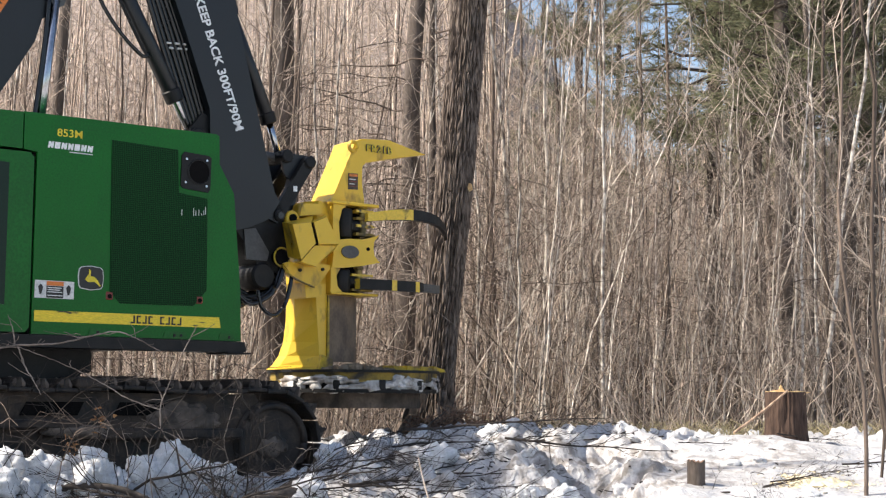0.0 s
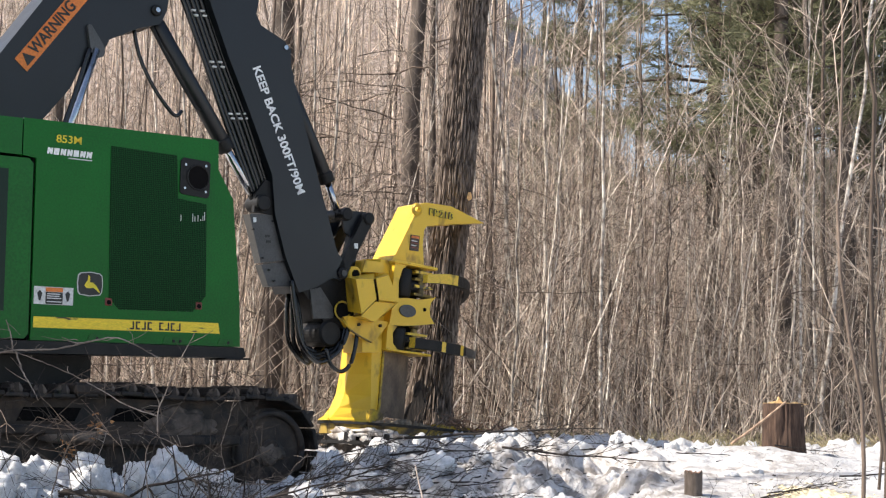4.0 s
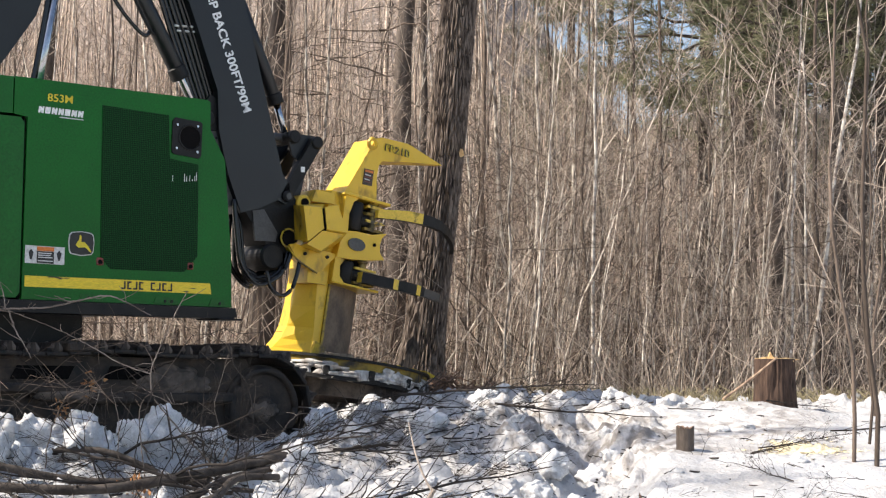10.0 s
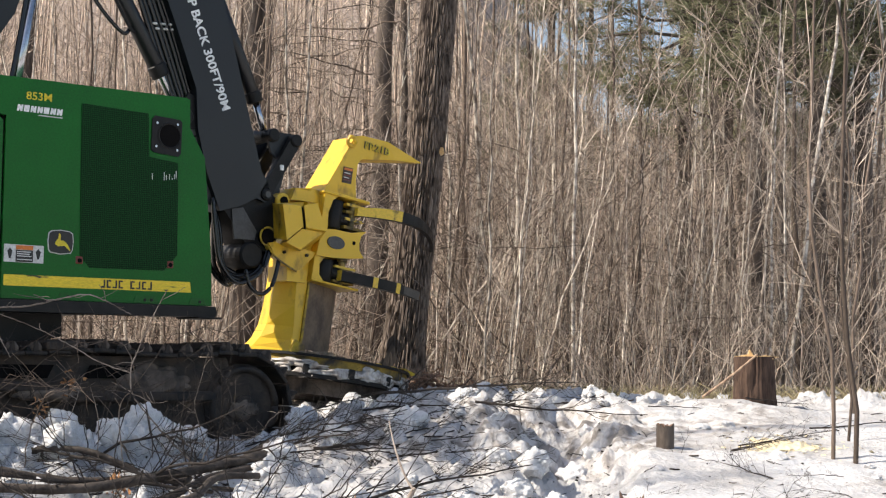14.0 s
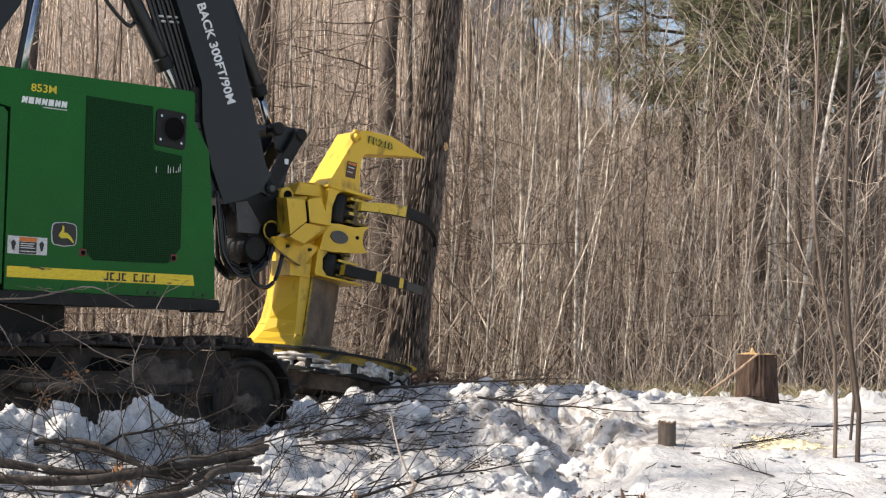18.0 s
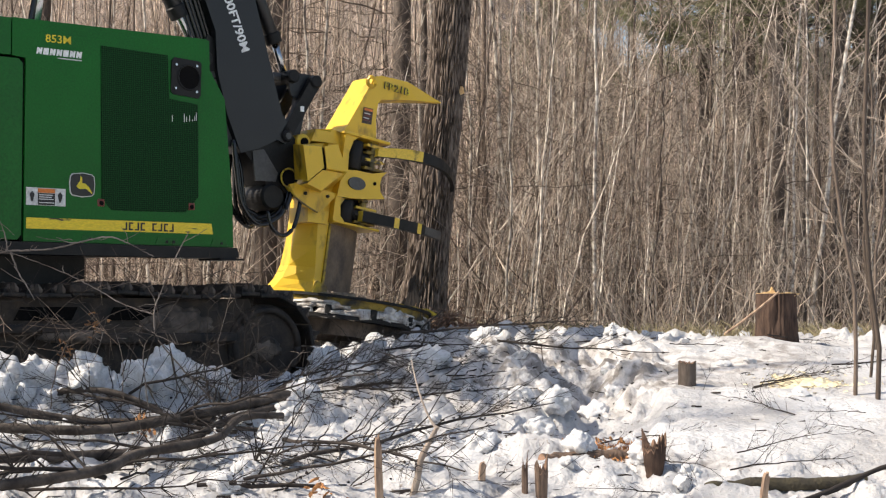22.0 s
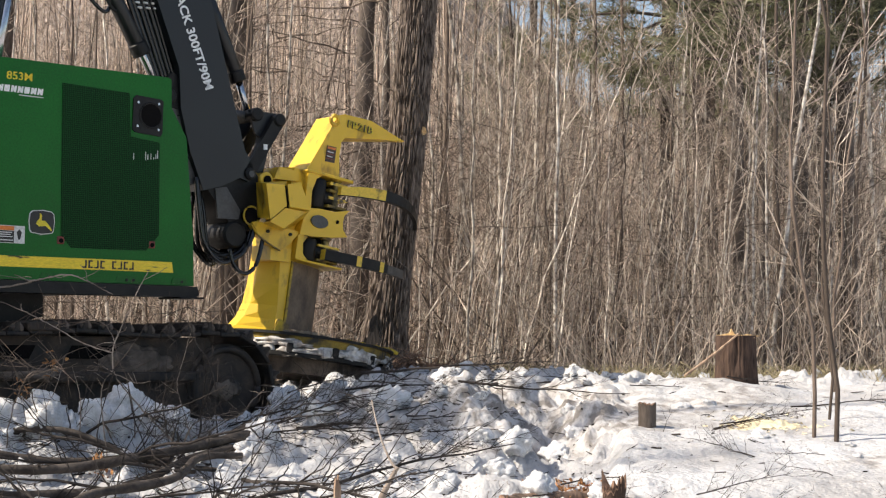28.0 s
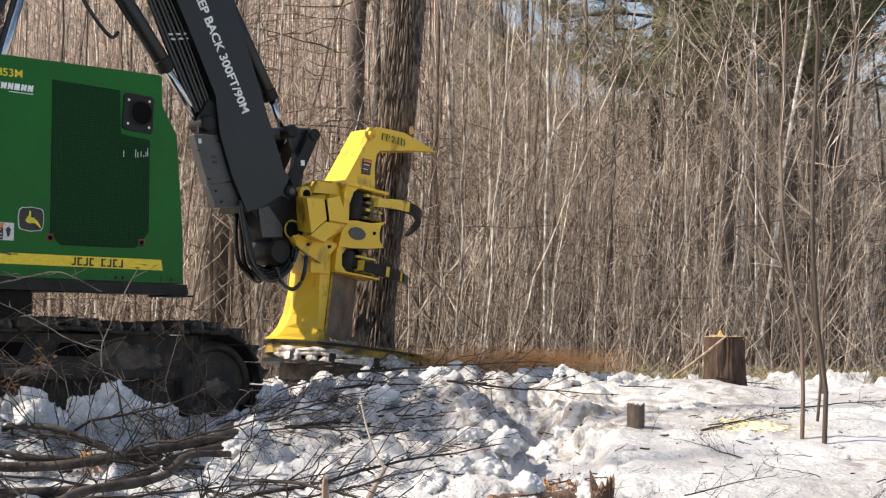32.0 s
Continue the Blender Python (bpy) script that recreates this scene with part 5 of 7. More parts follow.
# ---- bare young trees ----
def tree_chunks(rng, height, r0, branches, kinks=0.05, lean=0.03, low=0.25, sides=6, k=11, twigs=5, up=1.1):
    """A stem with limbs and twigs: two lists of tube chunks."""
    z = np.linspace(0, 1, k)
    bend = rng.normal(0, lean, 2)
    path = np.stack([bend[0] * height * z ** 1.5, bend[1] * height * z ** 1.5, z * height], 1)
    path[1:, :2] += np.cumsum(rng.normal(0, kinks, (k - 1, 2)), 0) * 0.5
    rad = r0 * (1 - 0.88 * z) + 0.003
    stem = tubes([path], [rad], sides)
    B, R, TW, TR = [], [], [], []
    for _ in range(branches):
        s = rng.uniform(low, 0.98)
        f = s * (k - 1)
        i = min(int(f), k - 2)
        p0 = path[i] + (path[i + 1] - path[i]) * (f - i)
        a = rng.uniform(0, 2 * np.pi)
        ln = height * rng.uniform(0.06, 0.2) * (1.25 - s * 0.6)
        q = np.linspace(0, 1, 6)[:, None]
        d = np.array([np.cos(a), np.sin(a), up * rng.uniform(0.5, 1.4)])
        line = p0 + q * d * ln + np.array([0, 0, 0.25 * ln]) * q * q
        line[1:] += np.cumsum(rng.normal(0, 0.045 * ln, (5, 3)), 0)
        B.append(line)
        rb = max(0.0028, rad[i] * rng.uniform(0.15, 0.33))
        R.append(np.linspace(rb, 0.003, 6))
        for _ in range(twigs):
            g = rng.randint(1, 6)
            a2 = a + rng.normal(0, 0.9)
            d2 = np.array([np.cos(a2), np.sin(a2), rng.uniform(0.1, 1.2)])
            l2 = ln * rng.uniform(0.2, 0.55)
            q4 = np.linspace(0, 1, 4)[:, None]
            t = line[g] + q4 * d2 * l2
            t[1:] += rng.normal(0, 0.04 * l2, (3, 3))
            TW.append(t)
            TR.append(np.linspace(0.0024, 0.0014, 4))
    out = [tubes(B, R, 4)]
    if TW:
        out.append(tubes(TW, TR, 3))
    return stem, out


def forest_tree(name, label, group, proto_args, mat, twig_mat, seed):
    rng = np.random.RandomState(seed)
    stem, br = tree_chunks(rng, **proto_args)
    ob = thing(name, label, "tree", group=group)
    o = new("trunk", mesh_from("trunk", [stem], mat))
    o.parent = ob
    o = tagged(new("crown", mesh_from("crown", br, twig_mat)), kind="stuff")
    o.parent = ob
    return ob


SAPLINGS = []
for s in range(12):
    dark = s % 3 != 1
    SAPLINGS.append(forest_tree("sapling", "thin bare brown sapling at the wood's edge" if dark else "thin bare tan sapling at the wood's edge", "bare saplings",
                                dict(height=4.6 + s * 0.27, r0=0.007 + 0.0012 * s, branches=16, kinks=0.07, lean=0.05, low=0.12, twigs=5, k=14), SAPLING_DARK if dark else SAPLING, TWIG, 20 + s))
BIRCHES = [forest_tree("birch", "slender white-barked birch in the woods", "white birches", dict(height=9, r0=0.03, branches=22, kinks=0.07, lean=0.02, low=0.35, twigs=5), BIRCH, TWIG, 60 + s) for s in range(3)]
POLES = [forest_tree("pole_tree", "grey-brown bare hardwood in the woods", "bare hardwoods", dict(height=13, r0=0.085 + 0.02 * s, branches=26, kinks=0.07, lean=0.02, low=0.5, twigs=6, k=14, sides=9), BARK_DARK, SAPLING_DARK, 80 + s) for s in range(4)]
STEMS = [forest_tree("slender_tree", "slender bare woodland tree, grey bark mottled and painted with dappled shade" if s % 2 else "slender bare dark-barked tree in the woods", "slender bare trees",
                     dict(height=6.6 + 0.45 * s, r0=0.014 + 0.0034 * s, branches=20, kinks=0.045, lean=0.012, low=0.12, twigs=4, k=18, sides=7, up=0.75),
                     MAPLE if s % 2 else SAPLING_DARK, TWIG if s % 3 else SAPLING_DARK, 120 + s) for s in range(9)]
used = set()


def plant(protos, k, x, y, rz, scale=1.0, rx=0.0, ry=0.0):
    src = protos[k % len(protos)]
    m = pose(x, y, land(x, y) - 0.05, rx, ry, 0) @ pose(0, 0, 0, 0, 0, rz)
    if src.name in used:
        ob = copy_thing(src, m)
    else:
        used.add(src.name)
        src.matrix_basis = m
        ob = src
    ob.scale = (scale, scale, scale)
    return ob


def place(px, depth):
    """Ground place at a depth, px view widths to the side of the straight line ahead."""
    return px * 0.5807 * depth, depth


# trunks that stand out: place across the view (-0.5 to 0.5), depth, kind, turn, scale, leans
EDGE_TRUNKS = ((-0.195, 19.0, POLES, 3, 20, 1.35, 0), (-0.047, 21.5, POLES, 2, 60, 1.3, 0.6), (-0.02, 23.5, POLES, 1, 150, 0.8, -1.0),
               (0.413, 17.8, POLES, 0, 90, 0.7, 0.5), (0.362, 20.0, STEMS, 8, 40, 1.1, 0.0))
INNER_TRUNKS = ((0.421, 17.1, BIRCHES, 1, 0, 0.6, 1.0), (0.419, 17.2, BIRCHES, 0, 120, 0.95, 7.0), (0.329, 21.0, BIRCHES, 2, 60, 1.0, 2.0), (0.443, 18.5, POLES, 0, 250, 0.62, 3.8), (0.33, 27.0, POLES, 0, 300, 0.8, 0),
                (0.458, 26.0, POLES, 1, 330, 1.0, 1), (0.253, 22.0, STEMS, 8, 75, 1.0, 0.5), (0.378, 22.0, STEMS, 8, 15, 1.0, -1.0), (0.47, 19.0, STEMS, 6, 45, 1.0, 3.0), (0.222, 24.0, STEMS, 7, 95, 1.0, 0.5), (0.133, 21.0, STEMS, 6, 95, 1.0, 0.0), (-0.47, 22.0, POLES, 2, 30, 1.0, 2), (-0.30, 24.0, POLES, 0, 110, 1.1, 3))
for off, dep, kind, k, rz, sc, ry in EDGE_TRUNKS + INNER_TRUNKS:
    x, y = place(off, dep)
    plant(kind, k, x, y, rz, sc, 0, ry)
rng_p = random.Random(77)
n_done = 0
while n_done < 240:
    y = 16.0 + 17.0 * rng_p.random() ** 1.7
    x = rng_p.uniform(-0.345, 0.36) * y
    u, v = machine_xy(x, y)
    if (u < 5.4 and -1 < v < 3.6) or math.hypot(x + 0.05, y - 15.8) < 0.6 or (u < 1.2 and v < 6):
        continue
    n_done += 1
    if rng_p.random() < 0.07:
        plant(BIRCHES, rng_p.randrange(3), x, y, rng_p.uniform(0, 360), rng_p.uniform(0.5, 0.8), rng_p.gauss(0, 3), rng_p.gauss(2, 4))
    else:
        k = rng_p.randrange(12)
        if x > 0.2 * y and rng_p.random() < 0.6:
            k -= (k + 2) % 3 == 0
        most = ((0.125 if x > 0.15 * y else 0.15) * y + 1.0) / (4.6 + 0.27 * k) if x > 0.06 * y else 1.3
        plant(SAPLINGS, k, x, y, rng_p.uniform(0, 360), min(rng_p.uniform(0.6, 1.15), most * rng_p.uniform(0.75, 1.1)), rng_p.gauss(0, 3), rng_p.gauss(2, 4))
# straight slender trees, thick as a wrist, all through the young wood
n_done = 0
while n_done < 165:
    y = 17.2 + 19.0 * rng_p.random() ** 1.25
    x = rng_p.uniform(-0.33, 0.36) * y
    u, v = machine_xy(x, y)
    if (u < 5.4 and -1 < v < 3.6) or math.hypot(x + 0.05, y - 15.8) < 1.6 or (u < 1.2 and v < 6):
        continue
    n_done += 1
    plant(STEMS, rng_p.randrange(9), x, y, rng_p.uniform(0, 360), rng_p.uniform(0.7, 1.05), rng_p.gauss(0, 1.5), rng_p.gauss(0.8, 2.0))
# pale stems that fan out beside the oak
for k in range(64):
    y = rng_p.uniform(16.2, 20.5)
    x = rng_p.uniform(0.012, 0.24) * y
    plant(SAPLINGS, (1, 4, 7, 10, 1, 4, 7, 3)[k % 8], x, y, rng_p.uniform(0, 360), rng_p.uniform(0.5, 0.9), rng_p.gauss(0, 3), rng_p.gauss(8, 6))
# stems bent over by snow, crossing the others
for k in range(16):
    y = rng_p.uniform(16.6, 20.0)
    x = rng_p.uniform(-0.02, 0.26) * y
    plant(SAPLINGS, 3 + k % 6, x, y, rng_p.uniform(0, 360), rng_p.uniform(0.6, 0.9), rng_p.gauss(0, 6), (1 if k % 4 else -1) * rng_p.uniform(20, 46))
# bare trees beside the clearing, added unseen to streak the snow with shade
for x, y, k, sc in ((-7.0, 6.4, 1, 0.9), (-8.6, 7.7, 2, 1.0), (-6.1, 5.6, 0, 0.8), (-10.2, 9.3, 3, 1.0), (-7.9, 8.6, 0, 0.9)):
    plant(POLES, k, x, y, x * 70, sc)
# two stems that stand on their own at the clearing's edge, and one beside them
for x, y, k, sc in ((2.88, 10.5, 5, 0.95), (2.99, 10.35, 8, 0.95), (3.3, 11.6, 3, 0.9), (3.72, 12.9, 6, 0.9)):
    plant(SAPLINGS, k, x, y, x * 400, sc)


def far_woods():
    """The wood behind, too dense to count: stems, limbs and twigs back to the hill."""
    rng = np.random.RandomState(11)
    stems, srad, limbs, lrad, twig, trad = [], [], [], [], [], []
    for _ in range(3200):
        y = 25 + 115 * rng.rand() ** 1.5
        x = rng.uniform(-0.42, 0.42) * y
        z0 = land(x, y)
        h = rng.uniform(4.5, 9) * (1 if rng.rand() < 0.55 else 1.7)
        if x > 0.05 * y:
            h = min(h, max(1.5, ((0.185 if x > 0.15 * y else 0.195) * y + 1.2 - z0) * rng.uniform(0.55, 1.05)))
        q = np.linspace(0, 1, 6)
        bend = rng.normal(0, 0.05, 2)
        p = np.stack([x + bend[0] * h * q ** 1.5, y + bend[1] * h * q ** 1.5, z0 - 0.1 + h * q], 1)
        p[1:, :2] += np.cumsum(rng.normal(0, 0.12, (5, 2)), 0)
        r = rng.uniform(0.010, 0.024) * (1 if rng.rand() < 0.92 else 2.4)
        stems.append(p)
        srad.append(r * (1 - 0.75 * q) + 0.004)
        for _ in range(7 if y < 70 else 5):
            s = rng.uniform(0.1, 0.98) * 5
            i = min(int(s), 4)
            p0 = p[i] + (p[i + 1] - p[i]) * (s - i)
            a, ln = rng.uniform(0, 2 * np.pi), rng.uniform(0.5, 2.0)
            d = np.array([np.cos(a), np.sin(a), rng.uniform(0.2, 1.4)])
            g = np.linspace(0, 1, 4)[:, None]
            line = p0 + g * d * ln
            line[1:] += rng.normal(0, 0.08, (3, 3))
            limbs.append(line)
            lrad.append(np.linspace(0.007, 0.004, 4))
            for _ in range(2):
                a2 = a + rng.normal(0, 1.2)
                d2 = np.array([np.cos(a2), np.sin(a2), rng.uniform(-0.5, 1.1)]) * rng.uniform(0.3, 1.1)
                g3 = np.linspace(0, 1, 3)[:, None]
                twig.append(line[rng.randint(1, 4)] + g3 * d2 + rng.normal(0, 0.03, (3, 3)) * g3)
                trad.append([0.004, 0.0035, 0.002])
    me = mesh_from("far_woods", [tubes(stems, srad, 4), tubes(limbs, lrad, 3), tubes(twig, trad, 3)], TWIG_FAR)
    thing("far_woods", "dense bare hardwood thicket running back to the hill", "woods", kind="stuff", data=me)


far_woods()


def brush():
    """Knee- to chest-high bare brush and dry stalks under the saplings."""
    rng = np.random.RandomState(21)
    P, R = [], []
    for _ in range(4800):
        y = 15.6 + 16 * rng.rand() ** 1.5
        x = rng.uniform(-0.36, 0.36) * y
        u, v = machine_xy(x, y)
        if (u < 4.6 and -0.6 < v < 3.4) or (u < 1 and v < 5):
            continue
        h = rng.uniform(0.2, 1.7)
        z0 = land(x, y) - 0.03
        q = np.linspace(0, 1, 5)[:, None]
        d = np.array([rng.normal(0, 0.5), rng.normal(0, 0.5), 1.0]) * h
        line = np.array([x, y, z0]) + q * d + np.array([rng.normal(0, 0.1), 0, -0.1]) * q * q * h
        line[1:] += rng.normal(0, 0.02, (4, 3))
        P.append(line)
        R.append(np.linspace(rng.uniform(0.003, 0.009), 0.002, 5))
    thing("brush", "thin bare brush stems under the saplings", "brush", kind="stuff", data=mesh_from("brush", [tubes(P, R, 3)], TWIG))
    P, R = [], []
    for _ in range(2600):   # tangled shoots, hanging and crossing, among the saplings
        y = 18.5 + 12 * rng.rand()
        x = rng.uniform(-0.35, 0.36) * y
        u, v = machine_xy(x, y)
        if u < 4.0 and v < 5:
            continue
        z0 = land(x, y) + rng.uniform(0.2, 0.14 * y) * rng.uniform(0.3, 1.0)
        q = np.linspace(0, 1, 6)[:, None]
        d = np.array([rng.normal(0, 0.7), rng.normal(0, 0.6), rng.uniform(-0.4, 0.7)]) * rng.uniform(0.3, 1.2)
        line = np.array([x, y, z0]) + q * d + np.array([rng.normal(0, 0.2), rng.normal(0, 0.2), rng.normal(0, 0.2)]) * q * q
        line[1:] += rng.normal(0, 0.025, (5, 3))
        P.append(line)
        R.append(np.linspace(rng.uniform(0.0025, 0.006), 0.0018, 6))
    for name, mat, count, label in (("pale_shoots", SAPLING, 300, "dense thin pale shoots of the young wood"), ("dark_shoots", SAPLING_DARK, 420, "dense thin dark shoots of the young wood")):
        S, SR, T, TR = [], [], [], []
        while len(S) < count:
            y = 16.6 + 9 * rng.rand()
            x = rng.uniform(-0.34, 0.36) * y
            u, v = machine_xy(x, y)
            if (u < 4.0 and v < 5) or math.hypot(x + 0.05, y - 15.8) < 0.7:
                continue
            h = rng.uniform(1.2, 0.14 * y + 1.2)
            q = np.linspace(0, 1, 9)[:, None]
            lean = np.array([rng.normal(0.17 if x < 0.08 * y else 0.03, 0.12), rng.normal(0, 0.1), 1.0]) * h
            line = np.array([x, y, land(x, y) - 0.04]) + q * lean
            line[1:, :2] += np.cumsum(rng.normal(0, 0.022, (8, 2)), 0)
            S.append(line)
            SR.append(np.linspace(rng.uniform(0.004, 0.0085), 0.0022, 9))
            for _ in range(7):
                i = rng.randint(1, 9)
                d = np.array([rng.normal(0, 0.6), rng.normal(0, 0.5), rng.uniform(-0.15, 0.6)]) * rng.uniform(0.15, 0.7)
                T.append(line[i] + q[::2] * d + np.cumsum(rng.normal(0, 0.014, (5, 3)), 0) * q[::2])
                TR.append(np.linspace(0.0034, 0.0016, 5))
        thing(name, label, "brush", kind="stuff", data=mesh_from(name, [tubes(S, SR, 4), tubes(T, TR, 3)], mat))
    thing("twig_tangle", "tangle of fine crossing bare twigs in the young wood", "brush", kind="stuff", data=mesh_from("twig_tangle", [tubes(P, R, 3)], TWIG))
    P, R = [], []
    for _ in range(1300):   # long dark limbs that sweep across the stems
        y = 16.4 + 8 * rng.rand()
        x = rng.uniform(-0.3, 0.36) * y
        u, v = machine_xy(x, y)
        if (u < 4.0 and v < 4.2) or math.hypot(x + 0.05, y - 15.8) < 0.9:
            continue
        z0 = land(x, y) + rng.uniform(0.1, 0.17 * y)
        q = np.linspace(0, 1, 8)[:, None]
        d = np.array([rng.choice([-1, 1]) * rng.uniform(0.3, 1.0), rng.normal(0, 0.4), rng.uniform(-0.1, 0.9)]) * rng.uniform(0.5, 2.0)
        line = np.array([x, y, z0]) + q * d + np.array([0, 0, rng.uniform(-0.3, 0.3)]) * q * q
        line[1:] += np.cumsum(rng.normal(0, 0.02, (7, 3)), 0)
        P.append(line)
        R.append(np.linspace(rng.uniform(0.003, 0.008), 0.0018, 8))
    for k in range(46):   # long bare limbs high behind the machine, nearly level
        y = rng.uniform(18.5, 22.0)
        x = rng.uniform(-0.13, 0.0) * y
        q = np.linspace(0, 1, 8)[:, None]
        d = np.array([rng.choice([-1, 1]), rng.normal(0, 0.3), rng.uniform(-0.1, 0.45)]) * rng.uniform(0.8, 2.0)
        line = np.array([x, y, land(x, y) + rng.uniform(2.2, 5.2)]) + q * d + np.array([0, 0, rng.uniform(-0.25, 0.2)]) * q * q
        line[1:] += np.cumsum(rng.normal(0, 0.03, (7, 3)), 0)
        P.append(line)
        R.append(np.linspace(rng.uniform(0.007, 0.014), 0.003, 8))
        for _ in range(7):
            i = rng.randint(2, 8)
            d2 = np.array([rng.normal(0, 0.7), rng.normal(0, 0.4), rng.normal(0.1, 0.6)]) * rng.uniform(0.2, 0.7)
            P.append(line[i] + q * d2 + np.cumsum(rng.normal(0, 0.012, (8, 3)), 0) * q)
            R.append(np.linspace(0.0045, 0.0018, 8))
    thing("limb_tangle", "thin dark bare limbs crossing the young wood", "brush", kind="stuff", data=mesh_from("limb_tangle", [tubes(P, R, 4)], SAPLING_DARK))
    P, R = [], []
    for _ in range(4200):
        y = 14.9 + 3.5 * rng.rand()
        x = rng.uniform(0.3, 0.36 * y)
        h = rng.uniform(0.06, 0.32)
        q = np.linspace(0, 1, 4)[:, None]
        d = np.array([rng.normal(0, 0.5), rng.normal(0, 0.5), 1.0]) * h
        P.append(np.array([x, y, land(x, y)]) + q * d + np.array([0, 0, -0.3 * h]) * q * q)
        R.append(np.linspace(0.005, 0.002, 4))
    thing("dry_grass", "dry yellow-green grass at the wood's edge", "grass", kind="stuff", data=mesh_from("dry_grass", [tubes(P, R, 3)], GRASS))


brush()


def make_pines():
    """White pines in the wood: straight trunks, tiers of boughs with needle tufts."""
    protos = []
    for k in range(3):
        rng = np.random.RandomState(200 + k)
        hgt, low = 15.5, 0.235 + 0.025 * k
        ob = thing("pine", "tall dark green white pine standing in the bare woods", "tree", group="white pines")
        q = np.linspace(0, 1, 9)
        path = np.stack([0.15 * np.sin(q * 3 + k), 0.1 * np.cos(q * 2), q * hgt], 1)
        o = new("trunk", mesh_from("trunk", [tubes([path], [0.10 * (1 - 0.85 * q) + 0.02], 9)], BARK_DARK))
        o.parent = ob
        B, BR, N, NR = [], [], [], []
        for _ in range(66):
            s = rng.uniform(low, 0.72)
            a = rng.uniform(0, 2 * np.pi)
            ln = rng.uniform(0.5, 1.6)
            g = np.linspace(0, 1, 5)[:, None]
            d = np.array([np.cos(a), np.sin(a), rng.uniform(-0.12, 0.22)])
            line = np.array([0, 0, s * hgt]) + g * d * ln + np.array([0, 0, 0.12 * ln]) * g * g
            line[1:] += rng.normal(0, 0.05, (4, 3))
            B.append(line)
            BR.append(np.linspace(0.025, 0.006, 5))
            for _ in range(int(6 + ln * 11)):
                t = rng.uniform(0.25, 1.0) * 4
                i = min(int(t), 3)
                c = line[i] + (line[i + 1] - line[i]) * (t - i) + rng.normal(0, 0.15, 3) * np.array([1, 1, 0.45])
                for _ in range(17):
                    v = rng.normal(0, 1, 3) * np.array([1, 1, 0.6]) + d * 0.7
                    v *= rng.uniform(0.10, 0.24) / np.linalg.norm(v)
                    N.append([c + v * 0.1, c + v])
                    NR.append([0.0058, 0.0025])
        o = tagged(new("bough_frame", mesh_from("bough_frame", [tubes(B, BR, 4)], BARK_DARK)), kind="stuff")
        o.parent = ob
        o = tagged(new("crown", mesh_from("crown", [tubes(N, NR, 3)], PINE)), kind="stuff")
        o.parent = ob
        protos.append(ob)
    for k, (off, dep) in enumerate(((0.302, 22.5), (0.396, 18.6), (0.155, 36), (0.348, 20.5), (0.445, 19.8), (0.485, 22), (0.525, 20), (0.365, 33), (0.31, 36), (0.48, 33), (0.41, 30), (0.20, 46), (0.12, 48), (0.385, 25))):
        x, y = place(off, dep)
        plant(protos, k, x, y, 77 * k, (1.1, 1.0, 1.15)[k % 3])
    plant(protos, 1, -7.6, 10.3, 40, 0.9)   # beside the machine, added out of view to shade the heaped snow


make_pines()


# ---- stumps, stakes and logs ----
def stump(name, label, x, y, r, h, sides=28, mat=OAK_BARK, top_mat=WOOD_CUT, splinter=0.0, sink=0.1, widen=0.0):
    z0 = ground_z(x, y)
    ob = thing(name, label, "stump", Matrix.Translation((x, y, z0)), "cut stumps")
    vs, rows_ = [], 14
    for j in range(rows_ + 1):
        z = -sink + (h + sink) * j / rows_
        for i in range(sides):
            a = 2 * math.pi * i / sides
            rr = r * (1 + 0.25 * math.exp(-(z + sink) * 5)) + r * 0.08 * min(1, 4.5 * abs(noise.noise((math.cos(a) * 7.5 + x * 3, math.sin(a) * 7.5, z * 2.2)))) - r * 0.06 + r * 0.10 * noise.noise((math.cos(a) * 4 + x * 7, math.sin(a) * 4, z * 3))
            rr *= 1 + widen * max(0, z) / h
            ragged = splinter * (abs(noise.noise((math.cos(a) * 2.2, math.sin(a) * 2.2, x * 5))) * 1.3 + 0.5 * abs(noise.noise((math.cos(a) * 6, math.sin(a) * 6, x * 3))))
            zz = z + ragged * (max(0, j - rows_ + 4) / 4) ** 1.5
            vs.append((rr * math.cos(a), rr * math.sin(a), zz))
    j, i = np.meshgrid(np.arange(rows_), np.arange(sides), indexing="ij")
    a = (j * sides + i).ravel()
    b = (j * sides + (i + 1) % sides).ravel()
    o = new("bark", mesh_from("bark", [(np.array(vs), np.stack([a, b, b + sides, a + sides], 1))], mat))
    o.parent = ob
    bm = bmesh.new()
    ring = [bm.verts.new((v[0] * 0.97, v[1] * 0.97, v[2] + 0.004)) for v in vs[-sides:]]
    ring2 = [bm.verts.new((v[0] * 0.99, v[1] * 0.99, v[2] - 0.025)) for v in vs[-sides:]]
    c = bm.verts.new((0, 0, h + 0.005))
    for i in range(sides):
        bm.faces.new((ring[i], ring[(i + 1) % sides], c))
        bm.faces.new((ring2[i], ring2[(i + 1) % sides], ring[(i + 1) % sides], ring[i]))
    part("cut_face", bm, top_mat, ob, "pale cut face")
    return ob


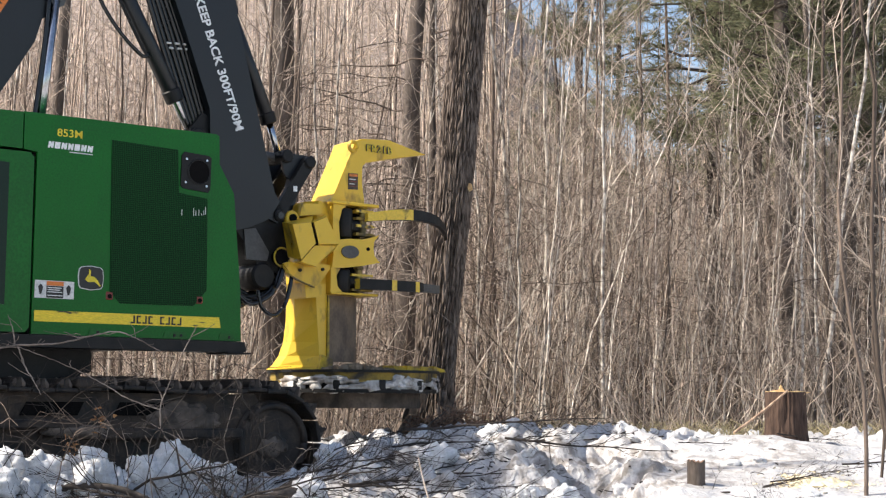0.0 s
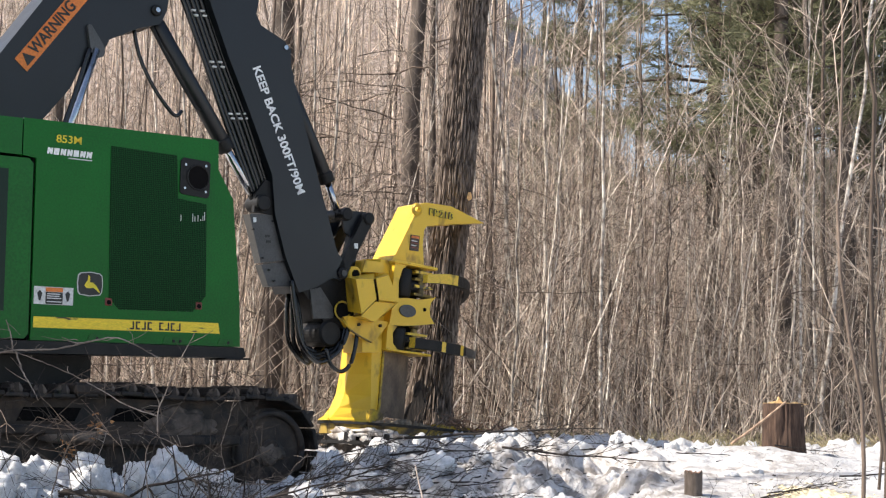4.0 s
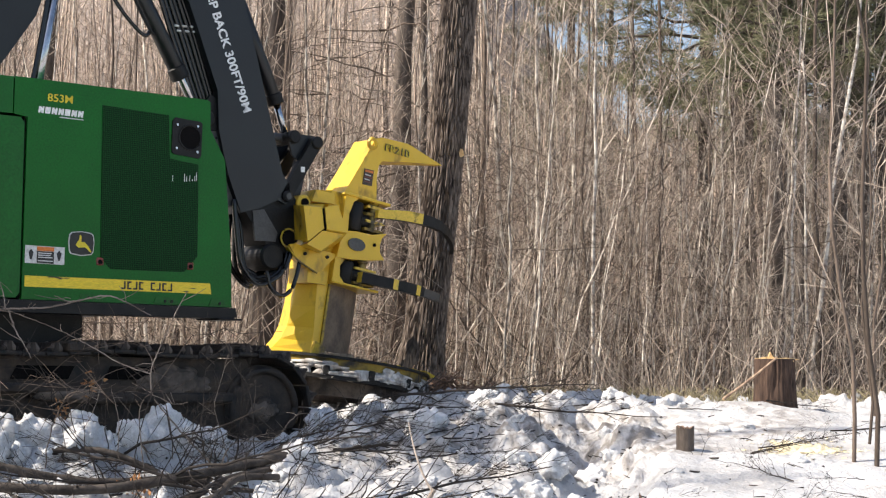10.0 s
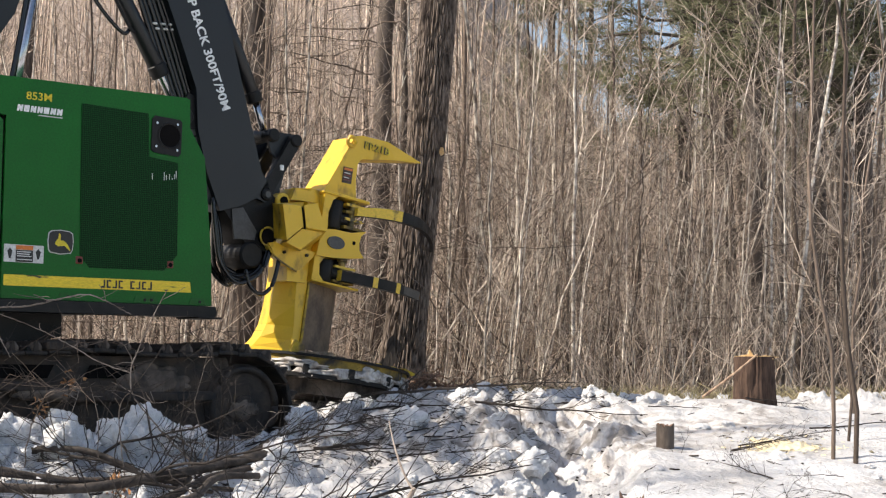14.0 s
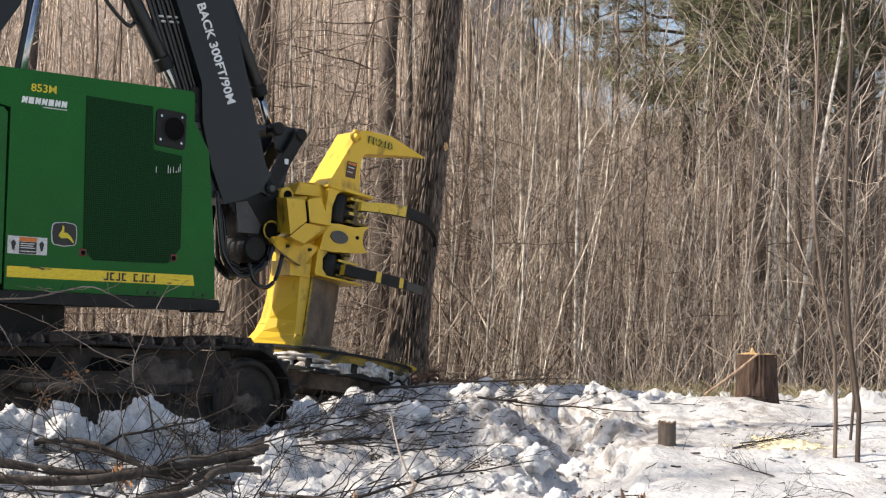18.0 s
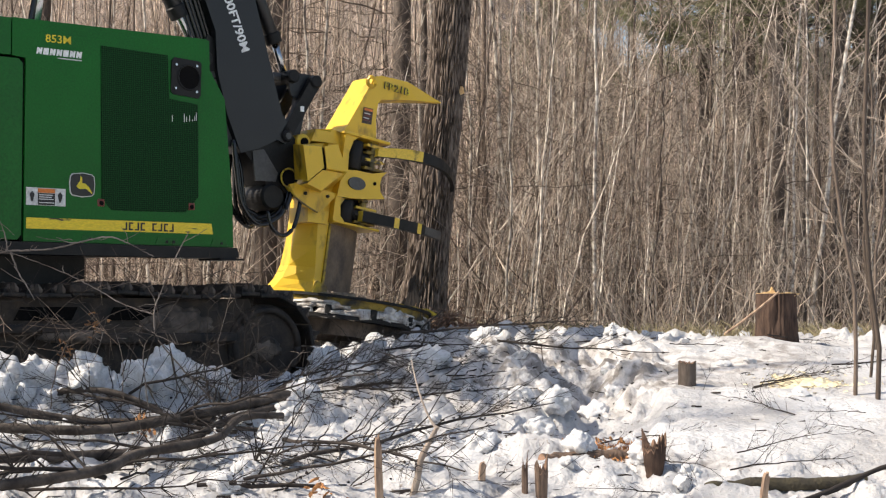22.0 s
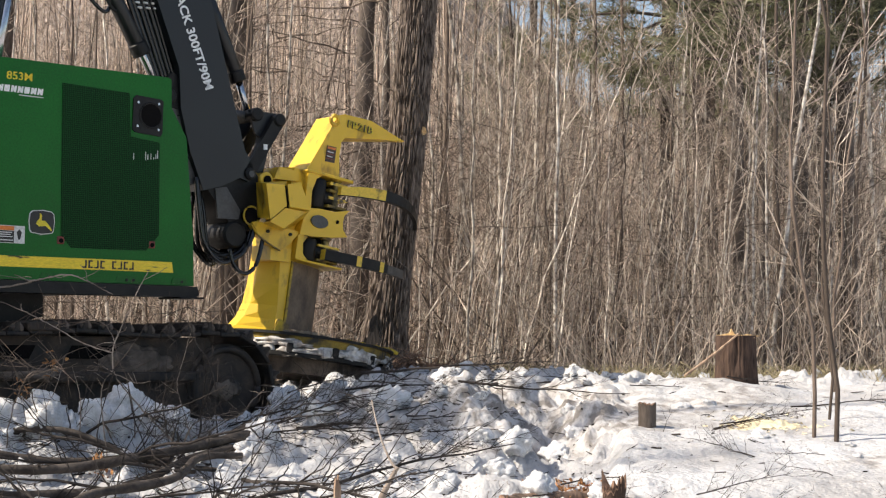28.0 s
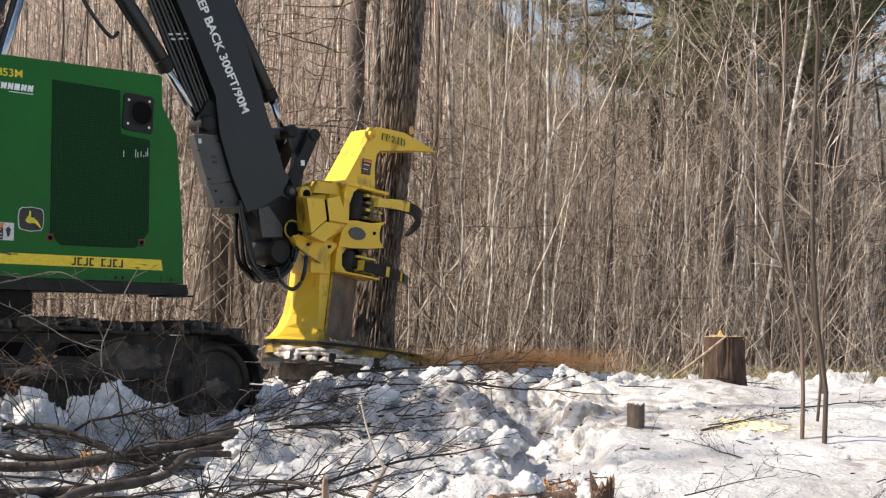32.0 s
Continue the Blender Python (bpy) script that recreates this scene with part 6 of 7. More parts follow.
big = stump("stump", "cut stump with red-brown bark and a pale sawn top, in snow", 3.03, 13.55, 0.168, 0.425, 120, STUMP_BARK)
big.location.z = 0.755
sp = bmesh.new()
prism([(-0.16, 0.42), (0.02, 0.425), (-0.02, 0.44), (-0.045, 0.485), (-0.06, 0.445), (-0.12, 0.435)], -0.03, 0.01, 0, sp)
prism([(0.0, 0.42), (0.17, 0.41), (0.22, 0.42), (0.1, 0.435)], -0.02, 0.03, 0, sp)
part("splinter", sp, WOOD_CUT, big, "pale splinters")
stump("small_stump", "small grey sapling stump sticking out of snow", 1.86, 11.3, 0.06, 0.15, 22, BARK_DARK, WOOD_RED, 0.05)
stump("small_stump", "broken brown stub with a ragged top", 1.26, 8.85, 0.042, 0.11, 36, STUMP_BARK, WOOD_RED, 0.16, widen=0.55)
stump("splintered_stub", "splintered brown stub of a snapped stem", 0.575, 8.38, 0.027, 0.15, 30, STUB_BARK, WOOD_RED, 0.13, widen=0.3)
stump("splintered_stub", "short splintered stub beside a taller one", 0.485, 8.4, 0.016, 0.1, 24, STUB_BARK, WOOD_RED, 0.08)


def stake(x, y, h, r, lean, label):
    bm = bmesh.new()
    prism([(-r, -0.15), (r, -0.15), (r * 0.85, h * 0.5), (r * 0.9, h * 0.86), (r * 0.5, h * 0.8), (r * 0.35, h), (0, h * 0.9), (-r * 0.4, h * 0.96), (-r * 0.85, h * 0.82), (-r * 1.1, h * 0.4)], -r * 0.7, r * 0.7, r * 0.12, bm)
    ob = thing("stake", label, "stake", pose(x, y, ground_z(x, y), 0, lean, 20), "broken stakes", data=mesh_of("stake", bm, STAKE_WOOD))
    return ob


stake(-0.30, 8.1, 0.36, 0.019, -2, "pale splintered stem standing upright in the snow")
stake(0.255, 8.55, 0.10, 0.017, 3, "short pale broken stem in the snow")
stake(1.74, 8.15, 0.17, 0.018, 8, "reddish broken stem in the snow")


def log(name, label, pts, r0, r1, mat, sides=14, end=WOOD_CUT, level=False):
    """A lying pole through points; each is x, y and how far its middle lies above the snow."""
    P = smooth_path([(x, y, h if level else ground_z(x, y) + h) for x, y, h in pts], 26)
    rng = np.random.RandomState(int(abs(P[0, 0]) * 1000) % 9999)
    R = np.linspace(r0, r1, 26) * (1 + rng.normal(0, 0.05, 26))
    V, F = tubes([P], [R], sides)
    for k in range(len(V)):
        ax = P[k // sides]
        V[k] = ax + (V[k] - ax) * (1 + 0.22 * noise.noise(Vector(V[k]) * 9) + 0.12 * noise.noise(Vector(V[k]) * 30))
    ob = thing(name, label, "log", group="slash logs", data=mesh_from(name, [(V, F)], mat))
    for ring in (V[:sides], V[-sides:]):
        bm = bmesh.new()
        bm.faces.new([bm.verts.new(v) for v in ring])
        part("cut_end", bm, end, ob)
    return ob


log("log", "dark bare pole lying in the slash", [(-3.4, 10.3, 0.03), (-2.3, 10.25, 0.05), (-1.6, 10.35, 0.05), (-0.98, 10.6, 0.10)], 0.02, 0.028, SLASH_BARK)
log("log", "thick dark pole lying in the slash", [(-3.2, 9.5, 0.04), (-2.1, 9.6, 0.08), (-0.95, 10.3, 0.10)], 0.026, 0.036, SLASH_BARK, end=WOOD_RED)
log("log", "crooked grey branch lying across the slash", [(-3.2, 9.0, 0.02), (-2.0, 9.3, 0.04), (-1.6, 9.6, 0.06), (-1.3, 10.0, 0.10), (-0.9, 10.3, 0.08)], 0.034, 0.024, SLASH_BARK)
log("log", "thin dark pole lying in the slash", [(-3.3, 9.7, 0.08), (-2.2, 9.95, 0.1), (-1.35, 10.3, 0.12)], 0.03, 0.018, SLASH_BARK)
log("log", "thick crooked grey limb lying over the slash", [(-2.5, 7.9, 0.1), (-1.86, 8.36, 0.12), (-1.72, 8.8, 0.12), (-1.335, 9.2, 0.13), (-1.24, 9.7, 0.14), (-1.0, 9.96, 0.12)], 0.034, 0.022, SLASH_BARK)
log("log", "mossy rotten log lying in snow", [(1.5, 8.5, 0.09), (1.75, 8.53, 0.115), (2.06, 8.5, 0.125), (2.4, 8.56, 0.14)], 0.05, 0.034, MOSS, end=MOSS, level=True)
log("snag", "crooked grey forked branch standing in the snow", [(-0.15, 8.4, 0.0), (-0.1, 8.4, 0.21), (-0.083, 8.4, 0.29), (-0.03, 8.4, 0.4), (0.009, 8.4, 0.467)], 0.02, 0.013, TWIG, end=TWIG, level=True)
log("twig", "thin grey shoot rising from a crooked branch", [(0.0, 8.4, 0.46), (-0.04, 8.41, 0.52), (-0.085, 8.42, 0.63), (-0.116, 8.43, 0.74), (-0.135, 8.44, 0.83)], 0.008, 0.003, TWIG, 8, TWIG, level=True)
log("log", "bare forked branch lying on snow", [(1.75, 7.9, 0.02), (2.15, 8.3, 0.05), (2.5, 8.5, 0.08), (2.75, 8.55, 0.1)], 0.02, 0.009, TWIG_DARK)
log("log", "bark-stripped log half buried in snow", [(0.62, 8.95, -0.02), (0.95, 9.1, 0.0), (1.28, 9.2, -0.01)], 0.05, 0.055, STUB_BARK, end=WOOD_RED)


# ---- felled tops and branches lying about ----
def branch_chunks(rng, length, r0, side, curl=0.12, spread=0.9, flat=0.5):
    k = 12
    q = np.linspace(0, 1, k)
    path = np.stack([length * q, np.cumsum(rng.normal(0, curl * length / k, k)), np.cumsum(rng.normal(0.01, curl * length / k, k)) * flat], 1)
    path -= path[0]
    rad = r0 * (1 - 0.85 * q) + 0.002
    S, SR, T, TR = [], [], [], []
    for _ in range(side):
        i = rng.randint(1, k - 1)
        a = rng.choice([-1, 1]) * rng.uniform(0.35, spread)
        ln = length * rng.uniform(0.12, 0.38) * (1.1 - 0.6 * q[i])
        el = rng.normal(0.15, 0.45)
        d = np.array([math.cos(a), math.sin(a), el])
        g = np.linspace(0, 1, 6)[:, None]
        line = path[i] + g * d * ln
        line[1:] += np.cumsum(rng.normal(0, 0.035 * ln, (5, 3)), 0)
        S.append(line)
        SR.append(np.linspace(max(rad[i] * 0.5, 0.003), 0.0015, 6))
        for _ in range(5):
            j = rng.randint(1, 6)
            a2 = a + rng.choice([-1, 1]) * rng.uniform(0.3, 0.9)
            l2 = ln * rng.uniform(0.2, 0.5)
            d2 = np.array([math.cos(a2), math.sin(a2), rng.normal(0.15, 0.5)])
            g4 = np.linspace(0, 1, 4)[:, None]
            t = line[j] + g4 * d2 * l2
            t[1:] += rng.normal(0, 0.04 * l2, (3, 3))
            T.append(t)
            TR.append(np.linspace(0.0022, 0.0012, 4))
    return tubes([path], [rad], 7), [tubes(S, SR, 5), tubes(T, TR, 3)]


SLASH = []
for s in range(9):
    rng = np.random.RandomState(300 + s)
    main, rest = branch_chunks(rng, 1.1 + 0.18 * s, 0.006 + 0.0014 * s, 12 + s)
    ob = thing("fallen_branch", "dark bare fallen branch with fine twigs on the snow", "branch", group="fallen branches")
    for nm, ch in (("limb", [main]), ("twig_spray", rest)):
        o = new(nm, mesh_from(nm, ch, TWIG_DARK))
        o.parent = ob
        if nm == "twig_spray":
            tagged(o, kind="stuff")
    SLASH.append(ob)


def throw(k, x, y, rz, lift=0.04, rx=0.0, ry=-4.0, scale=1.0):
    src = SLASH[k % 9]
    m = pose(x, y, ground_z(x, y) + lift, rx, ry, rz)
    ob = copy_thing(src, m) if src.name in used else src
    used.add(src.name)
    ob.matrix_basis = m
    ob.scale = (scale, scale, scale)


rs = random.Random(31)
for k in range(38):   # the slash heap before the tracks
    y = rs.uniform(8.3, 11.3) if k < 30 else rs.uniform(8.2, 10.2)
    x = y * rs.uniform(-0.31, -0.08)
    throw(rs.randrange(9), x, y, rs.choice((0, 180)) + rs.gauss(0, 35), rs.uniform(0.01, 0.16), rs.uniform(0, 360), rs.uniform(-22, 6), rs.uniform(0.6, 1.0))
for k in range(6):   # upright sprays in front of the track
    x, y = rs.uniform(-3.3, -1.2), rs.uniform(10.2, 11.5)
    throw(rs.randrange(9), x, y, rs.uniform(0, 360), 0.0, rs.uniform(0, 360), rs.uniform(-88, -45), rs.uniform(0.45, 0.75))
for k in range(20):   # twiggy tops between track and oak
    x, y = rs.uniform(-1.3, 0.0), rs.uniform(10.6, 12.7)
    throw(rs.randrange(6), x, y, rs.gauss(20, 30), rs.uniform(0.0, 0.1), rs.uniform(0, 360), rs.uniform(-15, 4), rs.uniform(0.5, 0.8))
for k in range(12):   # on the mound
    x, y = rs.uniform(-0.6, 3.6), rs.uniform(11.0, 14.0)
    throw(rs.randrange(5), x, y, rs.choice((0, 180)) + rs.gauss(5, 40), rs.uniform(0.0, 0.04), rs.uniform(0, 360), rs.uniform(-3, 3), rs.uniform(0.4, 0.75))
for k in range(14):   # on the near snow
    x, y = rs.uniform(-1.6, 3.2), rs.uniform(8.0, 10.8)
    throw(rs.randrange(5), x, y, rs.uniform(0, 360), rs.uniform(0.0, 0.03), rs.uniform(0, 360), rs.uniform(-10, 3), rs.uniform(0.25, 0.55))
for x, y, rz, lift, ry, k, sc in ((-0.3, 12.9, 12, 0.03, 0, 6, 0.8), (0.5, 12.4, -20, 0.06, 6, 5, 0.7), (0.1, 13.3, 8, 0.04, 0, 4, 0.9), (1.0, 9.3, 20, 0.03, -5, 2, 0.5), (2.3, 11.1, 8, 0.03, -6, 1, 0.5), (2.4, 11.3, -12, 0.04, -8, 3, 0.45), (2.35, 11.2, 25, 0.03, -5, 0, 0.6),
                                  (-0.9, 9.0, 35, 0.03, -6, 8, 0.8), (1.75, 8.9, 15, 0.05, -6, 1, 0.5)):
    throw(k, x, y, rz, lift, 0, ry, sc)


def canes():
    """Thin arching shoots before the tracks."""
    rng = np.random.RandomState(55)
    for k in range(14):
        x, y = rng.uniform(-3.4, -0.9), rng.uniform(9.6, 11.2)
        h, reach, a = rng.uniform(0.35, 1.05), rng.uniform(0.3, 1.1), rng.choice([0.0, math.pi]) + rng.normal(0, 0.5)
        q = np.linspace(0, 1, 14)
        line = np.stack([reach * math.cos(a) * q ** 1.6, reach * math.sin(a) * q ** 1.6, h * np.sin(q * 2.1) / 1.0], 1)
        line[1:] += np.cumsum(rng.normal(0, 0.018, (13, 3)), 0)
        chunks = [tubes([line], [np.linspace(0.0045, 0.0018, 14)], 5)]
        side = []
        for _ in range(12):
            i = rng.randint(3, 13)
            d = rng.normal(0, 1, 3) * np.array([1, 0.6, 0.8])
            d *= rng.uniform(0.1, 0.42) / np.linalg.norm(d)
            side.append([line[i], line[i] + d * 0.5 + rng.normal(0, 0.01, 3), line[i] + d])
        ob = thing("bramble_cane", "thin arching brown shoot growing out of the snow", "brush", Matrix.Translation((x, y, ground_z(x, y) - 0.03)), "arching shoots")
        mat = SAPLING_DARK if k % 2 == 0 else TWIG_DARK
        o = new("cane", mesh_from("cane", chunks, mat))
        o.parent = ob
        o = tagged(new("twig_spray", mesh_from("twig_spray", [tubes(side, [[0.0025, 0.002, 0.0013]] * 12, 4)], mat)), kind="stuff")
        o.parent = ob


canes()


def bent_branch(label, limbs, r0, seed):
    """A long weathered branch that rises out of the slash: its limb, its forks and a few short twigs."""
    rng = np.random.RandomState(seed)
    ob = thing("bent_branch", label, "branch", group="bent branches")
    for k, pts in enumerate(limbs):
        n = 8 * len(pts)
        line = smooth_path(pts, n)
        line[1:-1] += rng.normal(0, 0.0015, (n - 2, 3))
        r = r0 * (0.8 if k == 0 else 0.52)
        chunks = [tubes([line], [np.linspace(r, max(0.0018, r * 0.4), n) * (1 + rng.normal(0, 0.06, n))], 7)]
        o = new("limb" if k == 0 else "fork", mesh_from("limb", chunks, BRANCH_GREY))
        o.parent = ob
        side = []
        for _ in range(len(pts)):
            i = rng.randint(n // 4, n - 2)
            d = np.array([rng.normal(0, 1), rng.normal(0, 0.7), rng.uniform(-0.2, 1)])
            d *= rng.uniform(0.05, 0.2) / np.linalg.norm(d)
            side.append([line[i], line[i] + d * 0.55 + rng.normal(0, 0.008, 3), line[i] + d])
        o = tagged(new("twig_spray", mesh_from("twig_spray", [tubes(side, [[0.0024, 0.002, 0.0014]] * len(side), 4)], BRANCH_GREY)), kind="stuff")
        o.parent = ob


def rooted(x, y):
    return (x, y, ground_z(x, y) - 0.05)


bent_branch("forked grey bare branch rising out of the slash before the tracks",
            [[rooted(-1.36, 10.28), (-1.494, 10.3, 0.479), (-1.648, 10.32, 0.631), (-1.871, 10.35, 0.884), (-1.913, 10.37, 1.064), (-1.866, 10.38, 1.216), (-1.773, 10.4, 1.44), (-1.684, 10.42, 1.628)],
             [(-1.913, 10.37, 1.064), (-2.111, 10.36, 1.131), (-2.314, 10.34, 1.249), (-2.573, 10.32, 1.376), (-2.83, 10.3, 1.475), (-2.937, 10.28, 1.529)]], 0.0085, 3)
bent_branch("long grey bare branch reaching past the machine's base",
            [[rooted(-3.95, 10.4), (-3.8, 10.42, 0.8), (-3.4, 10.47, 1.36), (-2.998, 10.5, 1.493), (-2.81, 10.5, 1.506), (-2.622, 10.5, 1.52), (-2.416, 10.5, 1.569), (-2.247, 10.5, 1.597), (-2.114, 10.5, 1.553), (-1.941, 10.5, 1.46)],
             [(-2.416, 10.5, 1.569), (-2.51, 10.47, 1.559), (-2.596, 10.45, 1.596)],
             [(-2.923, 10.5, 1.498), (-2.852, 10.47, 1.34), (-2.812, 10.46, 1.284), (-2.742, 10.45, 1.166)],
             [(-2.942, 10.5, 1.497), (-2.964, 10.52, 1.603), (-3.006, 10.54, 1.716)]], 0.011, 4)
bent_branch("low grey bent branch beside the track's idler",
            [[rooted(-1.5, 10.58), (-1.389, 10.6, 0.577), (-1.182, 10.6, 0.601), (-1.069, 10.6, 0.639), (-0.995, 10.6, 0.733), (-0.911, 10.6, 0.809)],
             [(-1.069, 10.6, 0.639), (-1.135, 10.58, 0.657), (-1.333, 10.57, 0.599)]], 0.008, 5)
bent_branch("thin arched grey branch standing in the snow", [[rooted(-1.9, 10.2), (-1.948, 10.2, 0.689), (-1.943, 10.2, 0.852), (-1.881, 10.2, 0.928), (-1.725, 10.2, 0.868), (-1.631, 10.2, 0.881)]], 0.006, 6)
bent_branch("thin upright grey shoot standing in the snow", [[rooted(-2.13, 10.3), (-2.106, 10.3, 0.719), (-2.168, 10.3, 0.975)]], 0.005, 7)
bent_branch("thin leaning grey shoot standing in the snow", [[rooted(-2.6, 10.28), (-2.539, 10.3, 0.498), (-2.32, 10.35, 0.752), (-2.238, 10.4, 1.046)]], 0.005, 8)
bent_branch("thin curved grey shoot standing before the tracks", [[rooted(-1.36, 10.4), (-1.399, 10.4, 0.537), (-1.479, 10.4, 0.83), (-1.463, 10.4, 0.941), (-1.394, 10.4, 1.201)]], 0.0048, 9)
log("pale_stick", "pale peeled stick leaning on the stump", [(2.5, 13.2, 0.02), (2.75, 13.28, 0.19), (3.0, 13.32, 0.43)], 0.013, 0.009, STAKE_WOOD)


# ---- snow blocks, leaves, wood dust ----
def snow_clods():
    rng = random.Random(8)
    protos = []
    for s in range(8):
        bm = bmesh.new()
        bmesh.ops.create_icosphere(bm, subdivisions=4, radius=1.0)
        for v in bm.verts:
            n0 = v.co.copy()
            d = 0.85 + 0.4 * noise.noise(n0 * 1.4 + Vector((s * 7, 0, 0))) + 0.42 * abs(noise.noise(n0 * 2.4 + Vector((0, s * 5, 0)))) + 0.11 * noise.noise(n0 * 6 + Vector((s, 0, 0))) + 0.05 * noise.noise(n0 * 15)
            v.co = n0 * d
        me = mesh_of("snow_block", bm, CLOD)
        me.shade_smooth()
        protos.append(me)

    def put(x, y, s, up=0.3, flat=0.8):
        if abs(x - 1.86) < 0.35 and abs(y - 11.3) < 0.9:
            return
        ob = thing("snow_block", "rough white block of packed snow thrown up by the machine", "snow", group="snow blocks", data=rng.choice(protos))
        ob.matrix_basis = Matrix.LocRotScale((x, y, ground_z(x, y) + s * up), Euler((rng.uniform(-0.5, 0.5), rng.uniform(-0.5, 0.5), rng.uniform(0, 6.3))), (s, s * 0.9, s * flat))
    c, s_ = math.cos(radians(YAW)), math.sin(radians(YAW))
    for k in range(36):   # heaped along the track
        u, v = -0.92 - 2.2 * (k % 18) / 18 + rng.uniform(-0.06, 0.06), -1.0 - 0.18 * (k // 18) + rng.uniform(-0.04, 0.04)
        back = k < 18
        put(MACHINE_AT[0] + c * u - s_ * v, MACHINE_AT[1] + s_ * u + c * v, rng.uniform(0.11, 0.17) if back else rng.uniform(0.08, 0.13), rng.uniform(0.5, 1.0) if back else rng.uniform(0.0, 0.3), rng.uniform(0.85, 1.25))
    for k in range(46):
        x, y = rng.uniform(-1.2, 1.5), rng.uniform(8.2, 13.9)
        put(x, y, rng.uniform(0.04, 0.15) * (1 if y > 9 else 0.9), rng.uniform(0.1, 0.5), rng.uniform(0.6, 0.95))
    for k in range(26):
        x, y = rng.uniform(-0.9, 2.4), rng.uniform(13.2, 14.4)
        put(x, y, rng.uniform(0.04, 0.09), rng.uniform(0.0, 0.4), rng.uniform(0.6, 0.95))
    for k in range(14):
        x, y = rng.uniform(1.4, 3.2), rng.uniform(8.2, 13.4)
        put(x, y, rng.uniform(0.03, 0.07), 0.1, 0.5)


snow_clods()


def leaf_cluster(x, y, z, n, seed):
    rng = np.random.RandomState(seed)
    bm = bmesh.new()
    for _ in range(n):
        c = Vector((x, y, z)) + Vector(rng.normal(0, 0.045, 3))
        e = Euler(rng.uniform(0, 6.28, 3))
        size, fold, curl = rng.uniform(0.5, 0.95), rng.uniform(0.5, 1.1), rng.uniform(-14, 14)
        pts = [(0, -0.04, 0), (0.018, -0.015, 0.006), (0.016, 0.015, 0.008), (0, 0.04, 0.014), (-0.016, 0.015, 0.008), (-0.018, -0.015, 0.006)]
        vs = []
        for p in pts:
            q = Vector((p[0] * fold, p[1], p[2] + curl * p[1] * p[1])) * size
            q.rotate(e)
            vs.append(bm.verts.new(c + q))
        bm.faces.new(vs)
    thing("dead_leaves", "curled orange-brown dead leaves caught on twigs", "leaves", group="dead leaves", data=mesh_of("dead_leaves", bm, LEAF))


for k, (x, y, z, n) in enumerate(((-1.90, 9.9, 0.34, 16), (-1.93, 9.85, 0.22, 10), (-2.66, 11.0, 0.78, 12), (-2.55, 11.3, 1.0, 5), (-2.5, 11.35, 0.94, 4), (-2.75, 10.5, 0.32, 10), (-2.9, 10.2, 0.25, 7), (-1.7, 9.6, 0.16, 8), (-0.62, 8.25, 0.13, 10))):
    leaf_cluster(x, y, z, int(n * 1.7), 500 + k)


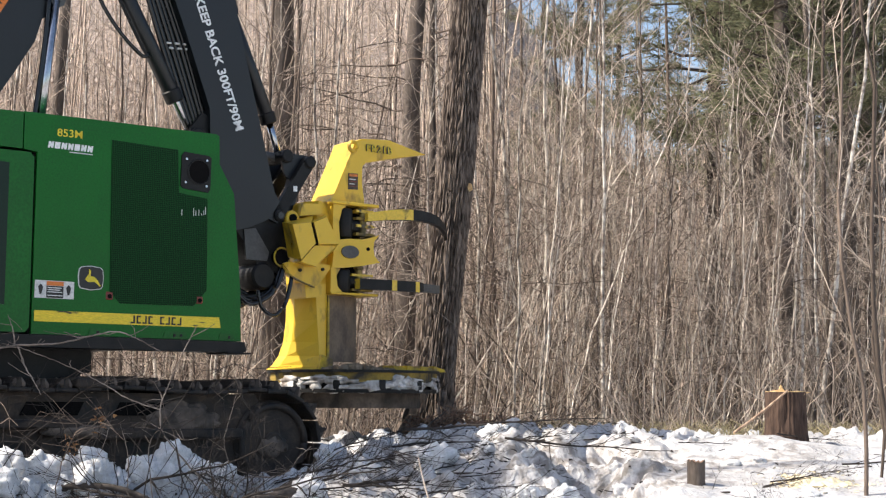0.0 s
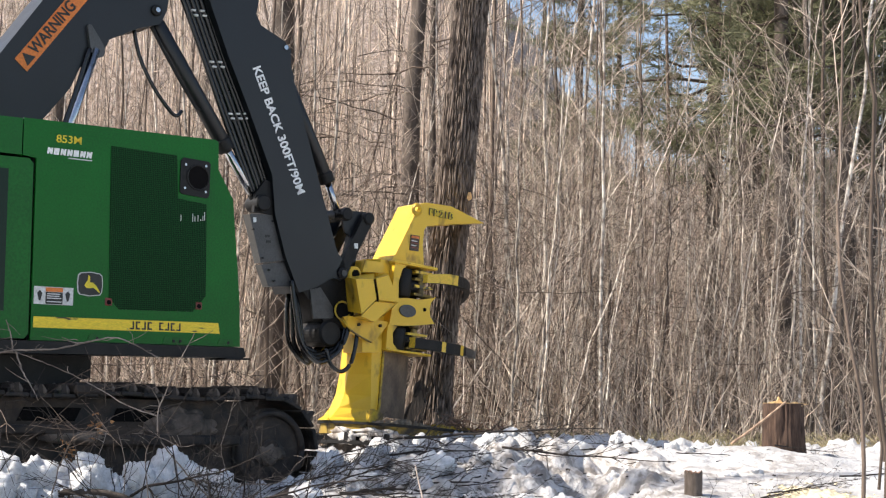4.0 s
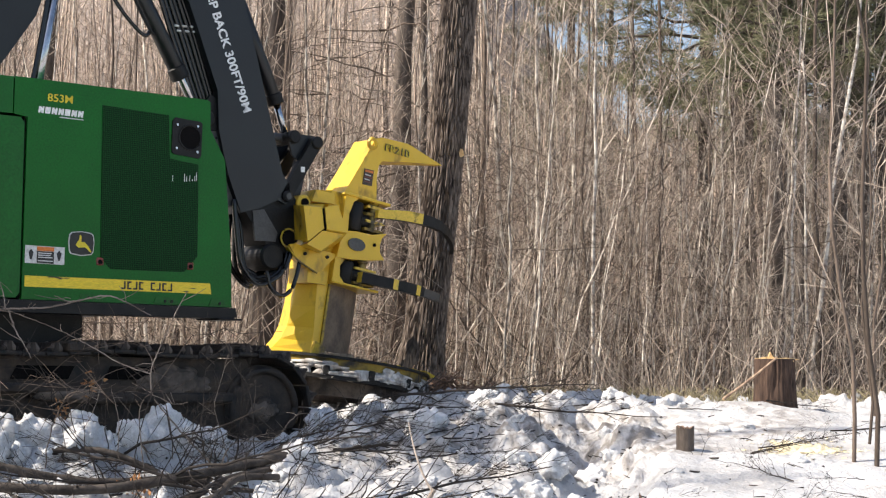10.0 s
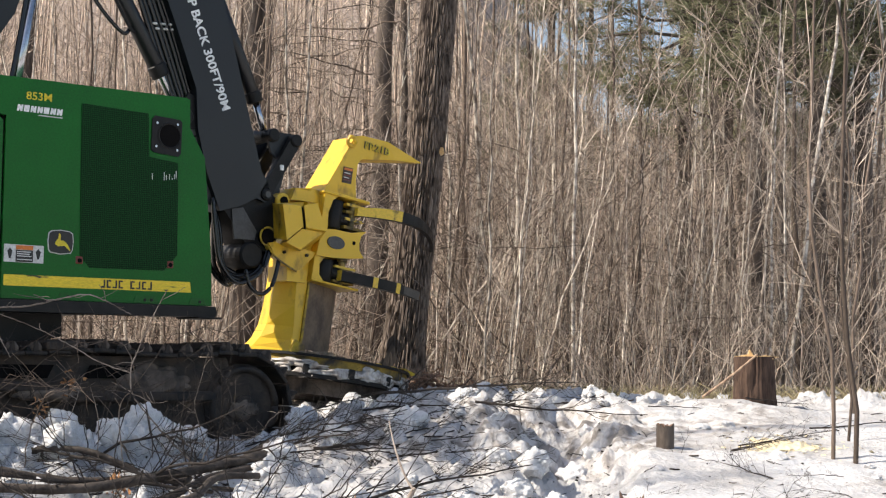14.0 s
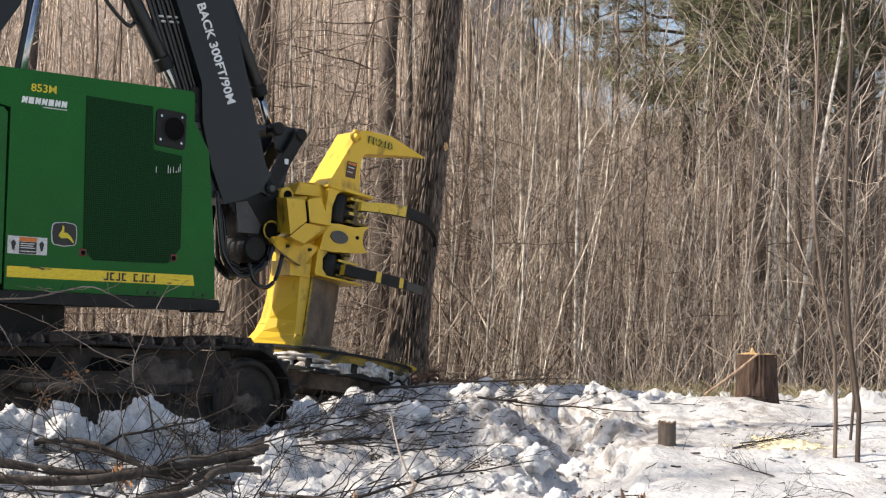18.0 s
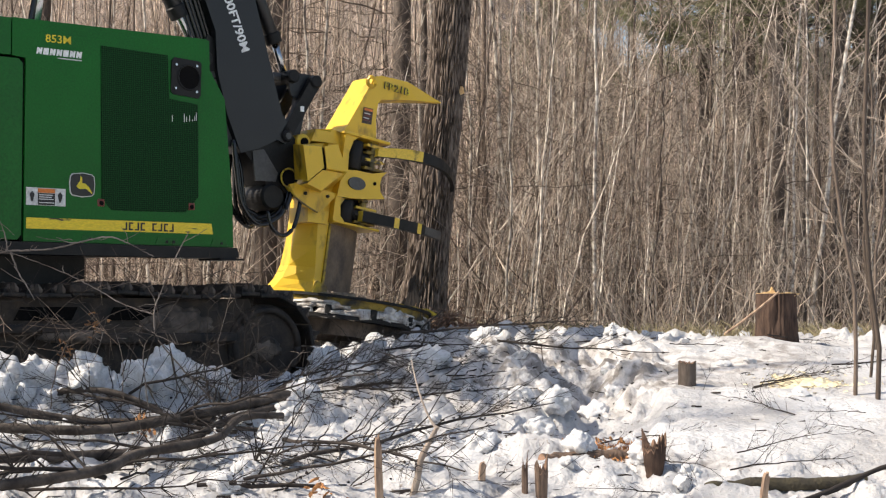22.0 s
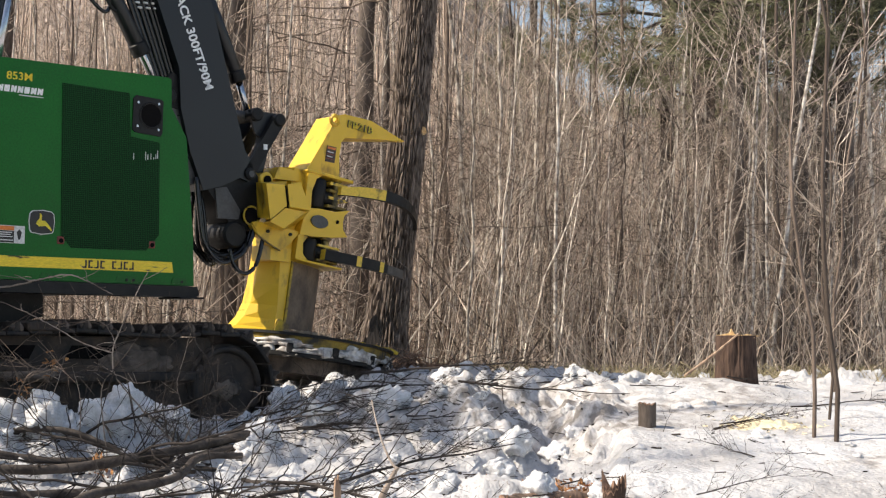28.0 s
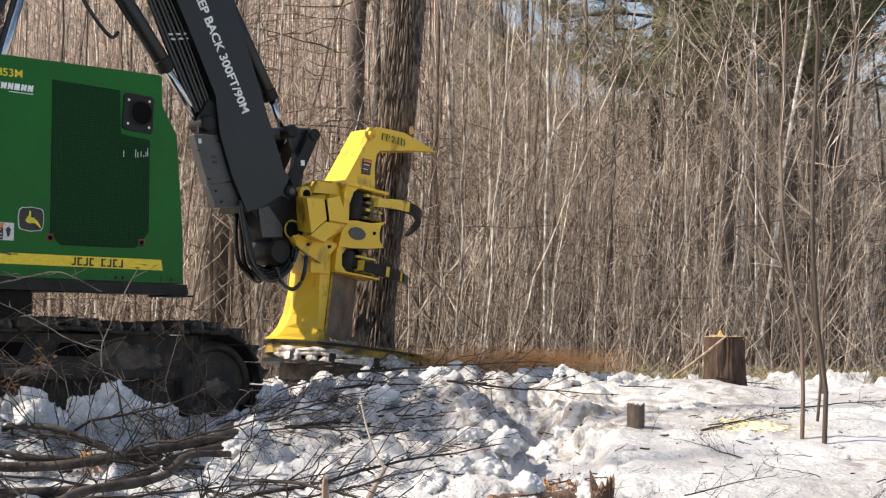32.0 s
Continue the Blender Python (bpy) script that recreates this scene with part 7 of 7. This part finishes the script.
def wood_dust():
    rng = np.random.RandomState(70)
    bm = bmesh.new()
    for _ in range(700):
        x, y = rng.normal(2.76, 0.16), rng.normal(11.2, 0.26)
        z = ground_z(x, y) + 0.006
        s = rng.uniform(0.006, 0.02)
        e = Euler((rng.normal(0, 0.4), rng.normal(0, 0.4), rng.uniform(0, 6.3)))
        vs = []
        for p in ((-1, -0.5, 0), (1, -0.5, 0), (1, 0.5, 0.2), (-1, 0.5, 0.2)):
            q = Vector(p) * s
            q.rotate(e)
            vs.append(bm.verts.new(Vector((x, y, z)) + q))
        bm.faces.new(vs)
    thing("sawdust", "yellow sawdust scattered over the snow", "sawdust", kind="stuff", data=mesh_of("sawdust", bm, SAWDUST))
    heap = bmesh.new()
    bmesh.ops.create_grid(heap, x_segments=50, y_segments=40, size=0.5)
    for v in heap.verts:
        x, y = 2.76 + v.co.x * 0.5 - v.co.y * 0.25, 11.2 + v.co.y * 1.0
        d = math.hypot(v.co.x, v.co.y) / 0.5
        z = ground_z(x, y) - 0.03 + 0.085 * max(0, 1 - d) ** 0.6 + 0.055 * noise.noise((x * 7, y * 7, 3)) + 0.025 * noise.noise((x * 25, y * 25, 3))
        v.co = Vector((x, y, z))
    thing("sawdust_heap", "low heap of fresh yellow sawdust on snow", "sawdust", data=mesh_of("sawdust_heap", heap, SAWDUST)).data.shade_smooth()
    crumbs = bmesh.new()
    for _ in range(260):
        x, y = rng.normal(1.05, 0.12), rng.normal(9.2, 0.1)
        c, e, s = Vector((x, y, ground_z(x, y) + 0.012)), Euler(rng.uniform(0, 6.28, 3)), rng.uniform(0.006, 0.022)
        q = []
        for p in ((-1, -0.35, 0), (1, -0.3, 0.1), (0.9, 0.35, 0), (-1, 0.3, 0.15)):
            w = Vector(p) * s
            w.rotate(e)
            q.append(crumbs.verts.new(c + w))
        crumbs.faces.new(q)
    thing("rotten_wood", "red-brown crumbs of rotten wood on the snow", "wood crumbs", kind="stuff", data=mesh_of("rotten_wood", crumbs, LEAF))
    # torn roots and red splinters round the foot of the oak
    bm = bmesh.new()
    V, F = [], []
    P, R = [], []
    for _ in range(620):
        a, d = rng.uniform(0, 6.3), rng.uniform(0.1, 0.6)
        x, y = 0.3 + d * math.cos(a) * 1.1, 15.05 + d * math.sin(a) * 0.5
        z = ground_z(x, y) + rng.uniform(0, 0.2) * (1 - d)
        v = rng.normal(0, 1, 3) * np.array([1, 1, 0.5])
        v *= rng.uniform(0.05, 0.22) / np.linalg.norm(v)
        P.append([(x, y, z), tuple(np.array((x, y, z)) + v * 0.5 + rng.normal(0, 0.01, 3)), tuple(np.array((x, y, z)) + v)])
        R.append([0.008, 0.006, 0.002])
    bm.free()
    mound = bmesh.new()
    bmesh.ops.create_grid(mound, x_segments=46, y_segments=34, size=0.5)
    for v in mound.verts:
        x, y = 0.3 + v.co.x * 1.3, 15.08 + v.co.y * 0.8
        d = math.hypot(v.co.x, v.co.y) / 0.5
        v.co = Vector((x, y, ground_z(x, y) - 0.05 + 0.09 * max(0, 1 - d) + 0.07 * noise.noise((x * 7, y * 7, 5)) + 0.04 * noise.noise((x * 22, y * 22, 5))))
    thing("dirt_mound", "red-brown dirt and torn wood heaped at the oak's foot", "dirt", data=mesh_of("dirt_mound", mound, STUMP_BARK))
    thing("splinters", "red-brown splinters and torn roots round the oak's foot", "splinters", kind="stuff", data=mesh_from("splinters", [tubes(P, R, 4)], WOOD_RED))


wood_dust()


def litter():
    """Bark crumbs, chips and broken twig ends strewn over the worked snow."""
    rng = np.random.RandomState(91)
    P, R = [], []
    for _ in range(2600):
        y = rng.uniform(7.9, 14.2)
        x = rng.uniform(-0.3, 0.31) * y
        if (x > 0.13 * y and rng.rand() < 0.88) or (y < 10 and rng.rand() < 0.6):
            continue
        z = ground_z(x, y) + 0.004
        a, ln = rng.uniform(0, 6.28), rng.uniform(0.01, 0.11) * (1 if rng.rand() < 0.85 else 2.0)
        d = np.array([math.cos(a), math.sin(a), rng.normal(0, 0.15)]) * ln
        P.append([np.array((x, y, z)), np.array((x, y, z)) + d * 0.5 + rng.normal(0, 0.004, 3), np.array((x, y, z)) + d])
        w = rng.uniform(0.002, 0.006) if ln > 0.04 else rng.uniform(0.004, 0.009)
        R.append([w, w, w * 0.6])
    thing("bark_litter", "bark crumbs and broken twigs strewn over the snow", "litter", kind="stuff", data=mesh_from("bark_litter", [tubes(P, R, 4)], TWIG_DARK))


litter()


# ---- sawdust thrown by the disc: loose puffs of flakes ----
def puff(label, mat, n, spread, seed):
    rng = np.random.RandomState(seed)
    c = rng.normal(0, 1, (n, 3)) * np.array(spread)
    s = rng.uniform(0.0014, 0.0038, n)
    e1, e2 = rng.normal(0, 1, (n, 3)), rng.normal(0, 1, (n, 3))
    e1 /= np.linalg.norm(e1, axis=1, keepdims=True)
    e2 /= np.linalg.norm(e2, axis=1, keepdims=True)
    e1, e2 = e1 * s[:, None], e2 * s[:, None]
    V = np.stack([c - e1 - e2, c + e1 - e2, c + e1 + e2, c - e1 + e2], 1).reshape(-1, 3)
    return thing("dust_puff", label, "sawdust", kind="stuff", data=mesh_from("dust_puff", [(V, np.arange(4 * n).reshape(-1, 4))], mat))


PUFFS = []
for k in range(6):
    d = 0.1 * (k % 3)
    way = [(0, (0.1, 15.2, -1.2)), (1.25 + d, (0.1, 15.2, -1.2)), (1.45 + d, (0.4 + 0.1 * k, 15.1, 1.1)), (1.65 + d, (0.5 + 0.2 * k, 14.9, 1.35 + 0.06 * k)), (2.0 + d, (0.6 + 0.26 * k, 14.8, 1.5 + 0.06 * k)), (2.5 + d, (1.1 + 0.3 * k, 14.7, -1.6)), (32, (1.1 + 0.3 * k, 14.7, -1.6))]
    PUFFS.append((puff("pale haze of fine sawdust blown from the cut", DUST, 11000, (0.34, 0.25, 0.27), 900 + k), way))
for k in range(2):
    way = [(0, (0.1, 15.05, -1.2)), (1.5, (0.1, 15.05, -1.2)), (1.8, (0.05 + 0.12 * k, 15.0, 1.0)), (2.4, (0.1 + 0.15 * k, 15.0, 1.2)), (3.0, (0.3, 15.0, -1.2)), (30.9, (0.1, 15.0, -1.2)), (31.15, (0.05 + 0.2 * k, 15.0, 1.0)), (31.4, (0.2 + 0.2 * k, 15.0, 1.15)), (31.8, (0.4, 15.0, -1.2)), (32, (0.4, 15.0, -1.2))]
    PUFFS.append((puff("grey dust round the oak's foot", DUST, 9000, (0.14, 0.1, 0.15), 920 + k), way))
for k in range(5):
    d = 0.1 * k
    way = [(0, (0.2, 15.0, -1.0)), (31.0 + d, (0.2, 15.0, -1.0)), (31.2 + d, (0.5, 14.8, 1.0)), (31.5 + d, (0.85, 14.7, 0.96)), (32, (1.75 - 0.26 * k, 14.6, 0.93))]
    PUFFS.append((puff("orange sawdust jet along the snow", DUST_ORANGE, 11000, (0.27, 0.12, 0.06), 940 + k), way))


# ---- what moves ----
def turned(rows_at, pivot, point, t):
    """Where a point of an arm lies at a time; rows are (t, x, z, degrees up)."""
    r = [v for v in rows_at if v[0] == t][0]
    a = radians(r[3])
    dx, dz = point[0] - pivot[0], point[1] - pivot[2]
    return r[1] + math.cos(a) * dx - math.sin(a) * dz, r[2] + math.sin(a) * dx + math.cos(a) * dz


def motions():
    walk(BODY, [(t, pose(x, 0, z, 0, -a, 0)) for t, x, z, a in BODY_ROWS])
    walk(STICK, [(t, pose(x, 0, z, 0, -a, 0)) for t, x, z, a in STICK_ROWS])
    walk(HEAD, [(t, pose(x, 0, z, 0, -a, 0)) for t, x, z, a in HEAD_ROWS])
    boom_rows = [(t, BOOM_PIVOT[0], BOOM_PIVOT[2], a) for t, a in BOOM_ROWS]
    walk(BOOM, [(t, pose(x, 0, z, 0, -a, 0)) for t, x, z, a in boom_rows])
    times = [t for t, _ in BOOM_ROWS if any(t == r[0] for r in STICK_ROWS)]
    barrel, piston, ram, hose = [], [], [], []
    for t in times:
        ax, az = turned(boom_rows, BOOM_PIVOT, (-0.33, 3.06), t)
        bx, bz = turned(STICK_ROWS, STICK_PIVOT, (0.33, 1.76), t)
        ang = math.degrees(math.atan2(bz - az, bx - ax))
        barrel.append((t, pose(ax, 1.12, az, 0, -ang, 0)))
        piston.append((t, pose(bx, 1.12, bz, 0, -ang, 0)))
        cx, cz = turned(boom_rows, BOOM_PIVOT, (-0.89, 2.62), t)
        ang = math.degrees(math.atan2(0.75 - cz, -1.47 - cx))
        ram.append((t, pose(cx, 1.0, cz, 0, -ang, 0)))
        hose.append((t, pose(cx - 0.06, 1.0, cz, 0, -ang, 0)))
    walk(stick_barrel, barrel)
    walk(stick_rod, piston)
    walk(boom_barrel_rod, ram)
    walk(boom_hose, hose)
    upper = [(0, 0), (2.5, 0), (3.0, 18), (3.5, 21), (4.2, 19), (5.2, 0), (31.2, 0), (31.5, 9), (31.8, 17), (32, 19)]
    lower = [(0, 0), (2.8, 0), (3.5, 10), (4.2, 10), (5.2, 0), (31.6, 0), (31.8, 9), (32, 20)]
    stand = OAK.matrix_basis.copy()
    walk(OAK, [(0, stand), (31.3, stand), (31.6, Matrix.Translation((-0.008, 0, 0)) @ stand), (32, Matrix.Translation((-0.034, 0, 0)) @ stand)])
    for ob, way in PUFFS:
        walk(ob, [(t, pose(*at)) for t, at in way])
    for arm, at, rows_ in ((arm_upper, ARM_UPPER_AT, upper), (arm_lower, ARM_LOWER_AT, lower)):
        walk(arm, [(t, pose(*at, 0, 0, a)) for t, a in rows_])


motions()
